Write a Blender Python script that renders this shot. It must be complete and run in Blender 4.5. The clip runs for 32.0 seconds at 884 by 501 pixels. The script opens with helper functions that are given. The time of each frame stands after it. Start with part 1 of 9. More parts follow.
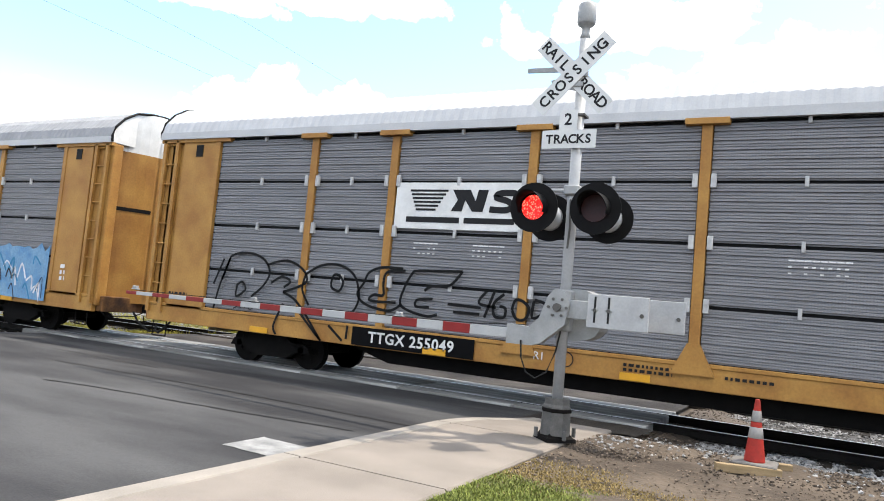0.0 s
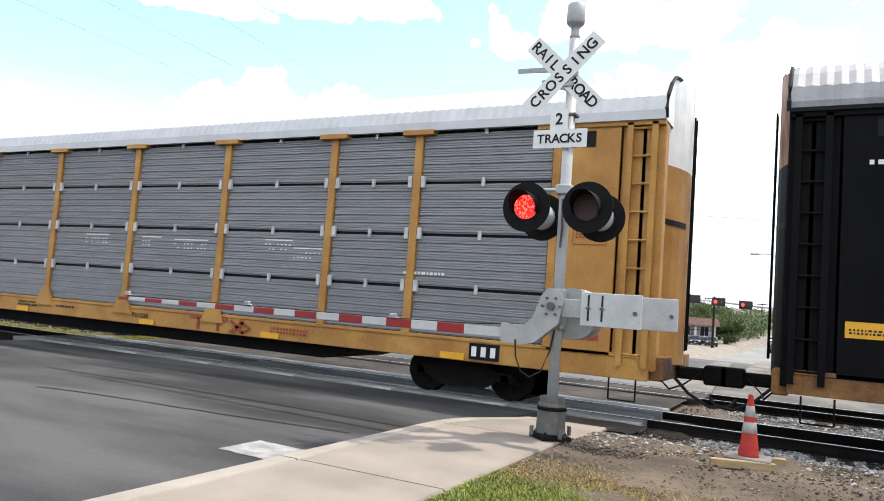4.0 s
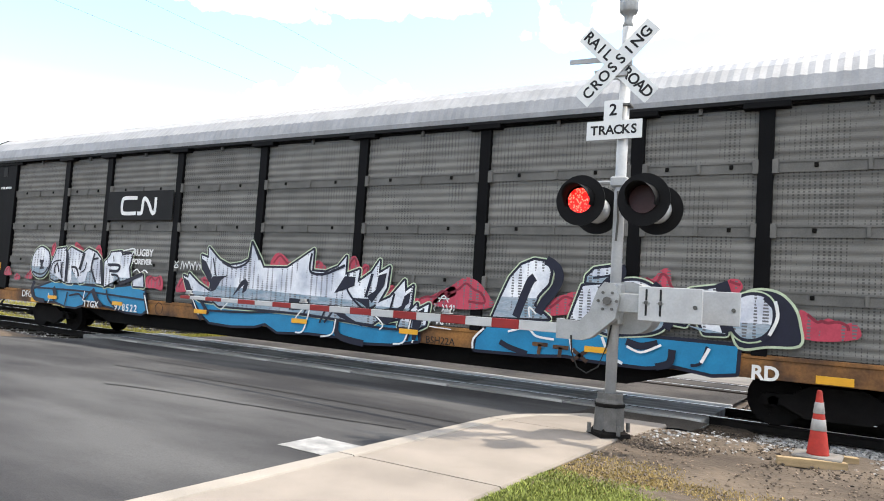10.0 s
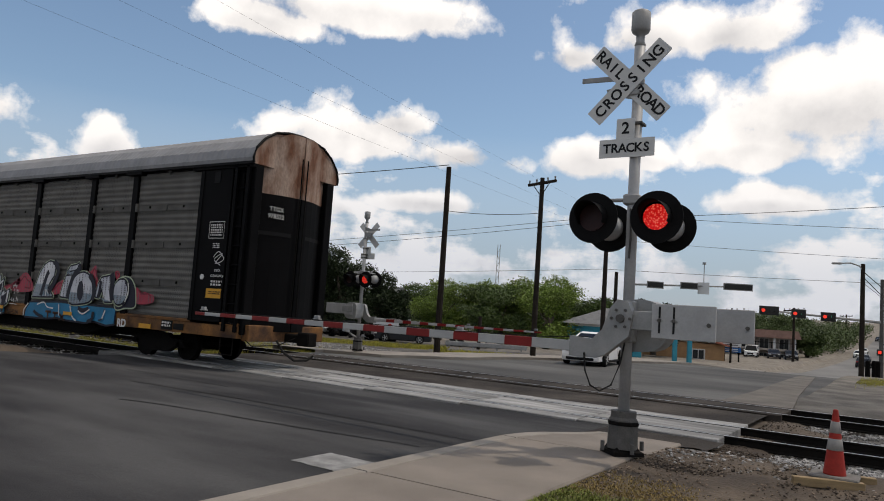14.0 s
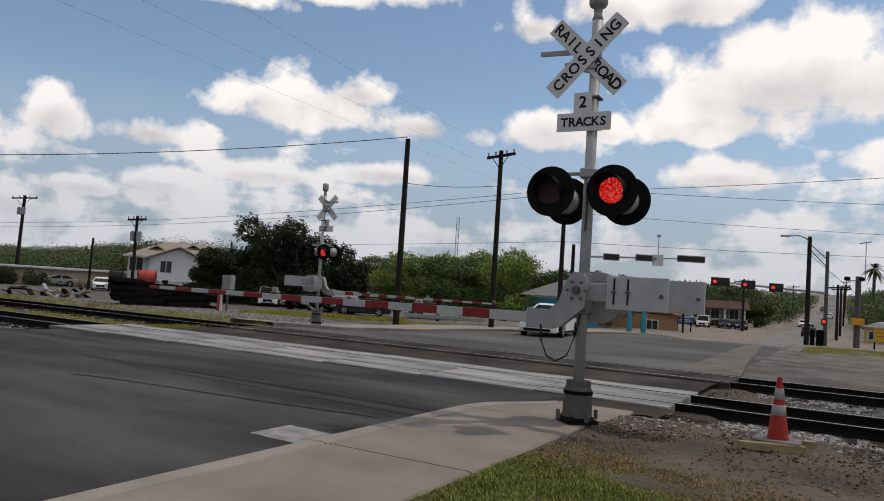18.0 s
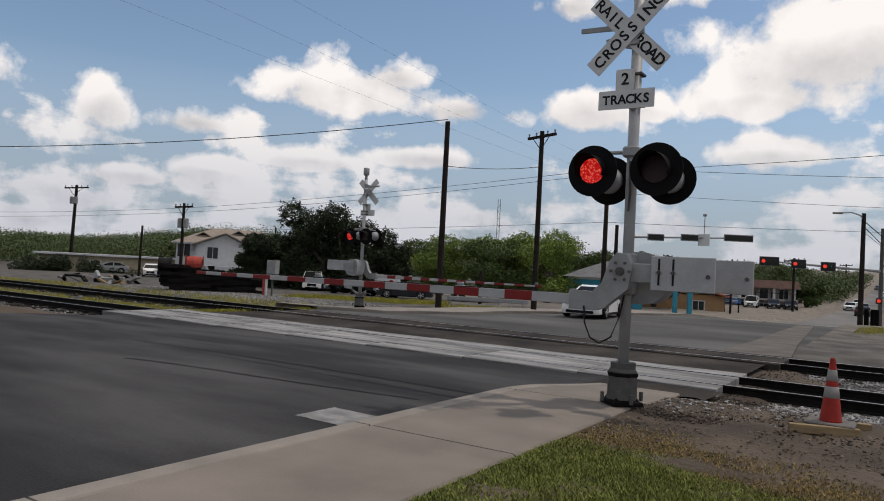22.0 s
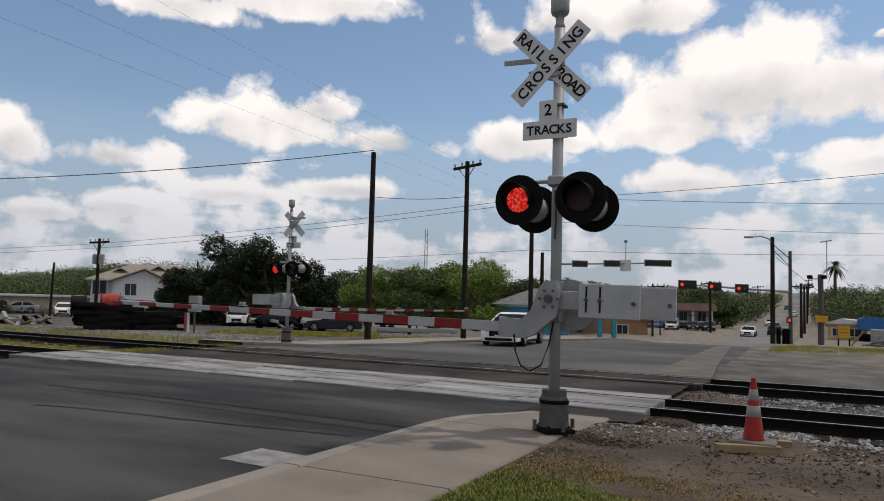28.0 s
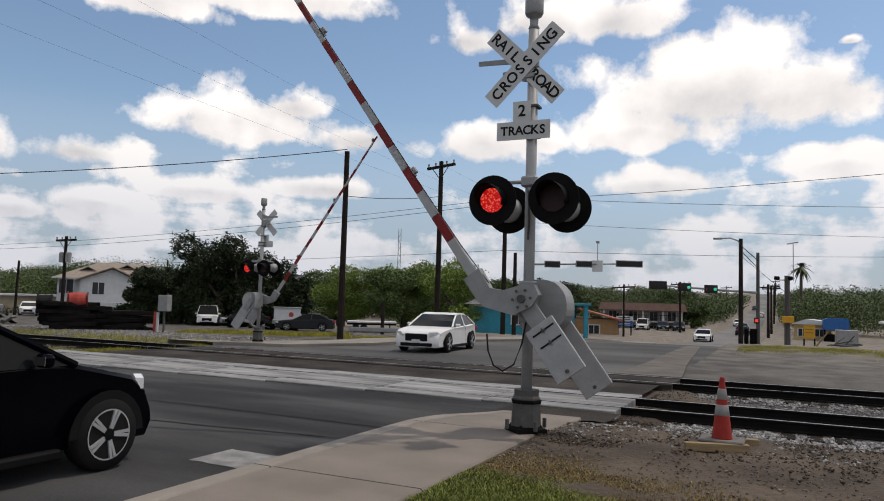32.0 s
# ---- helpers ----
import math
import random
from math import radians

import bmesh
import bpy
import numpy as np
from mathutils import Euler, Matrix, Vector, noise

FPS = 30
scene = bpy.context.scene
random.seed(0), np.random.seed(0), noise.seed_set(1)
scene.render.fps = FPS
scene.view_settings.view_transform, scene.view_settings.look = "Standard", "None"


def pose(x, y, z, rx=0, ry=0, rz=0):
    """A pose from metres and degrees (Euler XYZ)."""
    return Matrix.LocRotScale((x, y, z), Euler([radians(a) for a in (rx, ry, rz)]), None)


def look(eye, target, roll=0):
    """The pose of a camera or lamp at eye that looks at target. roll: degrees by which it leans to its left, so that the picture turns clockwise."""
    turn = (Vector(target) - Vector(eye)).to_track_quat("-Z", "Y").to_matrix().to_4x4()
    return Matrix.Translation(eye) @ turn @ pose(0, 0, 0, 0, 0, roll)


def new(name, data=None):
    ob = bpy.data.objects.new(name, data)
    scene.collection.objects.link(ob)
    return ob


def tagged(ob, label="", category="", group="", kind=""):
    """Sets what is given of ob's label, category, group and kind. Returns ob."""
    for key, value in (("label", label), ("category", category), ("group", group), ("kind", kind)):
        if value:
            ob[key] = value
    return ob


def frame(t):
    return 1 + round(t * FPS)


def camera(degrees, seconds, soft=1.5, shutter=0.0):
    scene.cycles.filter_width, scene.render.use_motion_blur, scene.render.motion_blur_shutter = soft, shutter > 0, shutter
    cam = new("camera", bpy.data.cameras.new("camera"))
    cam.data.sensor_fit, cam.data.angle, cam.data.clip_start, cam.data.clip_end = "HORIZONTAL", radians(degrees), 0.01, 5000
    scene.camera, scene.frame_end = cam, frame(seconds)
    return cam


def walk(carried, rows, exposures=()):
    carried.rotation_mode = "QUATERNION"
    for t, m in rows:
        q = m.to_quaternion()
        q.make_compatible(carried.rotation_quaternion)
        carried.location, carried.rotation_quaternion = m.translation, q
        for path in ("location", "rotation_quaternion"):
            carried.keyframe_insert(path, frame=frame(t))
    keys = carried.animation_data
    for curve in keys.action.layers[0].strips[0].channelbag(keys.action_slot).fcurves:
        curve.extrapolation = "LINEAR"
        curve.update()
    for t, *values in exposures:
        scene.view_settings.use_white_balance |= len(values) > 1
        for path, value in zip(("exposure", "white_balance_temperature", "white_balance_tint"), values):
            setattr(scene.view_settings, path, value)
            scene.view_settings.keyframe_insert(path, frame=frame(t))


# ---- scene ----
import itertools

from mathutils.geometry import tessellate_polygon

cam = camera(62.7, 32.0, 1.0)
# Seconds, eye, yaw to the left, pitch up and lean of the hand-held camera on the kerb
PATH = [
    (0, 0.014, 0.009, 1.509, 28.31, 4.12, 5.15),
    (0.5, -0.016, 0.024, 1.509, 28.34, 4.40, 5.43),
    (1, 0.002, -0.013, 1.509, 28.59, 4.17, 5.12),
    (1.5, 0.017, 0.001, 1.503, 28.73, 4.26, 4.44),
    (2, -0.055, -0.009, 1.509, 28.27, 4.44, 4.40),
    (2.5, 0.032, -0.015, 1.497, 28.78, 4.44, 4.32),
    (4.5, -0.004, -0.023, 1.502, 26.15, 4.33, 4.28),
    (5, 0.048, -0.020, 1.496, 24.41, 4.49, 4.02),
    (5.5, 0.013, -0.041, 1.499, 25.43, 3.29, 4.86),
    (6, 0.020, -0.007, 1.508, 25.36, 3.60, 4.57),
    (6.5, 0.033, -0.010, 1.503, 24.97, 4.13, 4.84),
    (7, 0.024, 0.010, 1.507, 26.03, 3.39, 4.82),
    (7.5, 0.029, 0.015, 1.509, 25.89, 3.66, 5.00),
    (8, 0.047, -0.017, 1.501, 26.47, 3.54, 4.98),
    (8.5, 0.015, 0.016, 1.507, 26.83, 3.42, 4.40),
    (9, -0.016, -0.010, 1.500, 26.50, 3.34, 3.97),
    (9.5, 0.026, 0.028, 1.508, 26.86, 2.33, 2.03),
    (10, -0.015, 0.016, 1.510, 31.82, 3.61, 3.66),
    (10.5, -0.010, 0.017, 1.511, 32.41, 5.04, 4.41),
    (11, -0.003, 0.013, 1.508, 32.06, 5.47, 3.83),
    (11.5, 0.055, -0.024, 1.497, 30.30, 4.26, 5.23),
    (12, 0.016, 0.019, 1.505, 27.45, 4.94, 4.11),
    (12.5, 0.067, 0.027, 1.500, 29.62, 4.95, 3.23),
    (13, 0.003, 0.008, 1.497, 31.75, 5.33, 3.77),
    (13.5, 0.015, -0.040, 1.489, 32.84, 5.84, 4.09),
    (14, 0.008, -0.025, 1.489, 32.93, 5.00, 3.89),
    (14.5, 0.016, -0.024, 1.480, 31.52, 4.19, 3.81),
    (16.5, 0.015, 0.014, 1.492, 29.11, 3.43, 2.67),
    (17, 0.026, -0.008, 1.496, 30.90, 4.47, 2.99),
    (17.5, 0.032, -0.016, 1.499, 30.08, 4.36, 3.44),
    (18, 0.028, -0.044, 1.492, 29.57, 3.04, 3.65),
    (18.5, 0.016, -0.001, 1.499, 29.87, 3.90, 4.04),
    (19, 0.022, -0.027, 1.487, 29.28, 2.80, 4.17),
    (19.5, 0.021, -0.016, 1.494, 27.05, 3.53, 4.71),
    (20, 0.012, 0.002, 1.501, 26.98, 3.53, 3.69),
    (20.5, 0.010, -0.016, 1.500, 28.56, 4.23, 3.62),
    (21, 0.069, -0.171, 1.488, 30.93, 3.87, 1.45),
    (21.5, 0.018, -0.006, 1.494, 30.07, 2.93, 0.51),
    (22, 0.018, -0.012, 1.490, 32.77, 1.50, 3.02),
    (22.5, 0.004, -0.024, 1.495, 32.46, 1.13, 4.62),
    (23, -0.088, 0.039, 1.512, 24.35, 2.21, 1.26),
    (23.5, -0.063, -0.004, 1.515, 24.58, 5.53, 2.90),
    (24, -0.060, 0.043, 1.498, 26.47, 3.27, 1.80),
    (24.5, -0.029, -0.028, 1.493, 27.98, 6.00, 2.49),
    (26.5, -0.041, 0.027, 1.496, 28.56, 4.26, 1.96),
    (27, -0.035, 0.024, 1.495, 27.90, 4.25, 1.88),
    (27.5, -0.029, 0.042, 1.499, 27.50, 3.79, 1.86),
    (28, -0.031, 0.048, 1.502, 27.18, 4.10, 1.55),
    (28.5, -0.036, 0.031, 1.500, 27.02, 4.43, 1.64),
    (29, -0.035, 0.048, 1.504, 27.24, 4.62, 1.06),
    (29.5, -0.029, 0.032, 1.500, 26.71, 4.28, 1.27),
    (30, -0.038, 0.034, 1.501, 25.98, 4.15, 1.44),
    (30.5, -0.038, 0.036, 1.499, 25.71, 4.13, 1.84),
    (31, -0.022, -0.019, 1.500, 25.39, 3.90, 2.05),
    (31.5, -0.037, 0.028, 1.496, 25.03, 3.90, 2.00),
    (32, -0.035, 0.051, 1.501, 25.07, 4.15, 1.69),
]


def held(x, y, z, yaw, pitch, lean):
    way = (-math.sin(radians(yaw)) * math.cos(radians(pitch)), math.cos(radians(yaw)) * math.cos(radians(pitch)), math.sin(radians(pitch)))
    return look((x, y, z), (x + way[0], y + way[1], z + way[2]), lean)


EXPOSURE = [(0, 1.42, 6900, 10), (2.5, 1.40, 6900, 10), (5, 1.36, 7000, 10), (7, 1.48, 7000, 10), (11, 1.58, 7050, 10), (11.8, 1.05, 7100, 11), (12.6, 0.22, 7350, 11), (13.1, 0.02, 7350, 11), (14, -0.38, 7200, 13), (17, -0.5, 7150, 14), (24, -0.54, 7150, 14), (28, -0.48, 7150, 14), (30, -0.4, 7150, 14), (32, -0.38, 7150, 14)]
walk(cam, [(row[0], held(*row[1:])) for row in PATH], EXPOSURE)

# ---------------------------------------------------------------- sky, sun, exposure
world = bpy.data.worlds.new("sky")
scene.world = world
world.use_nodes = True
wn, wl = world.node_tree.nodes, world.node_tree.links
wn.clear()
SUN_ELEV, SUN_AZ = 62.0, 42.0  # degrees up; degrees from +y towards +x


def wnode(kind, **values):
    n = wn.new(kind)
    for k, v in values.items():
        n.inputs[k].default_value = v
    return n


def wmath(op, a, b=None, clamp=False):
    n = wn.new("ShaderNodeMath")
    n.operation, n.use_clamp = op, clamp
    for i, v in enumerate((a, b)):
        if v is None:
            continue
        if isinstance(v, (int, float)):
            n.inputs[i].default_value = v
        else:
            wl.new(v, n.inputs[i])
    return n.outputs[0]


sky = wn.new("ShaderNodeTexSky")
sky.sky_type, sky.sun_disc = "NISHITA", False
sky.sun_elevation, sky.sun_rotation = radians(SUN_ELEV), radians(SUN_AZ)
sky.dust_density, sky.ozone_density = 0.6, 1.5
coord = wn.new("ShaderNodeTexCoord")
split = wn.new("ShaderNodeSeparateXYZ")
wl.new(coord.outputs["Generated"], split.inputs[0])
up = wmath("MAXIMUM", split.outputs[2], 0.0)
elev = wmath("MULTIPLY", wmath("ARCSINE", split.outputs[2]), 57.2958)
azim = wmath("MULTIPLY", wmath("ARCTAN2", split.outputs[0], split.outputs[1]), 57.2958)
# ragged, billowing edges at three scales
puff, curl = wnode("ShaderNodeTexNoise", Scale=16.0, Detail=9.0, Roughness=0.62), wnode("ShaderNodeTexNoise", Scale=5.0, Detail=5.0, Roughness=0.55)
billow = wn.new("ShaderNodeTexVoronoi")
billow.feature = "SMOOTH_F1"
billow.inputs["Scale"].default_value, billow.inputs["Smoothness"].default_value = 17.0, 0.35
for n in (puff, curl, billow):
    wl.new(coord.outputs["Generated"], n.inputs["Vector"])
ragged = wmath("ADD", wmath("MULTIPLY", wmath("SUBTRACT", puff.outputs[0], 0.5), 2.2), wmath("MULTIPLY", wmath("SUBTRACT", curl.outputs[0], 0.5), 2.4))
ragged = wmath("ADD", ragged, wmath("MULTIPLY", wmath("SUBTRACT", 0.42, billow.outputs["Distance"]), 1.1))
# cumulus heaps: bearing, height, half width, half height in degrees; flat below, round above
HEAPS = [(-5.0, 15.8, 9.6, 5.2), (-11.5, 21.5, 6.0, 2.8), (1.4, 15.4, 7.6, 4.0), (-9.6, 13.4, 6.2, 2.4), (-23.4, 20.2, 3.4, 2.0), (-17.5, 21.5, 5.5, 2.6), (-40.5, 22.6, 12.5, 2.4), (-48.5, 21.0, 5.0, 2.0)]
HEAPS += [(-41.3, 13.2, 7.6, 2.9), (-37.0, 14.6, 3.4, 2.0), (-31.5, 12.4, 6.6, 2.1), (-52.2, 9.9, 3.4, 1.5), (-58.3, 10.2, 2.4, 2.8), (-22.0, 12.6, 4.6, 2.8), (-17.7, 12.8, 2.8, 1.5), (-8.6, 9.4, 5.0, 1.6), (4.2, 10.4, 4.4, 1.6), (-43.5, 7.8, 4.6, 1.2), (-50.6, 6.4, 3.8, 1.3), (-56.5, 5.6, 3.4, 1.1), (-34.5, 8.6, 5.4, 1.3), (4.5, 18.6, 0.9, 0.5), (-68, 12, 5, 3), (12, 14, 5, 3)]
heap = None
under = None
for hb, he, hw_, hh in HEAPS:
    dx = wmath("DIVIDE", wmath("SUBTRACT", azim, hb), hw_)
    dy = wmath("DIVIDE", wmath("SUBTRACT", elev, he), hh)
    dy2 = wmath("MAXIMUM", dy, wmath("MULTIPLY", dy, -1.7))
    v = wmath("SUBTRACT", 1.0, wmath("SQRT", wmath("ADD", wmath("MULTIPLY", dx, dx), wmath("MULTIPLY", dy2, dy2))))
    g = wmath("SUBTRACT", wmath("MULTIPLY", v, 0.7), wmath("MULTIPLY", dy, 0.8))
    heap = v if heap is None else wmath("MAXIMUM", heap, v)
    under = g if under is None else wmath("MAXIMUM", under, g)
# a broken layer low over the horizon
stretch = wn.new("ShaderNodeCombineXYZ")
wl.new(wmath("MULTIPLY", azim, 0.17), stretch.inputs[0]), wl.new(wmath("MULTIPLY", elev, 0.42), stretch.inputs[1])
bank = wnode("ShaderNodeTexNoise", Scale=1.0, Detail=6.0, Roughness=0.55)
wl.new(stretch.outputs[0], bank.inputs["Vector"])
low = wmath("ADD", wmath("MULTIPLY", wmath("SUBTRACT", 6.6, elev), 0.12), wmath("MULTIPLY", wmath("SUBTRACT", bank.outputs[0], 0.5), 4.2))
low = wmath("MINIMUM", low, wmath("MULTIPLY", wmath("SUBTRACT", 11.0, elev), 0.4))
# scattered cloud over the rest of the sky
flat = wmath("ADD", up, 0.16)
comb = wn.new("ShaderNodeCombineXYZ")
wl.new(wmath("DIVIDE", split.outputs[0], flat), comb.inputs[0]), wl.new(wmath("DIVIDE", split.outputs[1], flat), comb.inputs[1])
wide = wnode("ShaderNodeTexNoise", Scale=0.9, Detail=6.0, Roughness=0.55)
wl.new(comb.outputs[0], wide.inputs["Vector"])
away = wmath("MAXIMUM", wmath("MULTIPLY", wmath("SUBTRACT", elev, 25.0), 0.25), wmath("MULTIPLY", wmath("SUBTRACT", wmath("ABSOLUTE", wmath("ADD", azim, 26.0)), 44.0), 0.2))
rest = wmath("MINIMUM", wmath("MULTIPLY", wmath("SUBTRACT", wide.outputs[0], 0.49), 8.0), away)
field = wmath("MAXIMUM", wmath("MAXIMUM", heap, wmath("MULTIPLY", low, 0.55)), rest)
edge = wmath("ADD", wmath("ADD", field, 0.2), wmath("MULTIPLY", ragged, 0.75))
ramp = wn.new("ShaderNodeValToRGB")
ramp.color_ramp.elements[0].position, ramp.color_ramp.elements[1].position = 0.06, 0.42
wl.new(edge, ramp.inputs[0])
shade = wn.new("ShaderNodeValToRGB")
shade.color_ramp.elements[0].position, shade.color_ramp.elements[1].position = 0.15, 1.25
shade.color_ramp.elements[0].color, shade.color_ramp.elements[1].color = (14.8, 15.2, 15.7, 1), (9.4, 9.8, 10.5, 1)
wl.new(wmath("ADD", wmath("MAXIMUM", under, wmath("MULTIPLY", low, 0.4)), wmath("MULTIPLY", ragged, -0.5)), shade.inputs[0])
gain = wn.new("ShaderNodeMix")
gain.data_type, gain.blend_type = "RGBA", "MULTIPLY"
gain.inputs[0].default_value = 1.0
gain.inputs[7].default_value = (1.60, 1.78, 1.84, 1)
wl.new(sky.outputs[0], gain.inputs[6])
haze = wn.new("ShaderNodeMix")
haze.data_type = "RGBA"
haze.inputs[7].default_value = (8.4, 9.6, 11.4, 1)
wl.new(wmath("MULTIPLY", wmath("SUBTRACT", 1.0, wmath("MULTIPLY", wmath("MAXIMUM", elev, 0.0), 0.07), True), 0.75), haze.inputs[0])
wl.new(gain.outputs[2], haze.inputs[6])
mix = wn.new("ShaderNodeMix")
mix.data_type = "RGBA"
wl.new(ramp.outputs[0], mix.inputs[0]), wl.new(haze.outputs[2], mix.inputs[6]), wl.new(shade.outputs[0], mix.inputs[7])
bg = wnode("ShaderNodeBackground", Strength=0.09)
wout = wn.new("ShaderNodeOutputWorld")
# the air greys the sky towards the horizon
grey = wn.new("ShaderNodeMix")
grey.data_type, grey.blend_type = "RGBA", "MULTIPLY"
grey.inputs[0].default_value = 1.0
level = wn.new("ShaderNodeMapRange")
level.interpolation_type = "SMOOTHSTEP"
for key, value in (("From Min", 2.0), ("From Max", 14.0), ("To Min", 0.0), ("To Max", 1.0)):
    level.inputs[key].default_value = value
air = wn.new("ShaderNodeMix")
air.data_type = "RGBA"
air.inputs[6].default_value, air.inputs[7].default_value = (0.62, 0.665, 0.74, 1), (1, 1, 1, 1)
wl.new(elev, level.inputs[0]), wl.new(mix.outputs[2], grey.inputs[6]), wl.new(level.outputs[0], air.inputs[0]), wl.new(air.outputs[2], grey.inputs[7])
wl.new(grey.outputs[2], bg.inputs[0]), wl.new(bg.outputs[0], wout.inputs[0])

sun = new("sun", bpy.data.lights.new("sun", "SUN"))
sun.data.energy, sun.data.angle, sun.data.color = 2.5, radians(1.2), (1.0, 0.95, 0.87)
a, e = radians(SUN_AZ), radians(SUN_ELEV)
sun.matrix_world = look((60 * math.sin(a), 60 * math.cos(a), 60 * math.tan(e)), (0, 0, 0))


# ---------------------------------------------------------------- materials
def mat(name, color, rough=0.7, metal=0.0, vary=0.25, scale=6.0, fine=60.0, bump=0.15, stain=None, spec=0.28, random_tone=0.0, emit=0.0, axis=None):
    """Base colour varied at two scales, with a fine relief. stain: colour of blotches. axis: stretch of the grain."""
    m = bpy.data.materials.new(name)
    m.use_nodes = True
    nt = m.node_tree
    b = nt.nodes["Principled BSDF"]
    b.inputs["Roughness"].default_value, b.inputs["Metallic"].default_value = rough, metal
    b.inputs["Specular IOR Level"].default_value = spec
    tc = nt.nodes.new("ShaderNodeTexCoord")
    src = tc.outputs["Object"]
    if axis:
        mp = nt.nodes.new("ShaderNodeMapping")
        mp.inputs["Scale"].default_value = axis
        nt.links.new(src, mp.inputs[0])
        src = mp.outputs[0]
    n1, n2 = nt.nodes.new("ShaderNodeTexNoise"), nt.nodes.new("ShaderNodeTexNoise")
    n1.inputs["Scale"].default_value, n1.inputs["Detail"].default_value = scale, 5.0
    n2.inputs["Scale"].default_value, n2.inputs["Detail"].default_value = fine, 3.0
    nt.links.new(src, n1.inputs["Vector"]), nt.links.new(src, n2.inputs["Vector"])
    r = nt.nodes.new("ShaderNodeValToRGB")
    r.color_ramp.elements[0].position, r.color_ramp.elements[1].position = 0.35, 0.68
    dark = stain if stain else tuple(c * (1 - vary) for c in color)
    r.color_ramp.elements[0].color, r.color_ramp.elements[1].color = (*dark, 1), (*color, 1)
    nt.links.new(n1.outputs[0], r.inputs[0])
    mx = nt.nodes.new("ShaderNodeMix")
    mx.data_type, mx.blend_type = "RGBA", "MULTIPLY"
    mx.inputs[0].default_value = 1.0
    r2 = nt.nodes.new("ShaderNodeValToRGB")
    lo = 1 - 0.6 * vary
    r2.color_ramp.elements[0].color, r2.color_ramp.elements[1].color = (lo, lo, lo, 1), (1, 1, 1, 1)
    r2.color_ramp.elements[0].position, r2.color_ramp.elements[1].position = 0.3, 0.7
    nt.links.new(n2.outputs[0], r2.inputs[0])
    nt.links.new(r.outputs[0], mx.inputs[6]), nt.links.new(r2.outputs[0], mx.inputs[7])
    out = mx.outputs[2]
    if random_tone:
        oi = nt.nodes.new("ShaderNodeObjectInfo")
        rr = nt.nodes.new("ShaderNodeMapRange")
        rr.inputs["To Min"].default_value, rr.inputs["To Max"].default_value = 1 - random_tone, 1 + random_tone
        nt.links.new(oi.outputs["Random"], rr.inputs[0])
        hv = nt.nodes.new("ShaderNodeHueSaturation")
        nt.links.new(rr.outputs[0], hv.inputs["Value"]), nt.links.new(out, hv.inputs["Color"])
        out = hv.outputs[0]
    nt.links.new(out, b.inputs["Base Color"])
    if bump:
        bp = nt.nodes.new("ShaderNodeBump")
        bp.inputs["Strength"].default_value, bp.inputs["Distance"].default_value = bump, 0.02
        nt.links.new(n2.outputs[0], bp.inputs["Height"]), nt.links.new(bp.outputs[0], b.inputs["Normal"])
    if emit:
        b.inputs["Emission Color"].default_value, b.inputs["Emission Strength"].default_value = (*color, 1), emit
    return m


def island_tone(m, spread):
    """Vary the tone from one loose piece of a joined mesh to the next."""
    nt = m.node_tree
    b = nt.nodes["Principled BSDF"]
    out = b.inputs["Base Color"].links[0].from_socket
    ge, rr, hv = nt.nodes.new("ShaderNodeNewGeometry"), nt.nodes.new("ShaderNodeMapRange"), nt.nodes.new("ShaderNodeHueSaturation")
    rr.inputs["To Min"].default_value, rr.inputs["To Max"].default_value = 1 - spread, 1 + spread
    nt.links.new(ge.outputs["Random Per Island"], rr.inputs[0])
    nt.links.new(rr.outputs[0], hv.inputs["Value"]), nt.links.new(out, hv.inputs["Color"])
    nt.links.new(hv.outputs[0], b.inputs["Base Color"])
    return m


def leafy(name, color, spread=0.45):
    m = island_tone(mat(name, color, 0.6, vary=0.35, scale=1.2, fine=14, bump=0), spread)
    m.node_tree.nodes["Principled BSDF"].inputs["Transmission Weight"].default_value = 0.0
    return m


ASPHALT = mat("asphalt", (0.072, 0.072, 0.073), 0.9, vary=0.4, scale=0.55, fine=90, bump=0.35, stain=(0.028, 0.028, 0.030), axis=(0.35, 1.0, 1.0), spec=0.1)
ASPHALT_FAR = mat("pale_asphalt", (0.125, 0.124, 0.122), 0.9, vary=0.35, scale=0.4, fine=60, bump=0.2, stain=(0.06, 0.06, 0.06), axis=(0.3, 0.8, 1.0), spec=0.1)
ASPHALT_OLD = mat("worn_asphalt", (0.065, 0.056, 0.049), 0.9, vary=0.4, scale=0.8, fine=70, bump=0.4, stain=(0.022, 0.019, 0.017), spec=0.1)
CONCRETE = mat("walk_concrete", (0.218, 0.189, 0.163), 0.9, vary=0.28, scale=1.1, fine=80, bump=0.2, random_tone=0.02)
KERB = mat("kerb_concrete", (0.27, 0.243, 0.212), 0.85, vary=0.25, scale=1.6, fine=80, bump=0.25, random_tone=0.06)
PANEL = mat("crossing_panel_concrete", (0.33, 0.33, 0.325), 0.85, vary=0.6, scale=1.1, fine=50, bump=0.25, random_tone=0.16, axis=(0.5, 3.0, 1.0))
PAINT_WORN = mat("worn_road_paint", (0.27, 0.27, 0.265), 0.85, vary=0.3, scale=5, fine=60, bump=0.2, stain=(0.15, 0.15, 0.15))
for node in ASPHALT.node_tree.nodes:
    if node.type == "VALTORGB" and abs(node.color_ramp.elements[0].position - 0.35) < 0.01:
        node.color_ramp.elements[0].position, node.color_ramp.elements[1].position = 0.42, 0.62
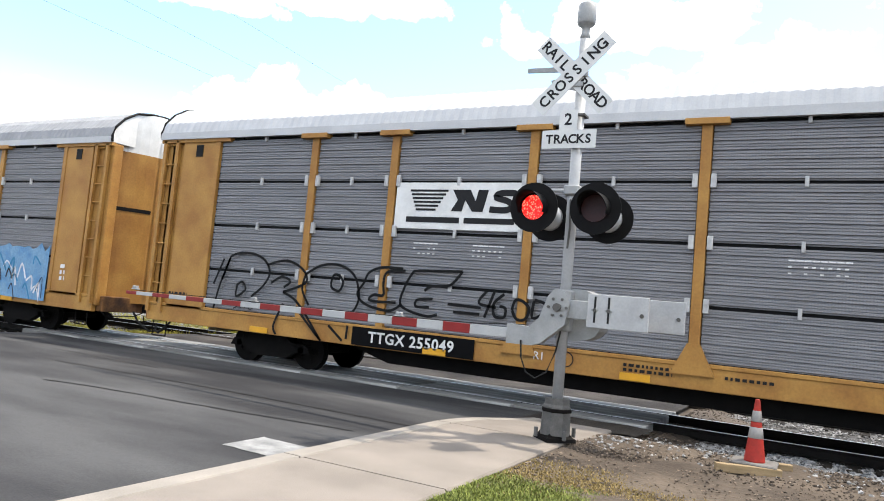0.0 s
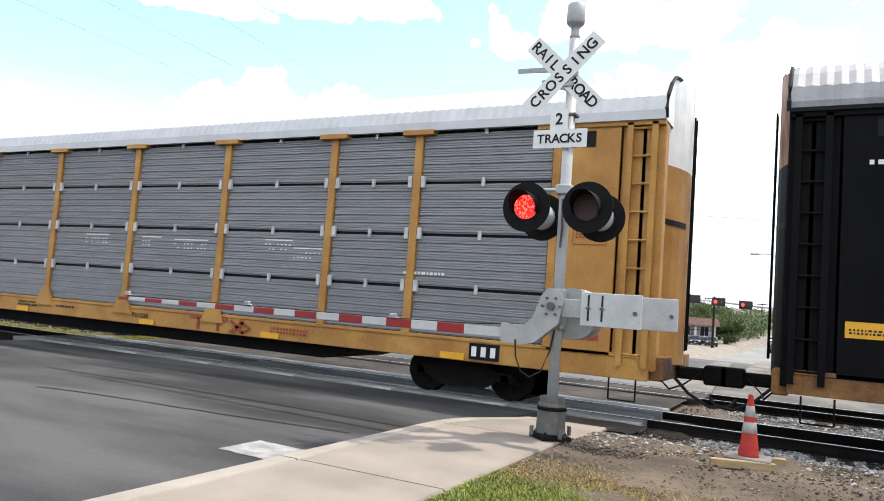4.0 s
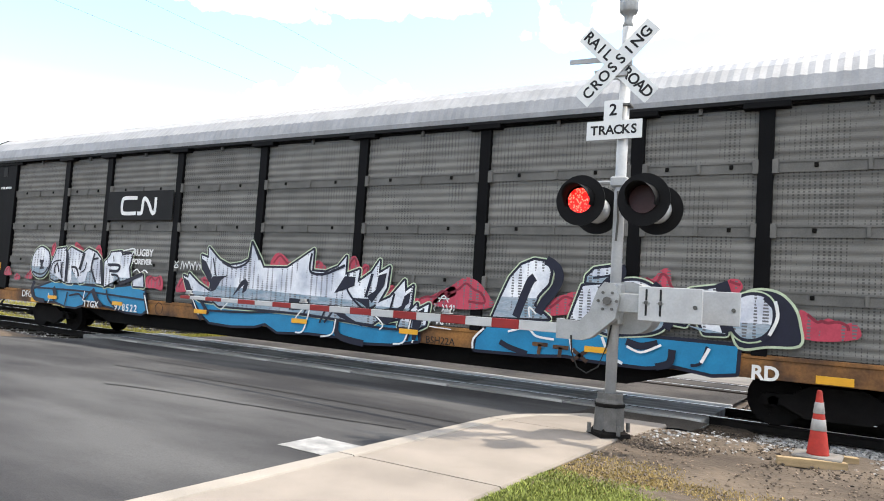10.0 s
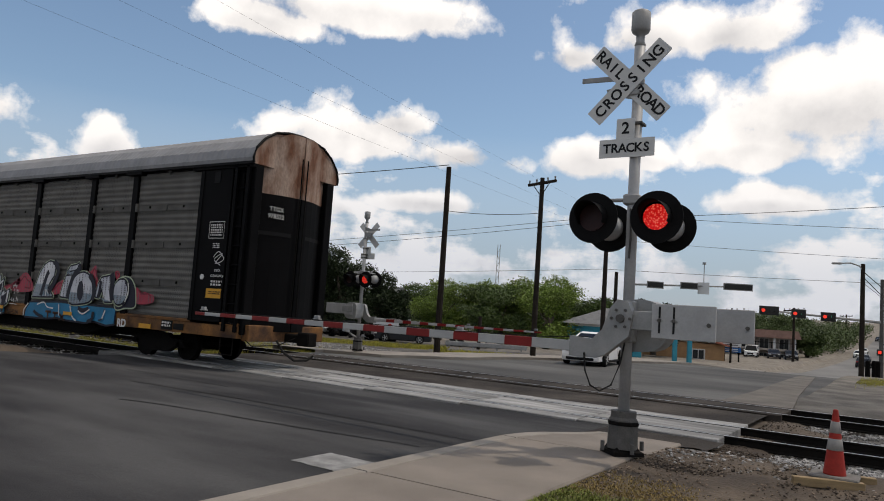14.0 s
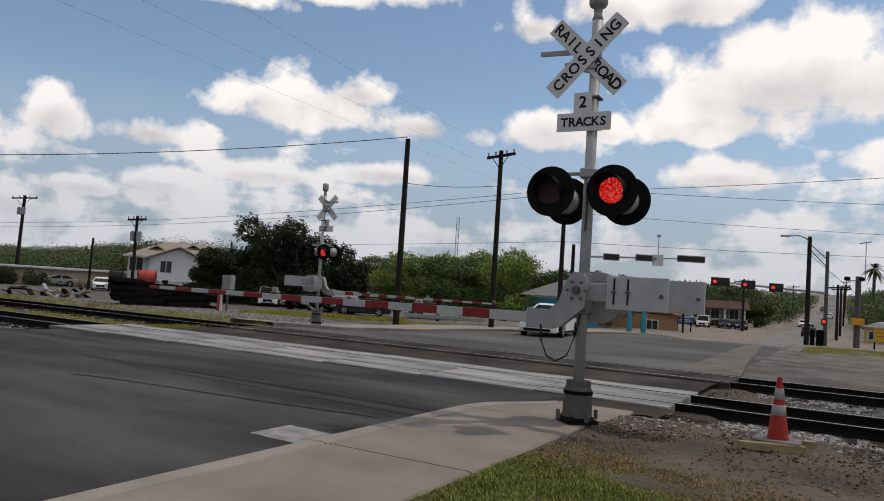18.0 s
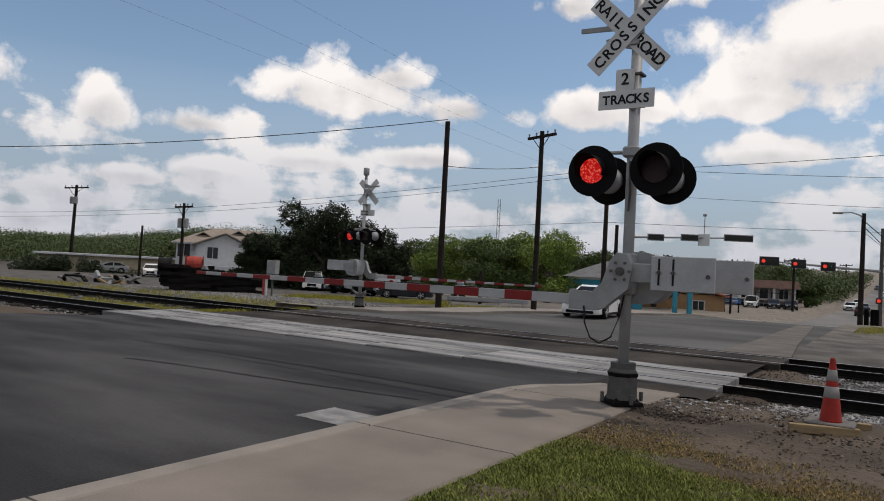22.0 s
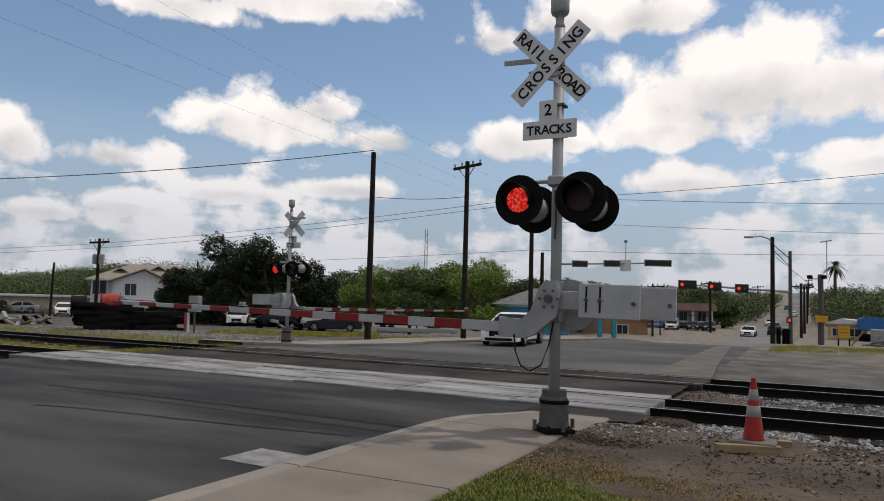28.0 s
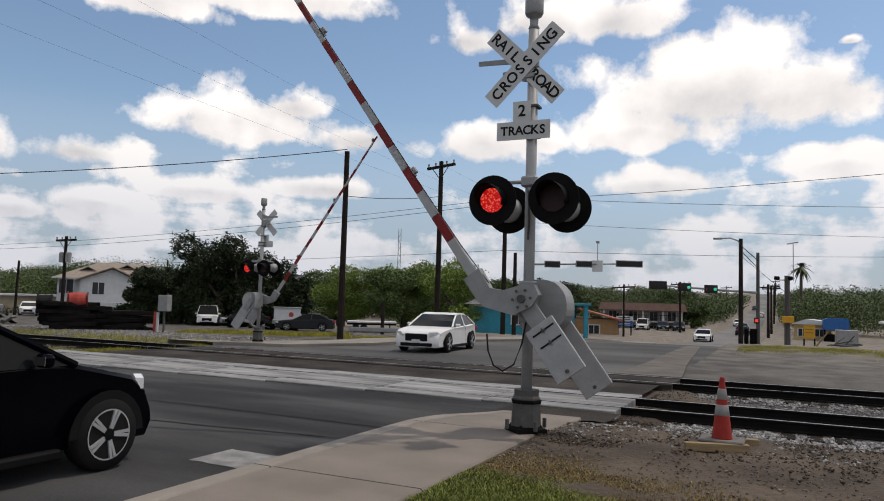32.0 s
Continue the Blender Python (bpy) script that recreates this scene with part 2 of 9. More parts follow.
BALLAST = island_tone(mat("ballast_stone", (0.30, 0.295, 0.29), 0.9, vary=0.35, scale=14, fine=90, bump=0.2), 0.5)
PEBBLE = island_tone(mat("pebble", (0.17, 0.130, 0.098), 0.9, vary=0.35, scale=14, fine=90, bump=0.2), 0.55)
BED = mat("ballast_bed", (0.12, 0.115, 0.11), 0.95, vary=0.6, scale=9, fine=30, bump=1.0, stain=(0.03, 0.028, 0.027))
GRASS = island_tone(mat("grass_blade", (0.20, 0.23, 0.05), 0.7, vary=0.3, scale=1.5, fine=20, bump=0), 0.5)
DRYGRASS = island_tone(mat("dry_grass_blade", (0.29, 0.21, 0.08), 0.8, vary=0.3, scale=1.5, fine=20, bump=0), 0.4)
RAILSHINE = mat("polished_rail", (0.55, 0.55, 0.56), 0.3, 0.9, vary=0.2, scale=3, fine=60, bump=0.03)
RAILTOP = mat("rail_steel", (0.010, 0.0085, 0.0075), 0.8, 0.0, vary=0.4, scale=3, fine=60, bump=0.1, spec=0.1)
TIE = mat("tie_timber", (0.020, 0.017, 0.014), 0.9, vary=0.4, scale=4, fine=40, bump=0.4, random_tone=0.3, spec=0.1)
GALV = mat("galvanised_steel", (0.29, 0.295, 0.295), 0.55, 0.25, vary=0.2, scale=5, fine=50, bump=0.05)
ALU = mat("aluminium_paint", (0.36, 0.365, 0.37), 0.55, 0.15, vary=0.15, scale=4, fine=40, bump=0.05)
CAST = mat("grey_cast_iron", (0.10, 0.097, 0.093), 0.75, 0.1, vary=0.3, scale=9, fine=50, bump=0.3)
BLACK = mat("flat_black_paint", (0.006, 0.006, 0.0065), 0.7, vary=0.3, scale=8, fine=60, bump=0.05, spec=0.1)
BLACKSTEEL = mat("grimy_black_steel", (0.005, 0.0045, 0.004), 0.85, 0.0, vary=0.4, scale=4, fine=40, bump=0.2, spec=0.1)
SIGNWHITE = mat("sign_white", (0.50, 0.505, 0.50), 0.4, vary=0.08, scale=4, fine=40, bump=0.0)
SIGNBLACK = mat("sign_black", (0.015, 0.015, 0.016), 0.5, vary=0.1, scale=8, fine=60, bump=0, spec=0.1)
ARMWHITE = mat("arm_white", (0.36, 0.365, 0.365), 0.5, vary=0.12, scale=6, fine=50, bump=0.02)
ARMRED = mat("arm_red", (0.20, 0.012, 0.011), 0.4, vary=0.15, scale=6, fine=50, bump=0.02)
LENS_RED = mat("red_lens", (0.85, 0.012, 0.01), 0.25, vary=0.5, scale=60, fine=140, bump=0.2, emit=1.1)
nt_ = LENS_RED.node_tree
dots, glow = nt_.nodes.new("ShaderNodeTexVoronoi"), nt_.nodes.new("ShaderNodeValToRGB")
tc_ = nt_.nodes.new("ShaderNodeTexCoord")
dots.inputs["Scale"].default_value = 38.0
glow.color_ramp.elements[0].position, glow.color_ramp.elements[1].position = 0.15, 0.5
glow.color_ramp.elements[0].color, glow.color_ramp.elements[1].color = (1.0, 0.16, 0.11, 1), (0.42, 0.004, 0.004, 1)
nt_.links.new(tc_.outputs["Object"], dots.inputs["Vector"]), nt_.links.new(dots.outputs["Distance"], glow.inputs[0]), nt_.links.new(glow.outputs[0], nt_.nodes["Principled BSDF"].inputs["Emission Color"])
LENS_DARK = mat("smoked_red_lens", (0.03, 0.006, 0.006), 0.45, vary=0.3, scale=40, fine=140, bump=0.2)
CONE = mat("cone_orange", (0.31, 0.019, 0.011), 0.6, vary=0.25, scale=9, fine=40, bump=0.05)
CONEBAND = mat("cone_reflective_band", (0.27, 0.26, 0.25), 0.4, vary=0.2, scale=12, fine=60, bump=0.05)
LUMBER = mat("sawn_lumber", (0.28, 0.20, 0.11), 0.8, vary=0.3, scale=3, fine=40, bump=0.2, axis=(1, 8, 8))
RUBBER = mat("black_rubber", (0.02, 0.02, 0.02), 0.8, vary=0.2, scale=8, fine=40, bump=0.1, spec=0.1)
YELLOW = mat("railcar_yellow", (0.37, 0.195, 0.048), 0.6, vary=0.3, scale=1.4, fine=25, bump=0.05, stain=(0.26, 0.12, 0.028))
RUSTY = mat("rusty_yellow", (0.27, 0.12, 0.032), 0.75, vary=0.55, scale=1.6, fine=25, bump=0.15, stain=(0.045, 0.024, 0.016))
CARBLACK = mat("railcar_black", (0.0045, 0.0045, 0.005), 0.6, vary=0.35, scale=1.6, fine=30, bump=0.08, spec=0.05)
SCREEN_A = mat("galvanised_screen", (0.225, 0.225, 0.238), 0.6, 0.15, vary=0.22, scale=1.6, fine=70, bump=0.25, random_tone=0.06, axis=(0.5, 1, 3))
SCREEN_B = mat("weathered_screen", (0.158, 0.153, 0.143), 0.7, 0.05, vary=0.3, scale=1.4, fine=60, bump=0.3, random_tone=0.1, axis=(0.6, 1, 2.4), spec=0.1)
BAND_B = mat("screen_band", (0.12, 0.117, 0.11), 0.75, 0.05, vary=0.3, scale=2, fine=50, bump=0.1, spec=0.1)
ROOF_A = mat("white_car_roof", (0.42, 0.425, 0.435), 0.55, 0.05, vary=0.12, scale=2, fine=30, bump=0.02)
ROOF_B = mat("grey_car_roof", (0.25, 0.253, 0.262), 0.6, 0.1, vary=0.2, scale=2, fine=30, bump=0.02)
WHITEPAINT = mat("white_paint", (0.6, 0.6, 0.59), 0.5, vary=0.15, scale=3, fine=30, bump=0)
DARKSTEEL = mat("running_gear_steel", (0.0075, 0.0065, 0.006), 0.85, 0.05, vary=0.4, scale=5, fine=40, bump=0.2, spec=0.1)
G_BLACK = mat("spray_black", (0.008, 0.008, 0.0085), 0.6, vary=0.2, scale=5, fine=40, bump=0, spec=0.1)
G_NAVY = mat("spray_navy", (0.006, 0.007, 0.02), 0.55, vary=0.3, scale=3, fine=40, bump=0)
G_WHITE = mat("spray_silver", (0.64, 0.65, 0.67), 0.6, vary=0.25, scale=2.2, fine=30, bump=0, stain=(0.36, 0.38, 0.44))
G_BLUE = mat("spray_blue", (0.004, 0.165, 0.32), 0.5, vary=0.2, scale=2, fine=30, bump=0)
G_RED = mat("spray_red", (0.40, 0.045, 0.075), 0.6, vary=0.25, scale=3, fine=30, bump=0)
G_LIME = mat("spray_pale_green", (0.40, 0.47, 0.33), 0.6, vary=0.2, scale=3, fine=30, bump=0)
DECAL_Y = mat("yellow_reflector", (0.58, 0.29, 0.02), 0.4, vary=0.15, scale=4, fine=40, bump=0)
DECAL_RED = mat("rust_red_lettering", (0.24, 0.045, 0.02), 0.6, vary=0.2, scale=4, fine=40, bump=0)


# ---------------------------------------------------------------- mesh helpers
def mesh_object(name, bm, material, parent=None, label="", smooth=False):
    me = bpy.data.meshes.new(name)
    bm.normal_update()
    bm.to_mesh(me)
    bm.free()
    me.materials.append(material)
    if smooth:
        for p in me.polygons:
            p.use_smooth = True
    ob = new(name, me)
    if parent:
        ob.parent = parent
    if label:
        ob["label"] = label
    return ob


def part(name, bm, material, parent, label="", smooth=False):
    return mesh_object(name, bm, material, parent, label, smooth)


def share(name, me, parent, m=None, label=""):
    """Another object on the same mesh."""
    ob = new(name, me)
    ob.parent = parent
    if m is not None:
        ob.matrix_basis = m
    if label:
        ob["label"] = label
    return ob


def thing(name, label, category, group="", kind="", m=None):
    ob = new(name)
    ob.empty_display_size = 0.2
    if m is not None:
        ob.matrix_basis = m
    return tagged(ob, label, category, group, kind)


def add_box(bm, x0, x1, y0, y1, z0, z1, m=None):
    vs = [bm.verts.new(Vector((x, y, z)) if m is None else m @ Vector((x, y, z))) for x in (x0, x1) for y in (y0, y1) for z in (z0, z1)]
    for f in ((0, 1, 3, 2), (4, 6, 7, 5), (0, 4, 5, 1), (2, 3, 7, 6), (0, 2, 6, 4), (1, 5, 7, 3)):
        bm.faces.new([vs[i] for i in f])
    return vs


def boxes(*dims, bevel=0.0):
    bm = bmesh.new()
    for d in dims:
        add_box(bm, *d)
    if bevel:
        bmesh.ops.bevel(bm, geom=bm.edges[:], offset=bevel, segments=1, affect="EDGES", profile=0.7)
    return bm


def add_tube(bm, p, q, r0, r1=None, n=10, caps=True):
    """A straight tapered rod from p to q."""
    p, q, r1 = Vector(p), Vector(q), r0 if r1 is None else r1
    turn = (q - p).to_track_quat("Z", "Y").to_matrix()
    rings = []
    for c, r in ((p, r0), (q, r1)):
        rings.append([bm.verts.new(c + turn @ Vector((r * math.cos(2 * math.pi * i / n), r * math.sin(2 * math.pi * i / n), 0))) for i in range(n)])
    for i in range(n):
        bm.faces.new((rings[0][i], rings[0][(i + 1) % n], rings[1][(i + 1) % n], rings[1][i]))
    if caps:
        bm.faces.new(rings[0][::-1]), bm.faces.new(rings[1])


def tubes(*runs, n=10):
    bm = bmesh.new()
    for run in runs:
        add_tube(bm, *run, n=n)
    return bm


def lathe(profile, n=20, m=None):
    """Turned about z: pairs of radius and height."""
    bm = bmesh.new()
    rings = []
    for r, z in profile:
        rings.append([bm.verts.new((max(r, 1e-4) * math.cos(2 * math.pi * i / n), max(r, 1e-4) * math.sin(2 * math.pi * i / n), z)) for i in range(n)])
    for a_, b_ in zip(rings, rings[1:]):
        for i in range(n):
            bm.faces.new((a_[i], a_[(i + 1) % n], b_[(i + 1) % n], b_[i]))
    bm.faces.new(rings[0][::-1]), bm.faces.new(rings[-1])
    if m is not None:
        bmesh.ops.transform(bm, matrix=m, verts=bm.verts)
    return bm


def add_prism(bm, outline, y0, y1, m=None):
    """An outline in x and z, thick along y."""
    f0 = [bm.verts.new(Vector((x, y0, z)) if m is None else m @ Vector((x, y0, z))) for x, z in outline]
    f1 = [bm.verts.new(Vector((x, y1, z)) if m is None else m @ Vector((x, y1, z))) for x, z in outline]
    n = len(outline)
    bm.faces.new(f0), bm.faces.new(f1[::-1])
    for i in range(n):
        bm.faces.new((f0[i], f1[i], f1[(i + 1) % n], f0[(i + 1) % n]))


def prism(outline, y0, y1, m=None):
    bm = bmesh.new()
    add_prism(bm, outline, y0, y1, m)
    bmesh.ops.recalc_face_normals(bm, faces=bm.faces[:])
    return bm


def wire(points, r=0.012, n=6):
    """One bent tube along the points."""
    bm = bmesh.new()
    pts = [Vector(p) for p in points]
    last = None
    for i, p in enumerate(pts):
        d = (pts[min(i + 1, len(pts) - 1)] - pts[max(i - 1, 0)]).normalized()
        u = d.cross(Vector((0, 0, 1)) if abs(d.z) < 0.9 else Vector((0, 1, 0))).normalized()
        v = d.cross(u)
        ring = [bm.verts.new(p + (u * math.cos(2 * math.pi * k / n) + v * math.sin(2 * math.pi * k / n)) * r) for k in range(n)]
        if last:
            for k in range(n):
                bm.faces.new((last[k], last[(k + 1) % n], ring[(k + 1) % n], ring[k]))
        last = ring
    bmesh.ops.recalc_face_normals(bm, faces=bm.faces[:])
    return bm


def sag(p, q, drop, n=14):
    p, q = Vector(p), Vector(q)
    return [p.lerp(q, i / n) - Vector((0, 0, drop * 4 * (i / n) * (1 - i / n))) for i in range(n + 1)]


def writing(name, text, size, material, parent, m, spread=1.0, thick=0.002, bold=0.0):
    """Lettering in the built-in font, turned to a mesh: reads along local x, stands along local z, faces -y."""
    cu = bpy.data.curves.new(name, "FONT")
    cu.body, cu.size, cu.extrude, cu.align_x, cu.align_y = text, size, thick, "CENTER", "CENTER"
    cu.space_character, cu.offset = spread, bold
    cu.resolution_u = 3
    tmp = bpy.data.objects.new("tmp", cu)
    me = bpy.data.meshes.new_from_object(tmp)
    bpy.data.objects.remove(tmp), bpy.data.curves.remove(cu)
    me.transform(Matrix.Rotation(radians(90), 4, "X"))
    me.materials.clear()
    me.materials.append(material)
    return share(name, me, parent, m)


def ease(x, x0, x1):
    t = min(max((x - x0) / (x1 - x0), 0.0), 1.0)
    return t * t * (3 - 2 * t)


# ---------------------------------------------------------------- ground, road, pavement
YC1, YC2, RAIL_Z = 13.8, 18.7, -0.22  # the two tracks run along x
ROAD_L, ROAD_R = -18.6, -4.5


EYE, TOWN = Vector((0, 0, 1.5)), 1.5  # the town beyond the street is laid out about the eye, then set back by this factor
SET_BACK = Matrix.Translation(EYE) @ Matrix.Diagonal((TOWN, TOWN, TOWN, 1)) @ Matrix.Translation(-EYE)


def hill(x, y):
    """The land falls a metre behind the crossing, then rises with the street."""
    deep = 0.894 * y - 0.448 * x
    far = 16 * ease(y, 110, 560) - 0.95 * ease(deep, 36, 56) - 0.75 * ease(y, 58, 85)
    left = 6.0 * ease(math.hypot((x + 240) / 1.5, y - 190), 150, 20)
    return far + left + 5 * ease(math.hypot(x, y), 500, 1500)


def road_z(y):
    return -0.10 - 0.15 * ease(y, 8.0, 12.2) - 0.05 * ease(y, 15.5, 24) + hill(-6, y)


def ground_z(x, y):
    side = -0.03 - 0.33 * ease(y, 9.3, 12.0) + 0.1 * ease(y, 20.5, 24) + 0.1 * ease(y, 30, 40)
    side -= 0.17 * ease(y, 11.5, 12.3) * (1 - ease(y, 20.6, 21.6)) * ease(abs(x + 10.6), 8.3, 9.8)
    on_road = ease(x, ROAD_L - 0.6, ROAD_L) * (1 - ease(x, -2.9, -2.6)) * (1 - ease(y, 58, 70))
    road = road_z(y) - 0.10
    z = side + (road - side) * on_road
    return z + hill(x, y) * (1 - on_road) - 0.3 * ease(y, 60, 75) * (1 if -12 < x < -2 else 0)


def axis_steps(spans):
    out = []
    for a_, b_, s in spans:
        out += [a_ + s * i for i in range(int(round((b_ - a_) / s)))]
    return out + [spans[-1][1]]


def height_sheet(name, xs, ys, f, material, label, wobble=0.0):
    bm = bmesh.new()
    grid = [[bm.verts.new((x, y, f(x, y) + (wobble * noise.noise((x * 1.7, y * 1.7, 2.0)) if wobble else 0))) for x in xs] for y in ys]
    for r0, r1 in zip(grid, grid[1:]):
        for i in range(len(xs) - 1):
            bm.faces.new((r0[i], r0[i + 1], r1[i + 1], r1[i]))
    ob = mesh_object(name, bm, material, smooth=True)
    return tagged(ob, label, name, kind="structure")


GX = axis_steps([(-3000, -400, 200), (-400, -100, 25), (-100, -24, 4), (-24, -20, 1), (-20, -2.0, 0.3), (-2.0, 8, 0.25), (8, 40, 2), (40, 160, 10), (160, 400, 30), (400, 3000, 200)])
GY = axis_steps([(-400, -40, 40), (-40, 0, 4), (0, 4, 1), (4, 13, 0.25), (13, 26, 0.6), (26, 80, 3), (80, 400, 16), (400, 1000, 60), (1000, 3000, 250)])
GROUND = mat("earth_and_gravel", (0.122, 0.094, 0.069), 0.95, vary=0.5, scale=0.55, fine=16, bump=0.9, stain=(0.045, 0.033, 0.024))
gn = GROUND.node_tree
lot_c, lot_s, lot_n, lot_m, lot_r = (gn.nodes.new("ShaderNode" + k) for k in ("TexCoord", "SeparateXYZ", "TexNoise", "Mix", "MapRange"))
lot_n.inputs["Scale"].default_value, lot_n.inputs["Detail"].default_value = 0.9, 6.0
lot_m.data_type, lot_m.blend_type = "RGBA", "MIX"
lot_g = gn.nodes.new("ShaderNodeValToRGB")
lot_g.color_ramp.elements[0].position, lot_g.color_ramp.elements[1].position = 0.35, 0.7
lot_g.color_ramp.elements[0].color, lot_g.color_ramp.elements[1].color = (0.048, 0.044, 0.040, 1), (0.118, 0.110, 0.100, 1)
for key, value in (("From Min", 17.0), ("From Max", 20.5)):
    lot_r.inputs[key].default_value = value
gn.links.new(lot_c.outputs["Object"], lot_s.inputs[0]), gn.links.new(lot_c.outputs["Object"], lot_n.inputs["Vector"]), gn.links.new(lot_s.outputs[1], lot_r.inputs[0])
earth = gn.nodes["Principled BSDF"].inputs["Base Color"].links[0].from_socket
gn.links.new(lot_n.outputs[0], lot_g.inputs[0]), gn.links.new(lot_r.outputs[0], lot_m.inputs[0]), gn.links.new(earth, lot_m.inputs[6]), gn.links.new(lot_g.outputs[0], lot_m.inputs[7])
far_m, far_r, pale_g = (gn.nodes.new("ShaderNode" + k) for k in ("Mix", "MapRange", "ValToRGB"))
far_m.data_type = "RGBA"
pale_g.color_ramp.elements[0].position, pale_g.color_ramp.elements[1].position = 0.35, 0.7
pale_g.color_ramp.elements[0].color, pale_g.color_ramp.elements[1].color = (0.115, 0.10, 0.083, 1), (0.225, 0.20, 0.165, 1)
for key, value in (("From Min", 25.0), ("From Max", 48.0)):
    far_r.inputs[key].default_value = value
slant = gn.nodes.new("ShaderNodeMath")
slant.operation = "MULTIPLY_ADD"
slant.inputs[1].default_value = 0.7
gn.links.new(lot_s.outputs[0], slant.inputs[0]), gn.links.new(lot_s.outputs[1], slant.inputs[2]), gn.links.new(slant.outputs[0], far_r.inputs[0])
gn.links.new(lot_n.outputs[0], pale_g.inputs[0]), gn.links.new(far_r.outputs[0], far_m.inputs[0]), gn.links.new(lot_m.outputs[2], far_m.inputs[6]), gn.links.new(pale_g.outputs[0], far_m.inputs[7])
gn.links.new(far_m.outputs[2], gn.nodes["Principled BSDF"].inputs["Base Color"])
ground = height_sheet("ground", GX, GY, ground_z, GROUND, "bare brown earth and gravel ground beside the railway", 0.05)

RX = axis_steps([(-18.6, -4.5, 0.705)])
RX[-1] = -4.36
RY = axis_steps([(-60, 0, 5), (0, 12, 0.5)]) + [12.42]


def crown(x, y):
    return road_z(y) + 0.05 * (1 - ((x + 11.6) / 7) ** 2) * (1 - ease(y, 9, 12))


road = height_sheet("road", RX, RY, crown, ASPHALT, "dark patched asphalt street leading to the crossing")
TAR = mat("tar_seal", (0.016, 0.016, 0.017), 0.75, vary=0.3, scale=3, fine=60, bump=0.2, spec=0.15)
rnd = random.Random(23)
for x, y, turn, n in ((-9.6, 6.5, 13, 17), (-13.6, 9.3, 3, 12)):
    bm = bmesh.new()
    a_, last = radians(turn), None
    for k in range(n):
        wide = 0.012 + 0.016 * rnd.random()
        side = Vector((-math.sin(a_), math.cos(a_), 0)) * wide
        at = Vector((x, y, 0))
        pair = [bm.verts.new((q.x, q.y, crown(q.x, q.y) + 0.006)) for q in (at + side, at - side)]
        if last:
            bm.faces.new((last[0], last[1], pair[1], pair[0]))
        last = pair
        a_ += rnd.uniform(-0.12, 0.12) + 0.3 * math.sin(radians(turn) - a_)
        x, y = x + 0.3 * math.cos(a_), y + 0.3 * math.sin(a_)
    part("sealed_crack", bm, TAR, road, "dark tar-sealed crack")
RY2 = [15.2, 16, 17, 17.7]
mid_road = height_sheet("crossing_apron", axis_steps([(-18.6, -2.6, 1.0)]), RY2, lambda x, y: road_z(y) + 0.0, ASPHALT_OLD, "worn brown asphalt between the two tracks")
# beyond the tracks the street narrows to the right and climbs the hill


def far_left(y):
    return -18.7 + 2.4 * ease(y, 20.9, 22) + 1.5 * ease(y, 22, 26) + 4.6 * ease(y, 27, 40) + 1.2 * ease(y, 40, 60)


bm = bmesh.new()
rows_ = []
for y in axis_steps([(19.7, 26, 0.6), (26, 60, 2), (60, 620, 10)]):
    x0, x1 = far_left(y), -2.6 - 0.9 * ease(y, 40, 60)
    rows_.append([bm.verts.new((x0 + (x1 - x0) * i / 10, y, road_z(y) + 0.02)) for i in range(11)])
for r0, r1 in zip(rows_, rows_[1:]):
    for i in range(10):
        bm.faces.new((r0[i], r0[i + 1], r1[i + 1], r1[i]))
# the street takes a paler colour beyond y = 44
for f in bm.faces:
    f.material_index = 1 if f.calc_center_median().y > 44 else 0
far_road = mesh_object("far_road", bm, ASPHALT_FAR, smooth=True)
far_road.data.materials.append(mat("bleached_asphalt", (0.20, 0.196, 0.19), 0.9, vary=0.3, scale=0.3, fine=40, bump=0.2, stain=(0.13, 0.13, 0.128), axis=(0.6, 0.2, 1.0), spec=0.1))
tagged(far_road, "grey asphalt street climbing the hill beyond the tracks", "road", kind="structure")

bm = bmesh.new()
rows_ = []
for y in axis_steps([(20.6, 26, 0.4), (26, 60, 2)]):
    x1 = far_left(y)
    rows_.append([bm.verts.new((x1 - 0.02, y, road_z(y) - 0.1)), bm.verts.new((x1, y, road_z(y) + 0.13)), bm.verts.new((x1 - 0.25, y, road_z(y) + 0.14)), bm.verts.new((x1 - 2.2, y, road_z(y) + 0.14)), bm.verts.new((x1 - 2.25, y, road_z(y) - 0.1))])
for r0, r1 in zip(rows_, rows_[1:]):
    for i in range(4):
        bm.faces.new((r0[i], r0[i + 1], r1[i + 1], r1[i]))
tagged(mesh_object("far_pavement", bm, KERB), "pale concrete kerb and walk across the tracks", "pavement", kind="structure")
bm = bmesh.new()
FA = [(-2.35, 19.8), (-4.05, 19.8), (-4.05, 25), (-4.2, 31), (-4.3, 38), (-3.6, 38), (-3.1, 30), (-2.8, 25)]
f0 = [bm.verts.new((x, y, road_z(y) + 0.05)) for x, y in FA]
bm.faces.new(f0)
bmesh.ops.recalc_face_normals(bm, faces=bm.faces[:])
ext = bmesh.ops.extrude_face_region(bm, geom=bm.faces[:])
for v in [g for g in ext["geom"] if isinstance(g, bmesh.types.BMVert)]:
    v.co.z -= 0.15
bmesh.ops.recalc_face_normals(bm, faces=bm.faces[:])
tagged(mesh_object("far_apron", bm, mat("worn_apron", (0.14, 0.125, 0.11), 0.9, vary=0.4, scale=0.9, fine=50, bump=0.2)), "worn grey concrete apron beyond the tracks", "pavement", kind="structure")

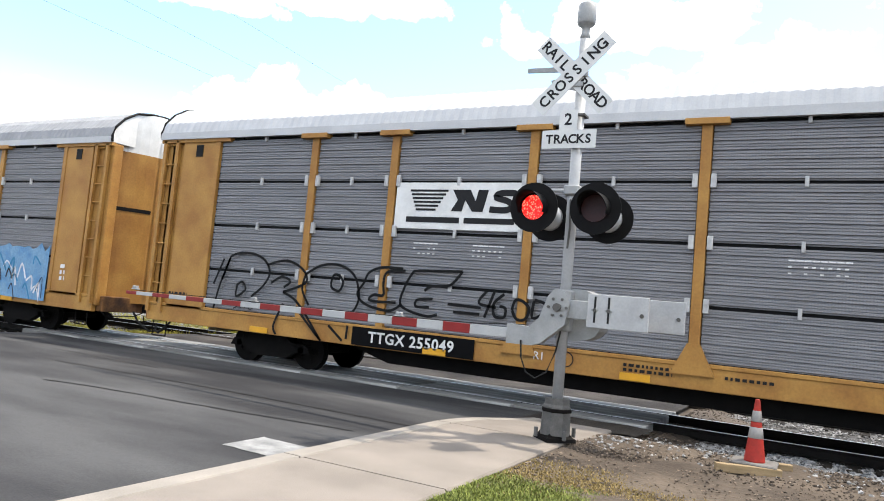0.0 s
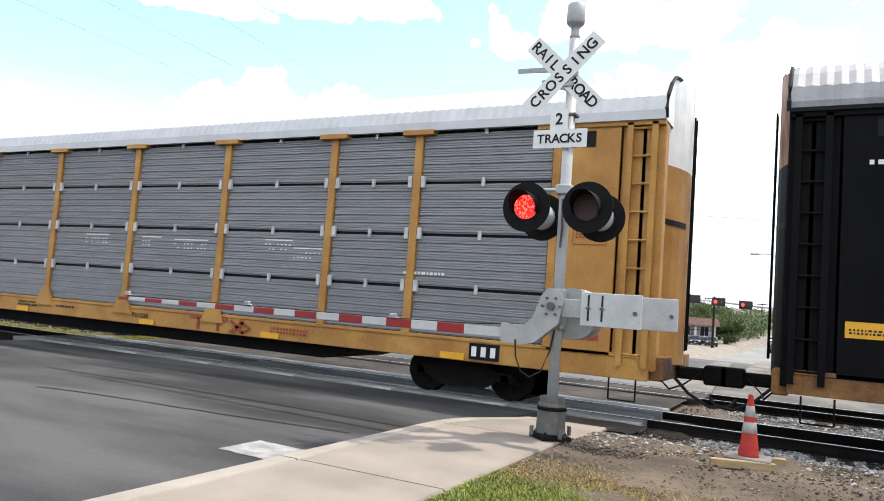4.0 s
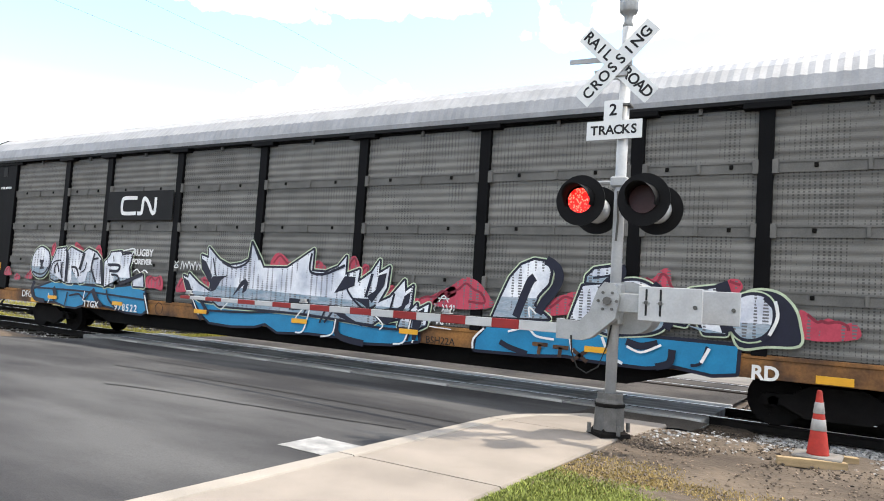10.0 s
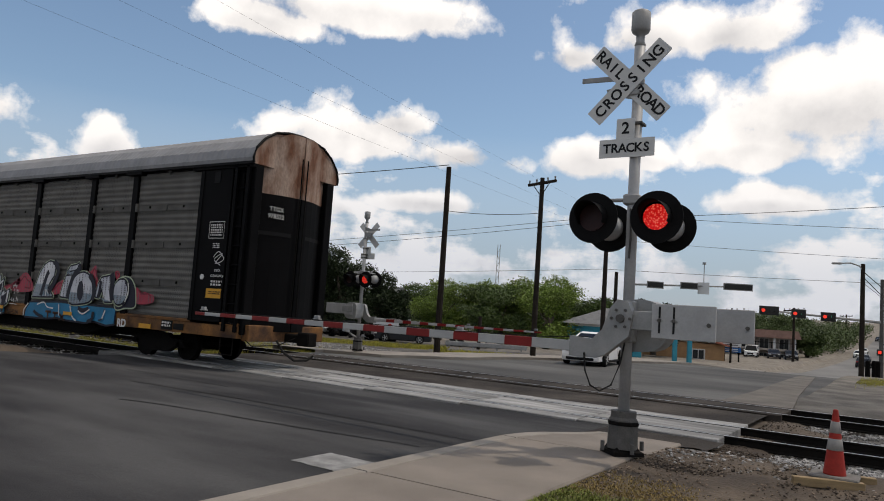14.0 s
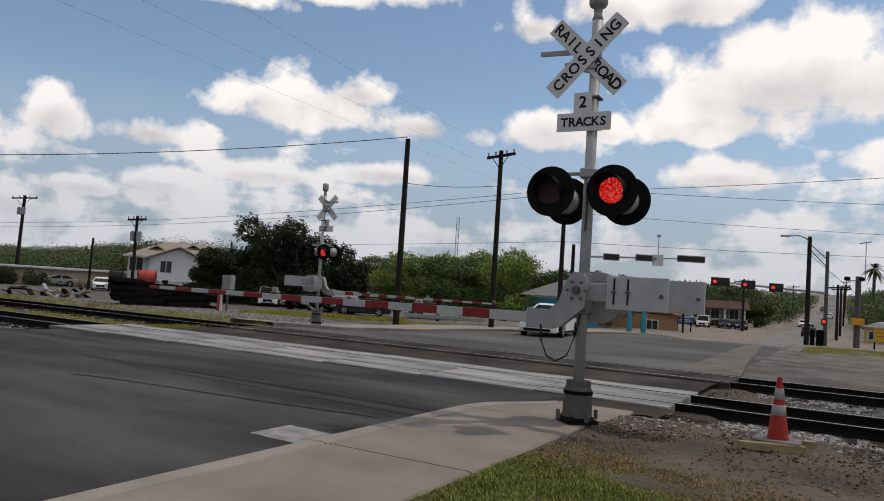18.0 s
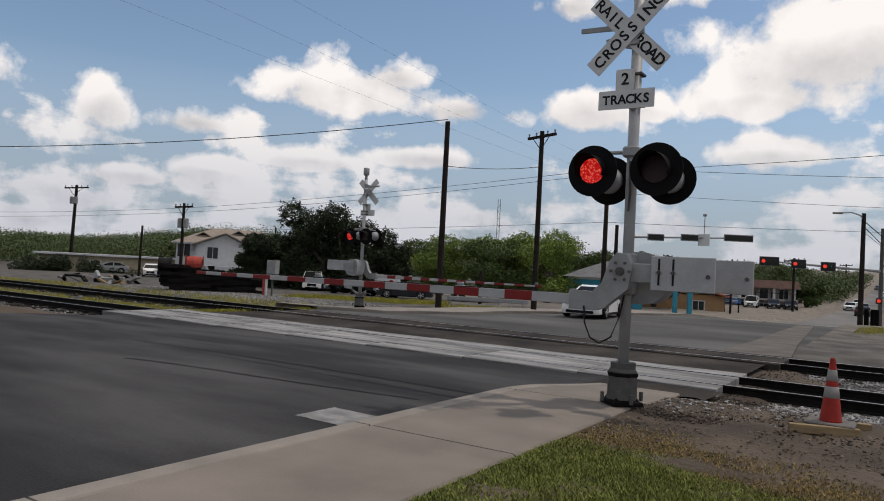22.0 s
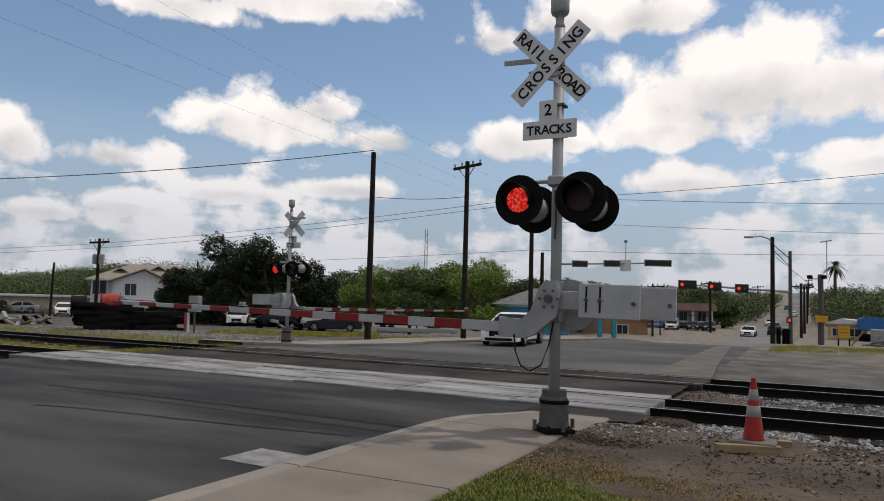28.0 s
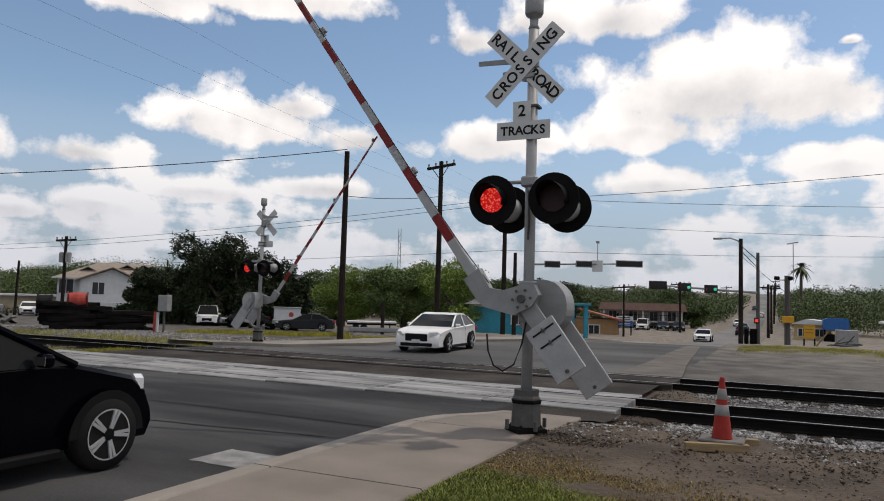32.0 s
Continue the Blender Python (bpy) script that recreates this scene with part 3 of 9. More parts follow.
# kerb and walk on the camera's side, slab by slab
pavement = thing("pavement", "tan concrete sidewalk and kerb beside the street", "pavement", kind="structure")
KN = [(-16, -13), (-13, -10), (-10, -7), (-7, -4), (-4, -0.7), (-0.7, 2.37), (2.37, 5.43), (5.43, 8.46), (8.46, 10.6)]


def fall(y):
    return 0.09 * ease(y, 8.2, 10.3)


for y0, y1 in KN:
    for name, x0, x1, m in (("kerb_stone", -4.42, -4.182, KERB), ("slab", -4.160, -2.66, CONCRETE)):
        bm = bmesh.new()
        n = 6
        ring = []
        for i in range(n + 1):
            y = y0 + 0.011 + (y1 - y0 - 0.022) * i / n
            bend = 0.62 * ease(y, 9.3, 11.0)
            zt = -fall(y)
            low = zt - 0.1 * (1 - ease(y, 8.0, 10.0)) - 0.12
            pts = [(x0 + bend, low), (x0 + bend + 0.012, zt - 0.03), (x0 + bend + 0.045, zt), (x1 + bend - 0.012, zt), (x1 + bend, zt - 0.012), (x1 + bend, low)] if name == "kerb_stone" else [(x0 + bend, low), (x0 + bend, zt - 0.012), (x0 + bend + 0.012, zt), (x1 - 0.02, zt), (x1, zt - 0.02), (x1, low)]
            ring.append([bm.verts.new((px, y, pz)) for px, pz in pts])
        for r0, r1 in zip(ring, ring[1:]):
            for i in range(5):
                bm.faces.new((r0[i], r1[i], r1[i + 1], r0[i + 1]))
        bm.faces.new(ring[0]), bm.faces.new(ring[-1][::-1])
        bmesh.ops.recalc_face_normals(bm, faces=bm.faces[:])
        part(name, bm, m, pavement)

# worn end of the stop line
bm = bmesh.new()
rows_ = []
for i in range(13):
    x = -5.25 + 0.7 * i / 12
    rows_.append([bm.verts.new((x, y + 0.02 * noise.noise((x * 9, y, 1)), crown(x, y) + 0.005)) for y in (5.54, 5.84, 6.15)])
for r0, r1 in zip(rows_, rows_[1:]):
    for i in range(2):
        bm.faces.new((r0[i], r1[i], r1[i + 1], r0[i + 1]))
bmesh.ops.recalc_face_normals(bm, faces=bm.faces[:])
tagged(mesh_object("stop_line", bm, PAINT_WORN), "worn end of the white stop line on the asphalt", "road marking", kind="structure")

for name, lab, cat, pts, w, mm in (("tar_seam", "thin dark tar seam across the asphalt", "road seam", [(-11.5, 7.95), (-9.0, 8.1), (-6.8, 8.18), (-4.52, 8.25)], 0.035, RUBBER),):
    bm = bmesh.new()
    last = None
    for i in range(25):
        u = i / 24 * (len(pts) - 1)
        k = min(int(u), len(pts) - 2)
        p = Vector(pts[k]).lerp(Vector(pts[k + 1]), u - k)
        wob = 0.012 * noise.noise((p.x * 3, p.y, 5))
        cur = [bm.verts.new((p.x, p.y + s_ * w / 2 + wob, crown(p.x, p.y) + 0.006)) for s_ in (-1, 1)]
        if last:
            bm.faces.new((last[0], cur[0], cur[1], last[1]))
        last = cur
    bmesh.ops.recalc_face_normals(bm, faces=bm.faces[:])
    tagged(mesh_object(name, bm, mm), lab, cat, kind="structure")

bm = bmesh.new()
rows_ = []
for y in axis_steps([(10.45, 12.45, 0.25)]):
    rows_.append([bm.verts.new((x, y, max(road_z(y), ground_z(x, y) + 0.06) - 0.004 + 0.012 * noise.noise((x * 3, y * 3, 1)))) for x in axis_steps([(-4.5, -2.45, 0.205)])])
for r0, r1 in zip(rows_, rows_[1:]):
    for i in range(len(r0) - 1):
        bm.faces.new((r0[i], r0[i + 1], r1[i + 1], r1[i]))
tagged(mesh_object("approach_apron", bm, ASPHALT_OLD, smooth=True), "broken dark asphalt and soil beside the crossing panels", "pavement", kind="structure")

# crossing panels in concrete, three strips round the rails of the first track
crossing = thing("crossing_surface", "pale concrete panels with dark gaps round the crossing rails", "crossing", kind="structure")
strip_meshes = {}
for y0, y1 in ((12.46, 13.0), (13.19, 14.41), (14.6, 15.14)):
    bm = boxes((0.01, 2.43, y0, y1, RAIL_Z - 0.25, RAIL_Z + 0.0), bevel=0.012)
    me = bpy.data.meshes.new("panel")
    bm.to_mesh(me), bm.free()
    me.materials.append(PANEL)
    for i in range(7):
        share("panel", me, crossing, pose(-2.55 - 2.44 * (i + 1), 0, 0.004 * ((i * 7) % 3)))
for y0, y1 in ((17.72, 17.92), (18.06, 19.34), (19.48, 19.75)):
    bm = boxes((0.01, 5.3, y0, y1, RAIL_Z - 0.25, RAIL_Z - 0.005), bevel=0.012)
    me = bpy.data.meshes.new("timber_panel")
    bm.to_mesh(me), bm.free()
    me.materials.append(ASPHALT_OLD)
    for i in range(3):
        share("timber_panel", me, crossing, pose(-2.3 - 5.33 * (i + 1), 0, 0))

# ---------------------------------------------------------------- tracks
RAIL_PROFILE = [(-0.07, 0.0), (0.07, 0.0), (0.07, 0.015), (0.012, 0.035), (0.012, 0.125), (0.036, 0.14), (0.036, 0.165), (0.028, 0.172), (-0.028, 0.172), (-0.036, 0.165), (-0.036, 0.14), (-0.012, 0.125), (-0.012, 0.035), (-0.07, 0.015)]


def track(yc, label):
    t = thing("railway_track", label, "track", kind="structure")
    for y in (yc - 0.72, yc + 0.72):
        bm = bmesh.new()
        a_ = [bm.verts.new((-160, y + px, RAIL_Z - 0.172 + pz)) for px, pz in RAIL_PROFILE]
        b_ = [bm.verts.new((90, y + px, RAIL_Z - 0.172 + pz)) for px, pz in RAIL_PROFILE]
        n = len(a_)
        for i in range(n):
            bm.faces.new((a_[i], a_[(i + 1) % n], b_[(i + 1) % n], b_[i]))
        part("rail", bm, RAILTOP, t)
        part("rail_head", boxes((-160, 90, y - 0.022, y + 0.022, RAIL_Z - 0.001, RAIL_Z + 0.003)), RAILSHINE, t, "polished running surface")
    bm = boxes((-0.11, 0.11, yc - 1.3, yc + 1.3, RAIL_Z - 0.35, RAIL_Z - 0.18), bevel=0.012)
    me = bpy.data.meshes.new("tie")
    bm.to_mesh(me), bm.free()
    me.materials.append(TIE)
    for x in [-2.2 + 0.53 * i for i in range(70)] + [-19.4 - 0.53 * i for i in range(70)]:
        share("tie", me, t, pose(x, 0, 0, 0, 0, 1.2 * math.sin(x * 7)))
    bm = bmesh.new()
    for x0, x1 in ((-160, -18.9), (-2.3, 90)):
        pr = [(yc - 2.2, -0.16), (yc - 1.5, -0.05), (yc + 1.5, -0.05), (yc + 2.2, -0.16)]
        a_ = [bm.verts.new((x0, y, RAIL_Z - 0.17 + z)) for y, z in pr]
        b_ = [bm.verts.new((x1, y, RAIL_Z - 0.17 + z)) for y, z in pr]
        for i in range(3):
            bm.faces.new((a_[i], b_[i], b_[i + 1], a_[i + 1]))
    bmesh.ops.recalc_face_normals(bm, faces=bm.faces[:])
    part("ballast_bed", bm, BED, t)
    return t


track(YC1, "steel rails on dark ties in grey ballast, the track the train uses")
track(YC2, "second railway track with rusty rails in grey ballast")


def rocks(name, count, place, size, material, label, category):
    """Loose stones, joined."""
    verts, faces = [], []
    rnd = random.Random(len(name) + count)
    base = [(1, 0, 0), (-0.8, 0.3, 0), (0.1, 1, 0.1), (-0.1, -0.9, 0), (0.1, 0.1, 0.9), (0, 0, -0.7)]
    tris = [(0, 2, 4), (2, 1, 4), (1, 3, 4), (3, 0, 4), (2, 0, 5), (1, 2, 5), (3, 1, 5), (0, 3, 5)]
    for _ in range(count):
        x, y, z = place(rnd)
        s = size[0] + (size[1] - size[0]) * rnd.random() ** 2.5
        m = Euler((rnd.uniform(0, 6), rnd.uniform(0, 6), rnd.uniform(0, 6))).to_matrix()
        k = len(verts)
        for v in base:
            w = m @ Vector([c * s * rnd.uniform(0.75, 1.25) for c in v])
            verts.append((x + w.x, y + w.y, z + 0.65 * w.z))
        faces += [(a_ + k, b_ + k, c_ + k) for a_, b_, c_ in tris]
    me = bpy.data.meshes.new(name)
    me.from_pydata(verts, [], faces)
    me.materials.append(material)
    return tagged(new(name, me), label, category, kind="stuff")


def between_tracks(r):
    x = -2.2 + 11 * r.random() ** 1.5 if r.random() < 0.82 else r.uniform(-45, -19.3)
    y = r.choice((r.uniform(12.2, 13.0), r.uniform(13.15, 14.45), r.uniform(14.6, 17.9), r.uniform(14.6, 17.9), r.uniform(18.1, 19.3), r.uniform(19.5, 21.2)))
    near = min(abs(y - YC1), abs(y - YC2))
    return x, y, RAIL_Z - 0.2 - 0.11 * ease(near, 1.4, 2.1)


rocks("ballast_stones", 30000, between_tracks, (0.022, 0.062), BALLAST, "loose grey ballast stones round the tracks", "ballast")


def verge(r):
    y = r.gauss(11.0, 0.7) if r.random() < 0.5 else r.uniform(6.2, 11.5)
    x = -2.6 + 7.5 * r.random() ** 1.3
    y = min(max(y, 6.3), 12.4)
    return x, y, ground_z(x, y) + 0.012


rocks("verge_pebbles", 15000, verge, (0.005, 0.025), PEBBLE, "scattered pebbles and clods on the dirt verge", "gravel")


def spill(r):
    """Pale ballast spilled along the foot of the track."""
    x = -2.5 + 8.5 * r.random() ** 1.2
    y = 10.75 + 0.12 * max(x, 0) + abs(r.gauss(0, 0.55)) if r.random() < 0.8 else r.uniform(8.6, 11)
    y = min(y, 12.6)
    return x, y, ground_z(x, y) + 0.012


rocks("spilled_stones", 5200, spill, (0.012, 0.045), BALLAST, "pale ballast stones spilled on the dirt verge", "ballast")


def clods(r):
    if r.random() < 0.5:
        x, y = -2.5 + 1.5 * r.random() ** 1.5, r.choice((r.uniform(11.6, 13.0), r.uniform(13.15, 14.4), r.uniform(14.6, 17.8)))
        return x, y, max(ground_z(x, y), RAIL_Z - 0.2) + 0.012
    x = r.gauss(0.1, 1.1) if r.random() < 0.75 else r.gauss(-2.4, 0.3)
    y = r.gauss(8.9, 0.75) if x > -1.6 else r.gauss(8.45, 0.2)
    return x, y, ground_z(x, y) + 0.012


CLOD = island_tone(mat("dark_clod", (0.075, 0.058, 0.045), 0.95, vary=0.4, scale=12, fine=60, bump=0.3), 0.5)
rocks("dirt_clods", 3600, clods, (0.008, 0.034), CLOD, "dark clods of soil round the signal base and cone", "soil")


def yard_gravel(r):
    x = -36 + 20 * r.random() ** 0.8
    y = 20.6 + 5.5 * r.random() ** 1.6
    return x, y, ground_z(x, y) + 0.01


rocks("yard_gravel", 9000, yard_gravel, (0.02, 0.075), BALLAST, "loose grey gravel beyond the far track", "gravel")


def blades(name, count, place, height, material, label):
    verts, faces = [], []
    rnd = random.Random(count)
    for _ in range(count):
        x, y, z, k = place(rnd)
        h, a_ = height * rnd.uniform(0.5, 1.3) * k, rnd.uniform(0, 6.3)
        w, lean = 0.0055 + 0.0035 * rnd.random(), rnd.uniform(0.1, 0.8) * h
        dx, dy = math.cos(a_), math.sin(a_)
        i = len(verts)
        verts += [(x - dy * w, y + dx * w, z), (x + dy * w, y - dx * w, z), (x + dx * lean * 0.4 + dy * w * 0.7, y + dy * lean * 0.4 - dx * w * 0.7, z + h * 0.65), (x + dx * lean, y + dy * lean, z + h)]
        faces += [(i, i + 1, i + 2), (i, i + 2, i + 3)]
    me = bpy.data.meshes.new(name)
    me.from_pydata(verts, [], faces)
    me.materials.append(material)
    return tagged(new(name, me), label, "grass", kind="stuff")


def lawn_edge(x):
    return 6.55 - 0.5 * ease(x, -2.0, -1.1) - 0.55 * ease(x, -1.1, 0.5) - 0.07 * math.sin(x * 5)


def lawn(r):
    while True:
        x, y = -2.66 + 4.2 * r.random(), r.uniform(3.4, 7.0)
        d = lawn_edge(x) - y + 0.25 * noise.noise((x * 2.2, y * 2.2, 0))
        if d > 0 and r.random() < 0.25 + 2.2 * d:
            return x, y, ground_z(x, y), 0.6 + 0.6 * min(d, 0.8)


def lawn_rim(r):
    while True:
        x, y = -2.66 + 4.6 * r.random(), r.uniform(4.2, 7.8)
        d = abs(lawn_edge(x) + 0.1 - y + 0.3 * noise.noise((x * 1.5, y * 1.5, 4)))
        if d < 0.95 and r.random() > d * 1.0:
            return x, y, ground_z(x, y), 0.7


blades("lawn_grass", 66000, lawn, 0.035, GRASS, "patchy green lawn grass at the edge of the sidewalk")
blades("dry_grass", 22000, lawn_rim, 0.028, DRYGRASS, "dry straw-coloured grass at the lawn's rim")


# ---------------------------------------------------------------- crossing signals
def smooth_loop(pts, steps=4):
    """A rounded outline through the points."""
    out, n = [], len(pts)
    for i in range(n):
        p0, p1, p2, p3 = (Vector(pts[(i + k) % n]) for k in (-1, 0, 1, 2))
        for s in range(steps):
            t = s / steps
            out.append(tuple(0.5 * ((2 * p1) + (p2 - p0) * t + (2 * p0 - 5 * p1 + 4 * p2 - p3) * t * t + (3 * p1 - p0 - 3 * p2 + p3) * t ** 3)))
    return out


def rounded_plate(w, h, r=0.03, n=4):
    pts = []
    for cx_, cz_, a0 in ((w / 2 - r, h / 2 - r, 0), (-w / 2 + r, h / 2 - r, 90), (-w / 2 + r, -h / 2 + r, 180), (w / 2 - r, -h / 2 + r, 270)):
        for i in range(n + 1):
            a_ = radians(a0 + 90 * i / n)
            pts.append((cx_ + r * math.cos(a_), cz_ + r * math.sin(a_)))
    return pts


def flasher(parent, x, y, z, facing, lit=True):
    """One round lamp: black target plate, hood, lens and silver housing. facing: -1 towards the camera's side."""
    m = pose(x, y, z, 0, 0, 0 if facing < 0 else 180)
    lamp = part("flasher", prism([(0.305 * math.cos(2 * math.pi * i / 32), 0.305 * math.sin(2 * math.pi * i / 32)) for i in range(32)], -0.012, 0.0, m), BLACK, parent, "round black target plate of a flashing light")
    body = lathe([(0.17, 0), (0.168, 0.06), (0.14, 0.15), (0.06, 0.21)], 20, m @ Matrix.Rotation(radians(-90), 4, "X"))
    part("lamp_housing", body, ALU, lamp, "silver lamp housing", True)
    bm = bmesh.new()
    rows2 = []
    for k, (d, shrink) in enumerate(((-0.012, 1.0), (-0.30, 0.94))):
        rows2.append([])
        for i in range(19):
            a_ = radians(-25 + 230 * i / 18)
            reach = d if k == 0 else d * (0.45 + 0.55 * max(math.sin(a_), 0) ** 0.7)
            rows2[k].append((bm.verts.new(m @ Vector((0.175 * shrink * math.cos(a_), reach, 0.175 * shrink * math.sin(a_)))), bm.verts.new(m @ Vector((0.182 * shrink * math.cos(a_), reach, 0.182 * shrink * math.sin(a_))))))
    for i in range(18):
        for j in (0, 1):
            bm.faces.new((rows2[0][i][j], rows2[0][i + 1][j], rows2[1][i + 1][j], rows2[1][i][j]))
        bm.faces.new((rows2[1][i][0], rows2[1][i + 1][0], rows2[1][i + 1][1], rows2[1][i][1]))
    part("hood", bm, BLACK, lamp, "black half-round visor", True)
    disc = [(0.15 * math.cos(2 * math.pi * i / 28), 0.15 * math.sin(2 * math.pi * i / 28)) for i in range(28)]
    part("lens", prism(disc, -0.022, -0.014, m), LENS_RED if lit else LENS_DARK, lamp, "round red lens")
    # the lens always glows; an added dark disc slides before it when off
    if lit:
        return part("shutter", prism([(x * 1.07, z * 1.07) for x, z in disc], -0.006, 0.0), LENS_DARK, lamp, "dark red disc added to cover the lens while unlit"), m
    return None, m


def letters_along(parent, text, size, m, step):
    for i, ch in enumerate(text):
        if ch != " ":
            writing("letter", ch, size, SIGNBLACK, parent, m @ pose((i - (len(text) - 1) / 2) * step, 0, 0), thick=0.0015, bold=0.004)


ARM_ROWS = []


def crossing_signal(m, label, near=True):
    s = thing("crossing_signal", label, "crossing signal", "crossing signals", m=m)
    part("foundation", lathe([(0.19, 0.07), (0.185, 0.12), (0.175, 0.40), (0.155, 0.43), (0.155, 0.50), (0.07, 0.5)], 8), CAST, s, "octagonal cast base")
    part("base_flange", lathe([(0.27, 0.0), (0.265, 0.045), (0.21, 0.065), (0.185, 0.10)], 4), DARKSTEEL, s, "dark grimy square flange")
    part("base_strap", lathe([(0.182, 0.34), (0.188, 0.35), (0.188, 0.375), (0.180, 0.385)], 8), DARKSTEEL, s)
    for i in range(4):
        a_ = radians(45 + 90 * i)
        part("anchor_bolt", tubes(((0.25 * math.cos(a_), 0.25 * math.sin(a_), 0.04), (0.25 * math.cos(a_), 0.25 * math.sin(a_), 0.15), 0.025), n=6), CAST, s)
    part("mast", tubes(((0, 0, 0.45), (0, 0, 4.93), 0.066), n=20), ALU, s, "silver painted round mast", True)
    part("bell", lathe([(0.03, 4.92), (0.07, 4.95), (0.05, 5.0), (0.055, 5.08), (0.10, 5.11), (0.115, 5.14), (0.115, 5.36), (0.09, 5.385), (0.02, 5.39)], 18), GALV, s, "grey warning bell on the mast top", True)
    # crossbuck
    for name, text, tilt, y in (("crossbuck_blade", "CROSSING", -45, -0.115), ("crossbuck_blade", "RAIL  ROAD", 45, -0.10)):
        bm_m = pose(-0.08, y, 4.46, 0, tilt, 0)
        bl = part(name, prism(rounded_plate(1.22, 0.229, 0.012, 2), -0.003, 0.003), SIGNWHITE, s, "white reflective crossbuck board")
        bl.matrix_basis = bm_m
        letters_along(bl, text, 0.185, pose(0, -0.0045, -0.003), 0.138 if text[0] == "C" else 0.118)
        if text[0] == "R":
            bl.location.y += 0.012
    part("crossbuck_bracket", boxes((-0.1, 0.1, -0.11, -0.06, 4.42, 4.5), (-0.09, 0.05, -0.11, 0.08, 4.30, 4.36), bevel=0.006), GALV, s)
    # boards of a second crossbuck, turned edge-on to the street
    for pts, y in (([(-0.10, 0.12), (-0.80, 0.15), (-0.80, 0.21), (-0.42, 0.20), (-0.08, 0.30)], 0.16), ([(-0.12, -0.12), (-0.46, -0.03), (-0.48, 0.04), (-0.10, 0.10)], 0.2)):
        part("side_board", prism(pts, y, y + 0.02, pose(0, 0, 4.46)), GALV, s, "grey crossbuck board seen from its edge")
    part("count_sign", prism(rounded_plate(0.229, 0.25, 0.008, 2), -0.003, 0.003, pose(-0.1, -0.1, 3.885)), SIGNWHITE, s, "white sign with a black 2")
    writing("numeral", "2", 0.2, SIGNBLACK, s, pose(-0.1, -0.105, 3.885), bold=0.004)
    part("tracks_sign", prism(rounded_plate(0.686, 0.229, 0.008, 2), -0.003, 0.003, pose(-0.08, -0.1, 3.645)), SIGNWHITE, s, "white sign lettered TRACKS in black")
    letters_along(s, "TRACKS", 0.155, pose(-0.08, -0.1055, 3.64), 0.098)
    for z in (3.95, 3.70, 3.58):
        part("clamp", boxes((-0.1, 0.1, -0.1, 0.075, z - 0.015, z + 0.015), bevel=0.004), CAST, s)
    # lamps on a cross arm
    part("cross_arm", tubes(((-0.42, 0, 3.02), (0.42, 0, 3.02), 0.024), ((-0.38, -0.28, 2.98), (-0.38, 0.28, 2.98), 0.02), ((0.38, -0.28, 2.98), (0.38, 0.28, 2.98), 0.02), n=8), GALV, s)
    part("arm_hub", boxes((-0.10, 0.10, -0.10, 0.10, 2.95, 3.08), bevel=0.02), GALV, s)
    lens_covers = []
    for x in (-0.38, 0.38):
        street, back = flasher(s, x, -0.30, 2.76, -1, near), flasher(s, x, 0.30, 2.72, 1, not near)
        lens_covers.append(street if near else back)
    part("conduit", wire([(0.0, -0.07, 2.3), (0.02, -0.09, 2.55), (0.0, -0.08, 2.9)], 0.014), CAST, s)
    # gate mechanism
    part("mechanism_case", prism(smooth_loop([(-0.12, -0.30), (0.10, -0.35), (0.33, -0.31), (0.45, -0.16), (0.44, 0.08), (0.30, 0.24), (0.06, 0.27), (-0.12, 0.18)], 3), 0.06, 0.42, pose(0, 0, 1.55)), GALV, s, "silver gate mechanism case")
    part("mechanism_cover", prism([(0.02, -0.2), (0.36, -0.2), (0.42, -0.12), (0.42, 0.04), (0.28, 0.2), (0.05, 0.22)], 0.42, 0.46, pose(0, 0, 1.55)), ALU, s, "cover of the gate mechanism")
    part("mounting_collar", boxes((-0.1, 0.1, -0.1, 0.12, 1.3, 1.8), bevel=0.02), GALV, s)
    # the arm turns about its shaft
    arm = part("gate_arm", prism([(-0.62, -0.48), (-0.30, -0.48), (-0.18, -0.44), (0.10, -0.20), (0.14, 0.05), (0.08, 0.20), (-0.05, 0.22), (-0.13, 0.12), (-0.22, -0.14), (-0.34, -0.26), (-0.62, -0.24)], -0.26, -0.13), GALV, s, "silver crank bracket carrying the gate arm")
    arm.matrix_basis = pose(0, 0, 1.58)
    part("shaft_hub", tubes(((0, -0.30, 0), (0, 0.1, 0), 0.05), *[((0.11 * math.cos(i * 1.05), -0.28, 0.11 * math.sin(i * 1.05)), (0.11 * math.cos(i * 1.05), -0.25, 0.11 * math.sin(i * 1.05)), 0.017) for i in range(6)], n=8), CAST, arm, "hub with a ring of bolts")
    z0 = -0.36
    xs = [-0.5] + [-1.14 - 0.385 * i for i in range(17)] + [-7.55]
    for i, (a_, b_) in enumerate(zip(xs, xs[1:])):
        t0, t1 = 0.062 - 0.0035 * i * 0.6, 0.062 - 0.0035 * (i + 1) * 0.6
        part("arm_stripe", boxes((b_, a_, -0.22, -0.17, z0 - t0, z0 + t0), bevel=0.006), ARMRED if i % 2 else ARMWHITE, arm, "red band of the gate arm" if i % 2 else "white band of the gate arm")
    for x in (-7.35, -4.75, -2.2):
        lamp = part("arm_lamp", boxes((x - 0.07, x + 0.07, -0.23, -0.16, z0 + 0.055, z0 + 0.075), (x - 0.045, x + 0.045, -0.23, -0.17, z0 + 0.075, z0 + 0.12), bevel=0.008), GALV, arm, "small lamp on the gate arm")
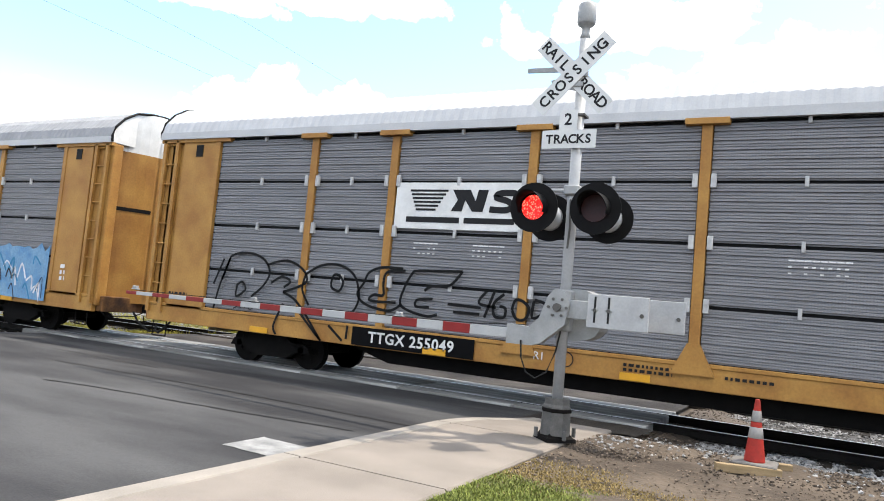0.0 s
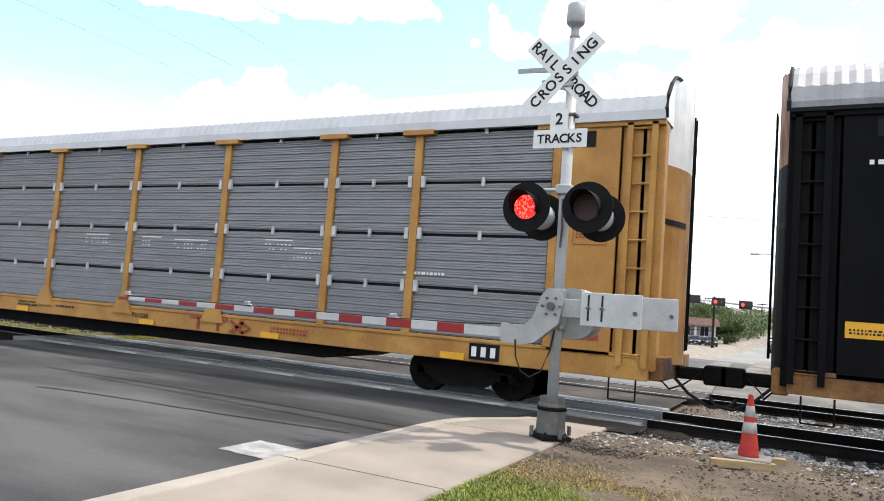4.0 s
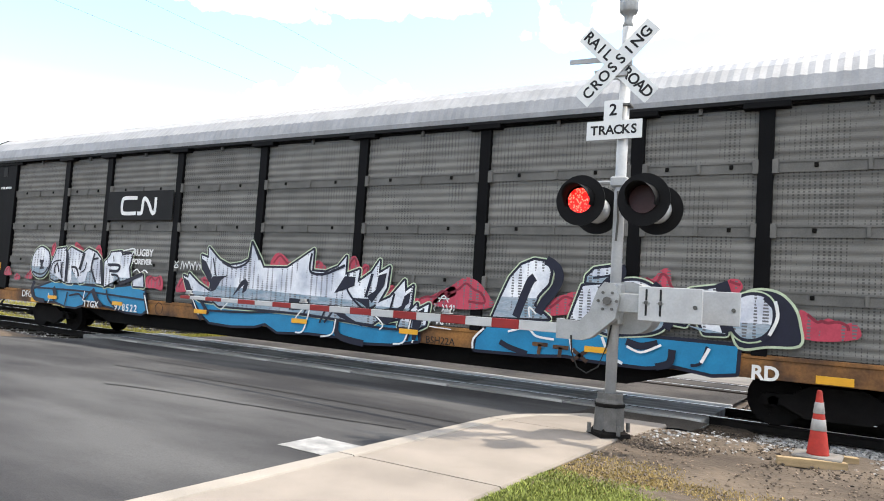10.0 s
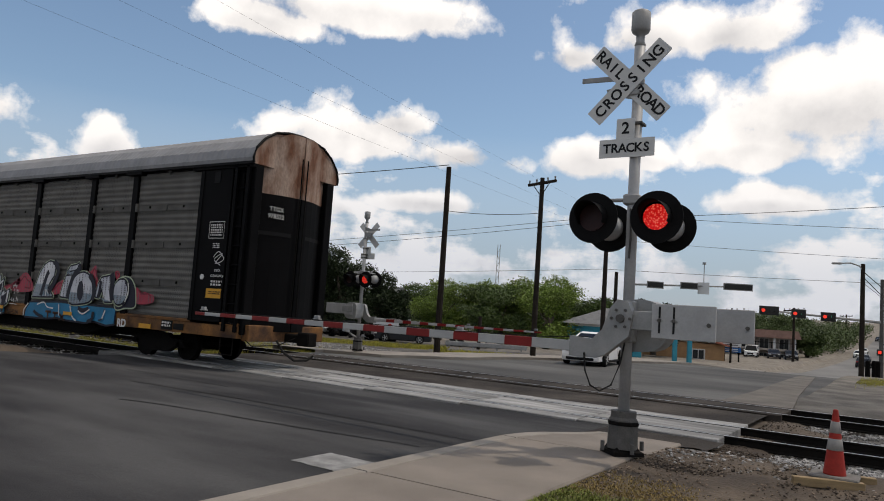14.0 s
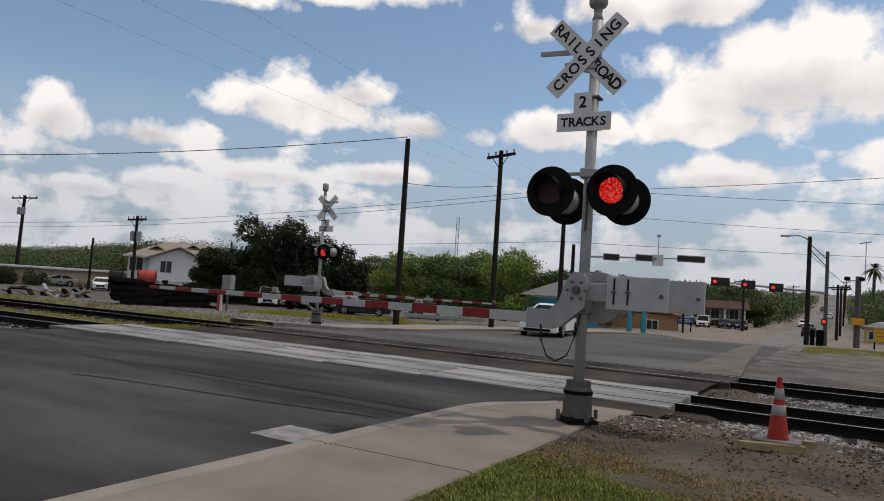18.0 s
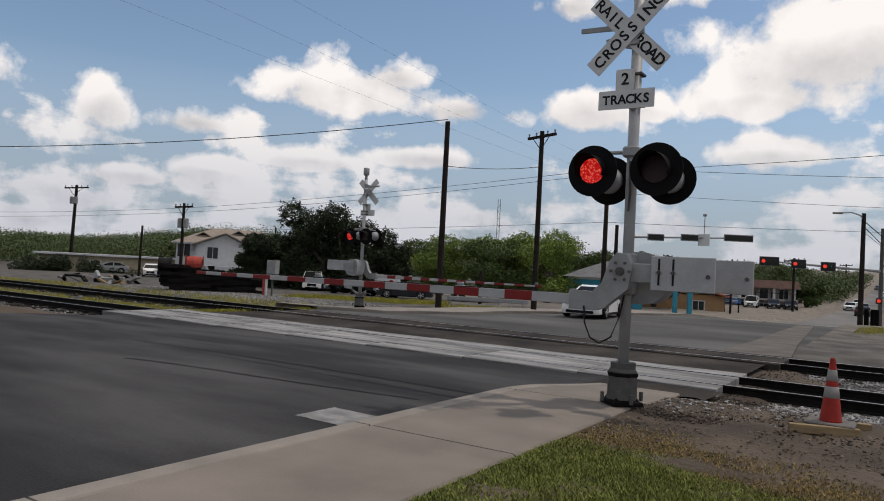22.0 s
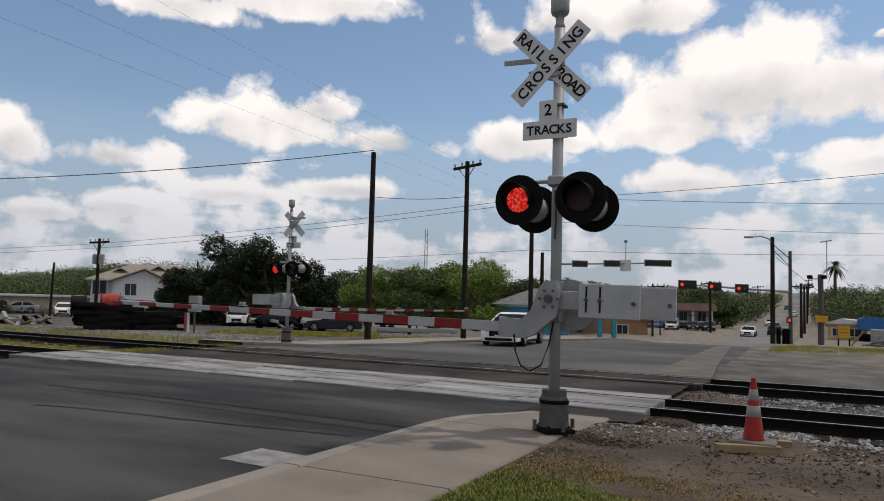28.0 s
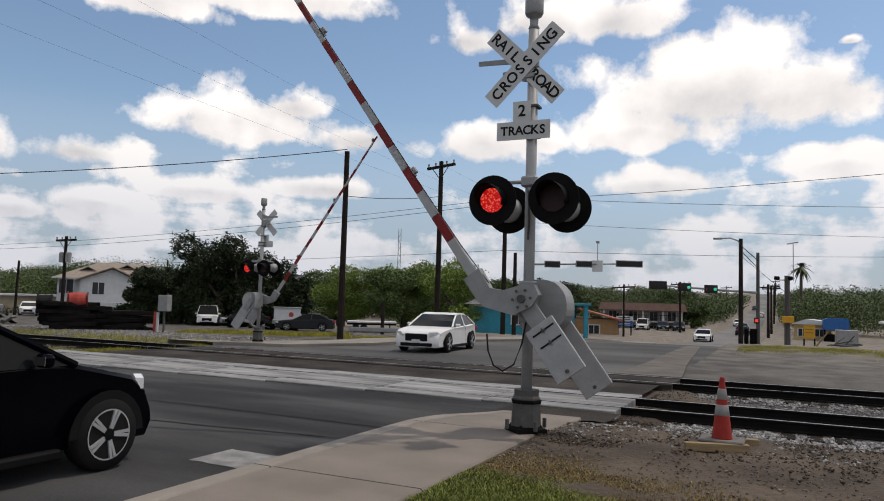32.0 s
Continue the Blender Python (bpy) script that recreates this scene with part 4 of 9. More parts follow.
    part("lamp_cable", wire([(-0.4, -0.23, z0 + 0.12), (-1.0, -0.225, z0 + 0.08), (-2.2, -0.225, z0 + 0.06), (-4.75, -0.225, z0 + 0.055), (-7.3, -0.225, z0 + 0.05)], 0.006), RUBBER, arm)
    for y0, x1, w in ((-0.21, 1.06, 0.03), (0.46, 1.34, 0.025)):
        part("weight_bar", boxes((0.0, 0.5, y0, y0 + w, -0.12, 0.1), bevel=0.008), GALV, arm)
        wt = part("counterweight", boxes((0.36, x1, y0 - 0.05, y0 - 0.01, -0.2, 0.19), bevel=0.006), ALU, arm, "flat grey counterweight plate")
        part("plate_bolt", tubes(((x1 - 0.07, y0 - 0.07, -0.02), (x1 - 0.07, y0 - 0.04, -0.02), 0.024), n=8), CAST, wt)
        if y0 < 0:
            for a_ in (0.44, 0.60):
                for zc in (-0.14, 0.03):
                    part("slot", boxes((a_, a_ + 0.022, y0 - 0.056, y0 - 0.05, zc, zc + 0.13)), SIGNBLACK, wt, "dark slot in the plate")
                part("adjusting_bolt", tubes(((a_ + 0.011, y0 - 0.075, 0.005), (a_ + 0.011, y0 - 0.04, 0.005), 0.022), n=8), CAST, wt)
                part("slot_bar", boxes((a_ - 0.03, a_ + 0.05, y0 - 0.062, y0 - 0.05, -0.006, 0.012)), GALV, wt)
    part("cable", wire([(-0.42, -0.28, 1.15), (-0.40, -0.28, 0.95), (-0.33, -0.27, 0.78), (-0.22, -0.25, 0.72), (-0.10, -0.2, 0.80), (-0.03, -0.12, 1.05), (0.0, -0.08, 1.3)], 0.011), RUBBER, s, "black cable looping below the arm")
    return s, arm, lens_covers


near_signal, near_arm, near_lamps = crossing_signal(pose(-2.81, 8.5, 0.0), "silver railroad crossing signal with crossbuck, red flashers and striped gate")
far_signal, far_arm, far_lamps = crossing_signal(pose(-17.75, 21.9, -0.12, 0, 0, 180), "railroad crossing signal beside the far track, its gate across the street", False)


# ---------------------------------------------------------------- the train
POSTS = (-9.55, -7.5, -4.5, -1.5, 1.5, 4.5, 7.5, 9.55)
EDGE, END = 12.42, 14.3


def corrugated(x0, x1, z0, z1, ribs, depth, lattice=0):
    """A screen of horizontal folds, seen from -y."""
    bm = bmesh.new()
    prof = []
    for i in range(ribs):
        a_ = z0 + (z1 - z0) * i / ribs
        h = (z1 - z0) / ribs
        prof += [(0.0, a_), (0.0, a_ + 0.15 * h), (-depth, a_ + 0.20 * h), (-depth, a_ + 0.42 * h), (-depth * 0.55, a_ + 0.44 * h), (-depth * 0.55, a_ + 0.50 * h), (-depth, a_ + 0.52 * h), (-depth, a_ + 0.68 * h), (-depth * 0.55, a_ + 0.70 * h), (-depth * 0.55, a_ + 0.76 * h), (-depth, a_ + 0.78 * h), (-depth, a_ + 0.97 * h)]
    if lattice:
        prof = [(-depth * (0.5 - 0.5 * math.cos(2 * math.pi * i / 6)), z0 + (z1 - z0) * i / (6 * ribs)) for i in range(6 * ribs)]
    prof.append((0.0, z1))
    left = [bm.verts.new((x0, y, z)) for y, z in prof]
    right = [bm.verts.new((x1, y, z)) for y, z in prof]
    for i in range(len(prof) - 1):
        bm.faces.new((left[i], right[i], right[i + 1], left[i + 1]))
    return bm


def screen_material(name, base, hole):
    """Sheet steel pierced by rows of small holes."""
    m = base.copy()
    m.name = name
    nt = m.node_tree
    b = nt.nodes["Principled BSDF"]
    out = b.inputs["Base Color"].links[0].from_socket
    tc, sp = nt.nodes.new("ShaderNodeTexCoord"), nt.nodes.new("ShaderNodeSeparateXYZ")
    nt.links.new(tc.outputs["Object"], sp.inputs[0])

    def op(kind, a_, v=None):
        n = nt.nodes.new("ShaderNodeMath")
        n.operation = kind
        nt.links.new(a_, n.inputs[0])
        if v is not None:
            if isinstance(v, (int, float)):
                n.inputs[1].default_value = v
            else:
                nt.links.new(v, n.inputs[1])
        return n.outputs[0]

    px, pz = op("SINE", op("MULTIPLY", sp.outputs[0], 2 * math.pi / hole[0])), op("SINE", op("MULTIPLY", sp.outputs[2], 2 * math.pi / hole[1]))
    h = op("GREATER_THAN", op("MULTIPLY", op("ADD", px, 1.0), op("ADD", pz, 1.0)), 2.3)
    if len(hole) > 3:
        # dotted columns, some of them clogged
        oi, cv, nz = nt.nodes.new("ShaderNodeObjectInfo"), nt.nodes.new("ShaderNodeCombineXYZ"), nt.nodes.new("ShaderNodeTexNoise")
        nt.links.new(op("MULTIPLY", sp.outputs[0], 1.6), cv.inputs[0]), nt.links.new(op("MULTIPLY", oi.outputs["Random"], 40.0), cv.inputs[1]), nt.links.new(op("MULTIPLY", sp.outputs[2], 0.9), cv.inputs[2])
        nt.links.new(cv.outputs[0], nz.inputs["Vector"])
        nz.inputs["Scale"].default_value, nz.inputs["Detail"].default_value = 1.5, 3.0
        cols = op("GREATER_THAN", op("ADD", px, op("MULTIPLY", nz.outputs[0], hole[3])), 0.5 * hole[3] + 0.75)
        h = op("MULTIPLY", cols, op("GREATER_THAN", pz, -0.25))
    mx = nt.nodes.new("ShaderNodeMix")
    mx.data_type = "RGBA"
    mx.inputs[7].default_value = (*hole[2], 1)
    nt.links.new(h, mx.inputs[0]), nt.links.new(out, mx.inputs[6]), nt.links.new(mx.outputs[2], b.inputs["Base Color"])
    return m


PIERCED_A = screen_material("pierced_screen", SCREEN_A, (0.045, 0.05, (0.16, 0.16, 0.17)))
PIERCED_B = screen_material("pierced_weathered_screen", SCREEN_B, (0.075, 0.05, (0.06, 0.059, 0.056), 4.5))
STREAKED = mat("rust_streaked_white", (0.40, 0.30, 0.24), 0.75, vary=0.55, scale=2.6, fine=25, bump=0.1, stain=(0.15, 0.06, 0.03), axis=(1, 1, 0.4))
STYLES = {
    "yellow": dict(body=YELLOW, sill=YELLOW, post=YELLOW, screen=PIERCED_A, roof=ROOF_A, endcap=WHITEPAINT, sz=0.71),
    "black": dict(body=CARBLACK, sill=RUSTY, post=CARBLACK, screen=PIERCED_B, roof=ROOF_B, endcap=STREAKED, sz=0.77),
}
LUG = mat("pale_zinc", (0.46, 0.46, 0.46), 0.6, 0.1, vary=0.3, scale=9, fine=60, bump=0.05)
EAVE, TOP, DECK = 5.1, 6.15, 1.12


def truck_part(car, x):
    """Two axles under one end of a car. Returns the wheelsets, to be turned."""
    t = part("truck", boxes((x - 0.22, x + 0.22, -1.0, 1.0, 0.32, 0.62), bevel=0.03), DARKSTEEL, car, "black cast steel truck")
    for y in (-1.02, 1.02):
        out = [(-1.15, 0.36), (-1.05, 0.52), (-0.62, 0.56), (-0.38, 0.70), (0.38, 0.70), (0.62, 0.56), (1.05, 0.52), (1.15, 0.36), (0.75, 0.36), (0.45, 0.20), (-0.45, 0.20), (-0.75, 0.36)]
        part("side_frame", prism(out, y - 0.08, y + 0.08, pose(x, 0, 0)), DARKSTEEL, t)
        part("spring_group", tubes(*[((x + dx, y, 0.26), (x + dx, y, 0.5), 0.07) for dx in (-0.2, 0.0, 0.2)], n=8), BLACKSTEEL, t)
    sets = []
    for dx in (-0.89, 0.89):
        bm = tubes(((0, -1.1, 0), (0, 1.1, 0), 0.08), n=10)
        for side in (-1, 1):
            add_tube(bm, (0, side * 0.66, 0), (0, side * 0.80, 0), 0.42, n=24)
            add_tube(bm, (0, side * 0.66, 0), (0, side * 0.69, 0), 0.45, n=24)
            for k in range(5):
                a_ = 2 * math.pi * k / 5
                add_tube(bm, (0.24 * math.cos(a_), side * 0.80, 0.24 * math.sin(a_)), (0.24 * math.cos(a_), side * 0.815, 0.24 * math.sin(a_)), 0.045, n=6)
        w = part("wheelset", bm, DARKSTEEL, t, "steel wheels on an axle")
        w.matrix_basis = pose(x + dx, 0, 0.42)
        sets.append((w, x + dx))
    return sets


def ladder(name, car, x, y, z0, z1, material, along=(0.42, 0)):
    bm = bmesh.new()
    ax, ay = along
    for s in (0, 1):
        add_box(bm, x + ax * s - 0.05, x + ax * s + 0.05, y + ay * s - 0.05, y + ay * s + 0.03, z0, z1)
    n = int((z1 - z0) / 0.42)
    for i in range(n):
        z = z0 + 0.2 + i * (z1 - z0 - 0.3) / max(n - 1, 1)
        add_tube(bm, (x, y, z), (x + ax, y + ay, z), 0.022, n=6)
    return part(name, bm, material, car)


def autorack(name, style, label, m, cap_drop=0.65):
    st = STYLES[style]
    car = thing(name, label, "railcar", "train cars", m=m)
    sz = st["sz"]
    # flat car: side sills, deck, centre sill
    for side in (-1, 1):
        y0, y1 = (-1.5, -1.36) if side < 0 else (1.36, 1.5)
        part("side_sill", boxes((-END + 0.1, END - 0.1, y0, y1, sz, DECK), (-END + 0.1, END - 0.1, y0 - 0.02 * (side < 0), y1 + 0.02 * (side > 0), DECK - 0.05, DECK + 0.02), bevel=0.01), st["sill"], car, "ochre side sill of the flat car" if style == "yellow" else "rusty ochre side sill")
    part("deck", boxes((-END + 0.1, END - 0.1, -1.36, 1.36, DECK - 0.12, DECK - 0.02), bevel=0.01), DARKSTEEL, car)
    # sill drawn nearly car-wide, a black mass for the shade under the deck
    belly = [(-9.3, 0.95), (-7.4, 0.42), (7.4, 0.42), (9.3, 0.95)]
    part("centre_sill", prism(belly, -1.2, 1.2), BLACKSTEEL, car, "black fish-bellied centre sill, widened to stand for the shade under the car")
    # screens, row by row and bay by bay
    lines = (-EDGE, *POSTS, EDGE)
    levels = (DECK + 0.02, 2.055, 3.08, 4.10, EAVE)
    meshes = {}
    for z0, z1 in zip(levels, levels[1:]):
        for x0, x1 in zip(lines, lines[1:]):
            w = round(x1 - x0, 2)
            key = (w, round(z1 - z0, 2))
            if key not in meshes:
                bm = corrugated(-w / 2 + 0.1, w / 2 - 0.1, 0.012, z1 - z0 - 0.045, 6 if style == "yellow" else 6, 0.034 if style == "yellow" else 0.02, 0.0 if style == "yellow" else 0.75)
                me = bpy.data.meshes.new("screen_panel")
                bm.to_mesh(me), bm.free()
                me.materials.append(st["screen"])
                meshes[key] = me
            share("screen_panel", meshes[key], car, pose((x0 + x1) / 2, -1.44, z0))
    # black sheet added so the seams go dark, in place of the shaded inside
    part("backing", boxes((-EDGE, EDGE, -1.40, -1.39, DECK, EAVE)), G_BLACK, car, "black sheet put in for the shade inside the car")
    part("far_screen", boxes((-EDGE, EDGE, 1.42, 1.45, DECK, EAVE)), st["screen"], car, "screens of the far side")
    part("inner_deck", boxes((-EDGE, EDGE, -1.35, 1.35, 2.65, 2.7), (-EDGE, EDGE, -1.38, 1.38, 3.95, 4.0)), DARKSTEEL, car, "dark inner deck")
    if style == "black":
        for z in levels[1:-1]:
            part("screen_band", boxes((-EDGE, EDGE, -1.485, -1.45, z - 0.10, z + 0.09), (-EDGE, EDGE, -1.50, -1.45, z + 0.06, z + 0.09)), BAND_B, car, "plain band between screens")
            for x0, x1 in zip(lines, lines[1:]):
                for u in (0.25, 0.75):
                    part("band_bolt", boxes((x0 + (x1 - x0) * u - 0.03, x0 + (x1 - x0) * u + 0.03, -1.51, -1.485, z - 0.03, z + 0.04), bevel=0.008), BLACKSTEEL, car)
    pw = 0.085 if style == "yellow" else 0.115
    for x in POSTS:
        part("post", boxes((x - pw, x + pw, -1.53, -1.38, DECK, EAVE), (x - 0.35, x + 0.35, -1.615, -1.40, EAVE - 0.08, EAVE + 0.025), bevel=0.006), st["post"], car)
        if style == "yellow" and abs(x) < 6:
            part("post_foot", prism([(-0.34, 0.0), (0.34, 0.0), (0.1, 0.5), (-0.1, 0.5)], -1.56, -1.5, pose(x, 0, DECK - 0.18)), st["post"], car)
        for z in levels[1:-1]:
            for s in (-1, 1):
                part("hinge_lug", boxes((x + s * 0.145 - 0.045, x + s * 0.145 + 0.045, -1.54, -1.47, z - 0.12, z + 0.11), bevel=0.008), LUG if style == "yellow" else BAND_B, car)
    for z in levels[1:]:
        for x0, x1 in zip(lines, lines[1:]):
            part("clip", boxes(((x0 + x1) / 2 - 0.03, (x0 + x1) / 2 + 0.03, -1.52, -1.46, z - 0.10, z + 0.07), bevel=0.006), LUG if style == "yellow" else BAND_B, car)
    # closed ends of the sides
    for s in (-1, 1):
        xa, xb = sorted((s * EDGE, s * (END - 0.75)))
        xc, xd = sorted((s * (END - 0.73), s * END))
        for side in (-1, 1):
            ya, yb = (-1.52, -1.46) if side < 0 else (1.46, 1.52)
            part("end_sheet", boxes((xa, xb, ya, yb, DECK - 0.05, EAVE), bevel=0.008), st["body"], car, "plain ochre end sheet" if style == "yellow" else "plain black end sheet")
            part("corner_sheet", boxes((xc, xd, ya + 0.34 * (side < 0), yb - 0.34 * (side > 0), DECK - 0.25, EAVE), bevel=0.02), st["body"], car)
            part("corner_post", boxes((s * EDGE - 0.07, s * EDGE + 0.07, ya - 0.02, yb + 0.02, DECK, EAVE), bevel=0.006), st["post"], car)
            ladder("side_ladder", car, xc + 0.14, ya + 0.01 if side < 0 else yb - 0.01, DECK - 0.2, EAVE - 0.02, st["body"])
        part("eave_lintel", boxes((min(s * EDGE - 0.4, s * END), max(s * EDGE + 0.4, s * END), -1.56, -1.42, EAVE - 0.08, EAVE + 0.03), bevel=0.01), st["post"], car)
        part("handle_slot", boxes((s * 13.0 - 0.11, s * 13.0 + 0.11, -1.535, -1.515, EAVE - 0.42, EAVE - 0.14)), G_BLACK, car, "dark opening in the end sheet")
        # clamshell end doors
        for side in (-1, 1):
            out = []
            for i in range(7):
                a_ = i / 6
                out.append((s * (END - 0.32 + 0.52 * math.sin(a_ * math.pi / 2)), side * (1.46 - 1.44 * a_)))
            inner = [(x - s * 0.06, y) for x, y in reversed(out)]
            bm = bmesh.new()
            prof = out + inner
            cap = EAVE - cap_drop
            for za, zb in ((DECK - 0.15, cap), ):
                lo = [bm.verts.new((x, y, za)) for x, y in prof]
                hi = [bm.verts.new((x, y, zb)) for x, y in prof]
                for i in range(len(prof)):
                    bm.faces.new((lo[i], lo[(i + 1) % len(prof)], hi[(i + 1) % len(prof)], hi[i]))
                bm.faces.new(lo[::-1]), bm.faces.new(hi)
            bmesh.ops.recalc_face_normals(bm, faces=bm.faces[:])
            door = part("end_door", bm, st["body"], car, "curved clamshell end door")
            bm = bmesh.new()
            lo = [bm.verts.new((x, y, cap)) for x, y in prof]
            hi = [bm.verts.new((x, y, EAVE - 0.02 + (TOP - EAVE - 0.03) * ease(abs(y), 1.56, 0.4) ** 0.7)) for x, y in prof]
            for i in range(len(prof)):
                bm.faces.new((lo[i], lo[(i + 1) % len(prof)], hi[(i + 1) % len(prof)], hi[i]))
            bm.faces.new(lo[::-1]), bm.faces.new(hi)
            bmesh.ops.recalc_face_normals(bm, faces=bm.faces[:])
            part("door_top", bm, st["endcap"], door, "whitened top of the end door" if style == "yellow" else "rust-streaked pale top of the end door")
            part("latch_rod", tubes(((s * (END + 0.25), side * 0.10, DECK + 0.1), (s * (END + 0.25), side * 0.10, EAVE + 0.4), 0.018), n=6), BLACKSTEEL, door)
            for zs in (3.4,):
                bm = bmesh.new()
                strip = [(bm.verts.new((x + s * 0.01, y, zs)), bm.verts.new((x + s * 0.01, y, zs + 0.1))) for x, y in out[1:6]]
                for (p0, p1), (q0, q1) in zip(strip, strip[1:]):
                    bm.faces.new((p0, q0, q1, p1))
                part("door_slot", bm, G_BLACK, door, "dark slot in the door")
        # coupler, hose, steps
        part("coupler", boxes((min(s * (END - 0.3), s * (END + 0.75)), max(s * (END - 0.3), s * (END + 0.75)), -0.11, 0.11, 0.72, 0.94), (min(s * (END + 0.6), s * (END + 1.0)), max(s * (END + 0.6), s * (END + 1.0)), -0.17, 0.17, 0.66, 1.0), bevel=0.03), DARKSTEEL, car, "rusty coupler")
        part("end_beam", boxes((s * END - 0.12, s * END + 0.12, -1.35, 1.35, 0.72, DECK), bevel=0.02), RUSTY, car)
        part("air_hose", wire([(s * (END + 0.15), -0.4, 0.75), (s * (END + 0.4), -0.42, 0.5), (s * (END + 0.75), -0.35, 0.30), (s * (END + 1.05), -0.2, 0.33), (s * (END + 1.15), -0.1, 0.45)], 0.03), RUBBER, car, "hanging black air hose")
        part("uncoupling_lever", wire([(s * (END + 0.1), -1.4, 0.75), (s * (END + 0.22), -1.3, 0.62), (s * (END + 0.3), -0.5, 0.64), (s * (END + 0.55), -0.15, 0.85)], 0.014), DARKSTEEL, car)
        part("step", tubes(((s * 14.0, -1.44, 0.75), (s * 14.0, -1.44, 0.35), 0.015), ((s * 13.55, -1.44, 0.75), (s * 13.55, -1.44, 0.35), 0.015), ((s * 14.0, -1.44, 0.35), (s * 13.55, -1.44, 0.35), 0.015), n=6), DARKSTEEL, car)
    # roof of pressed ribs
    half = [(-1.56, 0.02), (-1.58, 0.17), (-1.50, 0.42), (-1.25, 0.70), (-0.90, 0.92), (-0.45, 1.02)]
    prof = [(y, EAVE + z) for y, z in half] + [(0, TOP)] + [(-y, EAVE + z) for y, z in reversed(half)]
    bm = bmesh.new()
    n = 4 * int(2 * END / 0.2)
    rows2 = []
    for i in range(n + 1):
        x = -END + 2 * END * i / n
        lift = 0.013 * (0.0, 0.5, 1.0, 0.5)[i % 4]
        rows2.append([bm.verts.new((x, y * (1 + 0.55 * lift * (j not in (0, 12))), z + lift * (j not in (0, 1, 11, 12)))) for j, (y, z) in enumerate(prof)])
    for r0, r1 in zip(rows2, rows2[1:]):
        for i in range(len(prof) - 1):
            bm.faces.new((r0[i], r1[i], r1[i + 1], r0[i + 1]))
    bm.faces.new(rows2[0]), bm.faces.new(rows2[-1][::-1])
    bmesh.ops.recalc_face_normals(bm, faces=bm.faces[:])
    for f in bm.faces:
        f.material_index = 1 if abs(f.normal.x) > 0.99 and len(f.verts) > 4 else 0
    roof_ = part("roof", bm, st["roof"], car, "ribbed white steel roof" if style == "yellow" else "ribbed grey steel roof")
    roof_.data.materials.append(st["endcap"])
    for s in (-1, 1):
        part("roof_end_trim", wire([(s * (END + 0.01), y, z + 0.01) for y, z in prof], 0.035, 5), G_BLACK, car, "black edge of the roof's end")
    part("roof_rail", boxes((-END, END, -1.60, -1.52, EAVE + 0.005, EAVE + (0.165 if style == "yellow" else 0.07))), G_BLACK if style == "black" else st["roof"], car, "plain fascia under the roof")
    for x in (-10.6, -6.2, -2.4, 2.4, 6.2, 10.6):
        part("reflector", boxes((x - 0.25, x + 0.25, -1.535, -1.52, sz + 0.02, sz + 0.14)), DECAL_Y, car, "yellow reflector strip")
    sets = truck_part(car, -10.62) + truck_part(car, 10.62)
    return car, sets


BAR = "row of small unreadable stencil marks"


def stencil(car, material, x, z, w, h, rows, y=-1.527):
    """Writing too small to read: plain bars."""
    rnd = random.Random(int(x * 100 + z * 10))
    bm = bmesh.new()
    for r in range(rows):
        zz = z - r * h * 1.6
        xx = x
        while xx < x + w:
            l = rnd.uniform(0.4, 1.2) * h * 1.5
            add_box(bm, xx, min(xx + l, x + w), y - 0.003, y, zz - h / 2, zz + h / 2)
            xx += l + h * 0.7
    return tagged(part("stencil", bm, material, car, BAR), kind="stuff")


def shape(car, pts, y, material, name="graffiti_shape", label="", grow=0.0):
    """A painted area: an outline in x and z on the side of the car."""
    if grow:
        cx_, cz_ = sum(p[0] for p in pts) / len(pts), sum(p[1] for p in pts) / len(pts)
        n = len(pts)
        area = sum(pts[i][0] * pts[(i + 1) % n][1] - pts[(i + 1) % n][0] * pts[i][1] for i in range(n))
        sgn = 1 if area > 0 else -1
        out = []
        for i in range(n):
            a_, b_, c_ = Vector(pts[i - 1]), Vector(pts[i]), Vector(pts[(i + 1) % n])
            d0, d1 = (b_ - a_).normalized(), (c_ - b_).normalized()
            n0, n1 = Vector((d0.y, -d0.x)) * sgn, Vector((d1.y, -d1.x)) * sgn
            nn = n0 + n1
            nn = nn.normalized() if nn.length > 0.2 else n0
            out.append(b_ + nn * grow)
        pts = out
    bm = bmesh.new()
    vs_ = [bm.verts.new((x, y, z)) for x, z in pts]
    for tri in tessellate_polygon([[Vector((x, z, 0)) for x, z in pts]]):
        if len(set(tri)) == 3:
            bm.faces.new([vs_[k] for k in tri])
    bmesh.ops.recalc_face_normals(bm, faces=bm.faces[:])
    f2 = bmesh.ops.extrude_face_region(bm, geom=bm.faces[:])
    for v in [g for g in f2["geom"] if isinstance(g, bmesh.types.BMVert)]:
        v.co.y -= 0.003
    bmesh.ops.recalc_face_normals(bm, faces=bm.faces[:])
    return part(name, bm, material, car, label)


def stroke(car, pts, w, y, material, name="graffiti_line", label=""):
    """A sprayed line along the points."""
    bm = bmesh.new()
    vs = [Vector(p) for p in pts]
    left, right = [], []
    for i, p in enumerate(vs):
        d = (vs[min(i + 1, len(vs) - 1)] - vs[max(i - 1, 0)]).normalized()
        nrm = Vector((-d.y, d.x)) * w / 2
        left.append(bm.verts.new((p.x + nrm.x, y, p.y + nrm.y))), right.append(bm.verts.new((p.x - nrm.x, y, p.y - nrm.y)))
    for i in range(len(vs) - 1):
        bm.faces.new((left[i], right[i], right[i + 1], left[i + 1]))
    bmesh.ops.recalc_face_normals(bm, faces=bm.faces[:])
    ob = part(name, bm, material, car, label)
    if ob.data.polygons and ob.data.polygons[0].normal.y > 0:
        ob.data.flip_normals()
    return ob


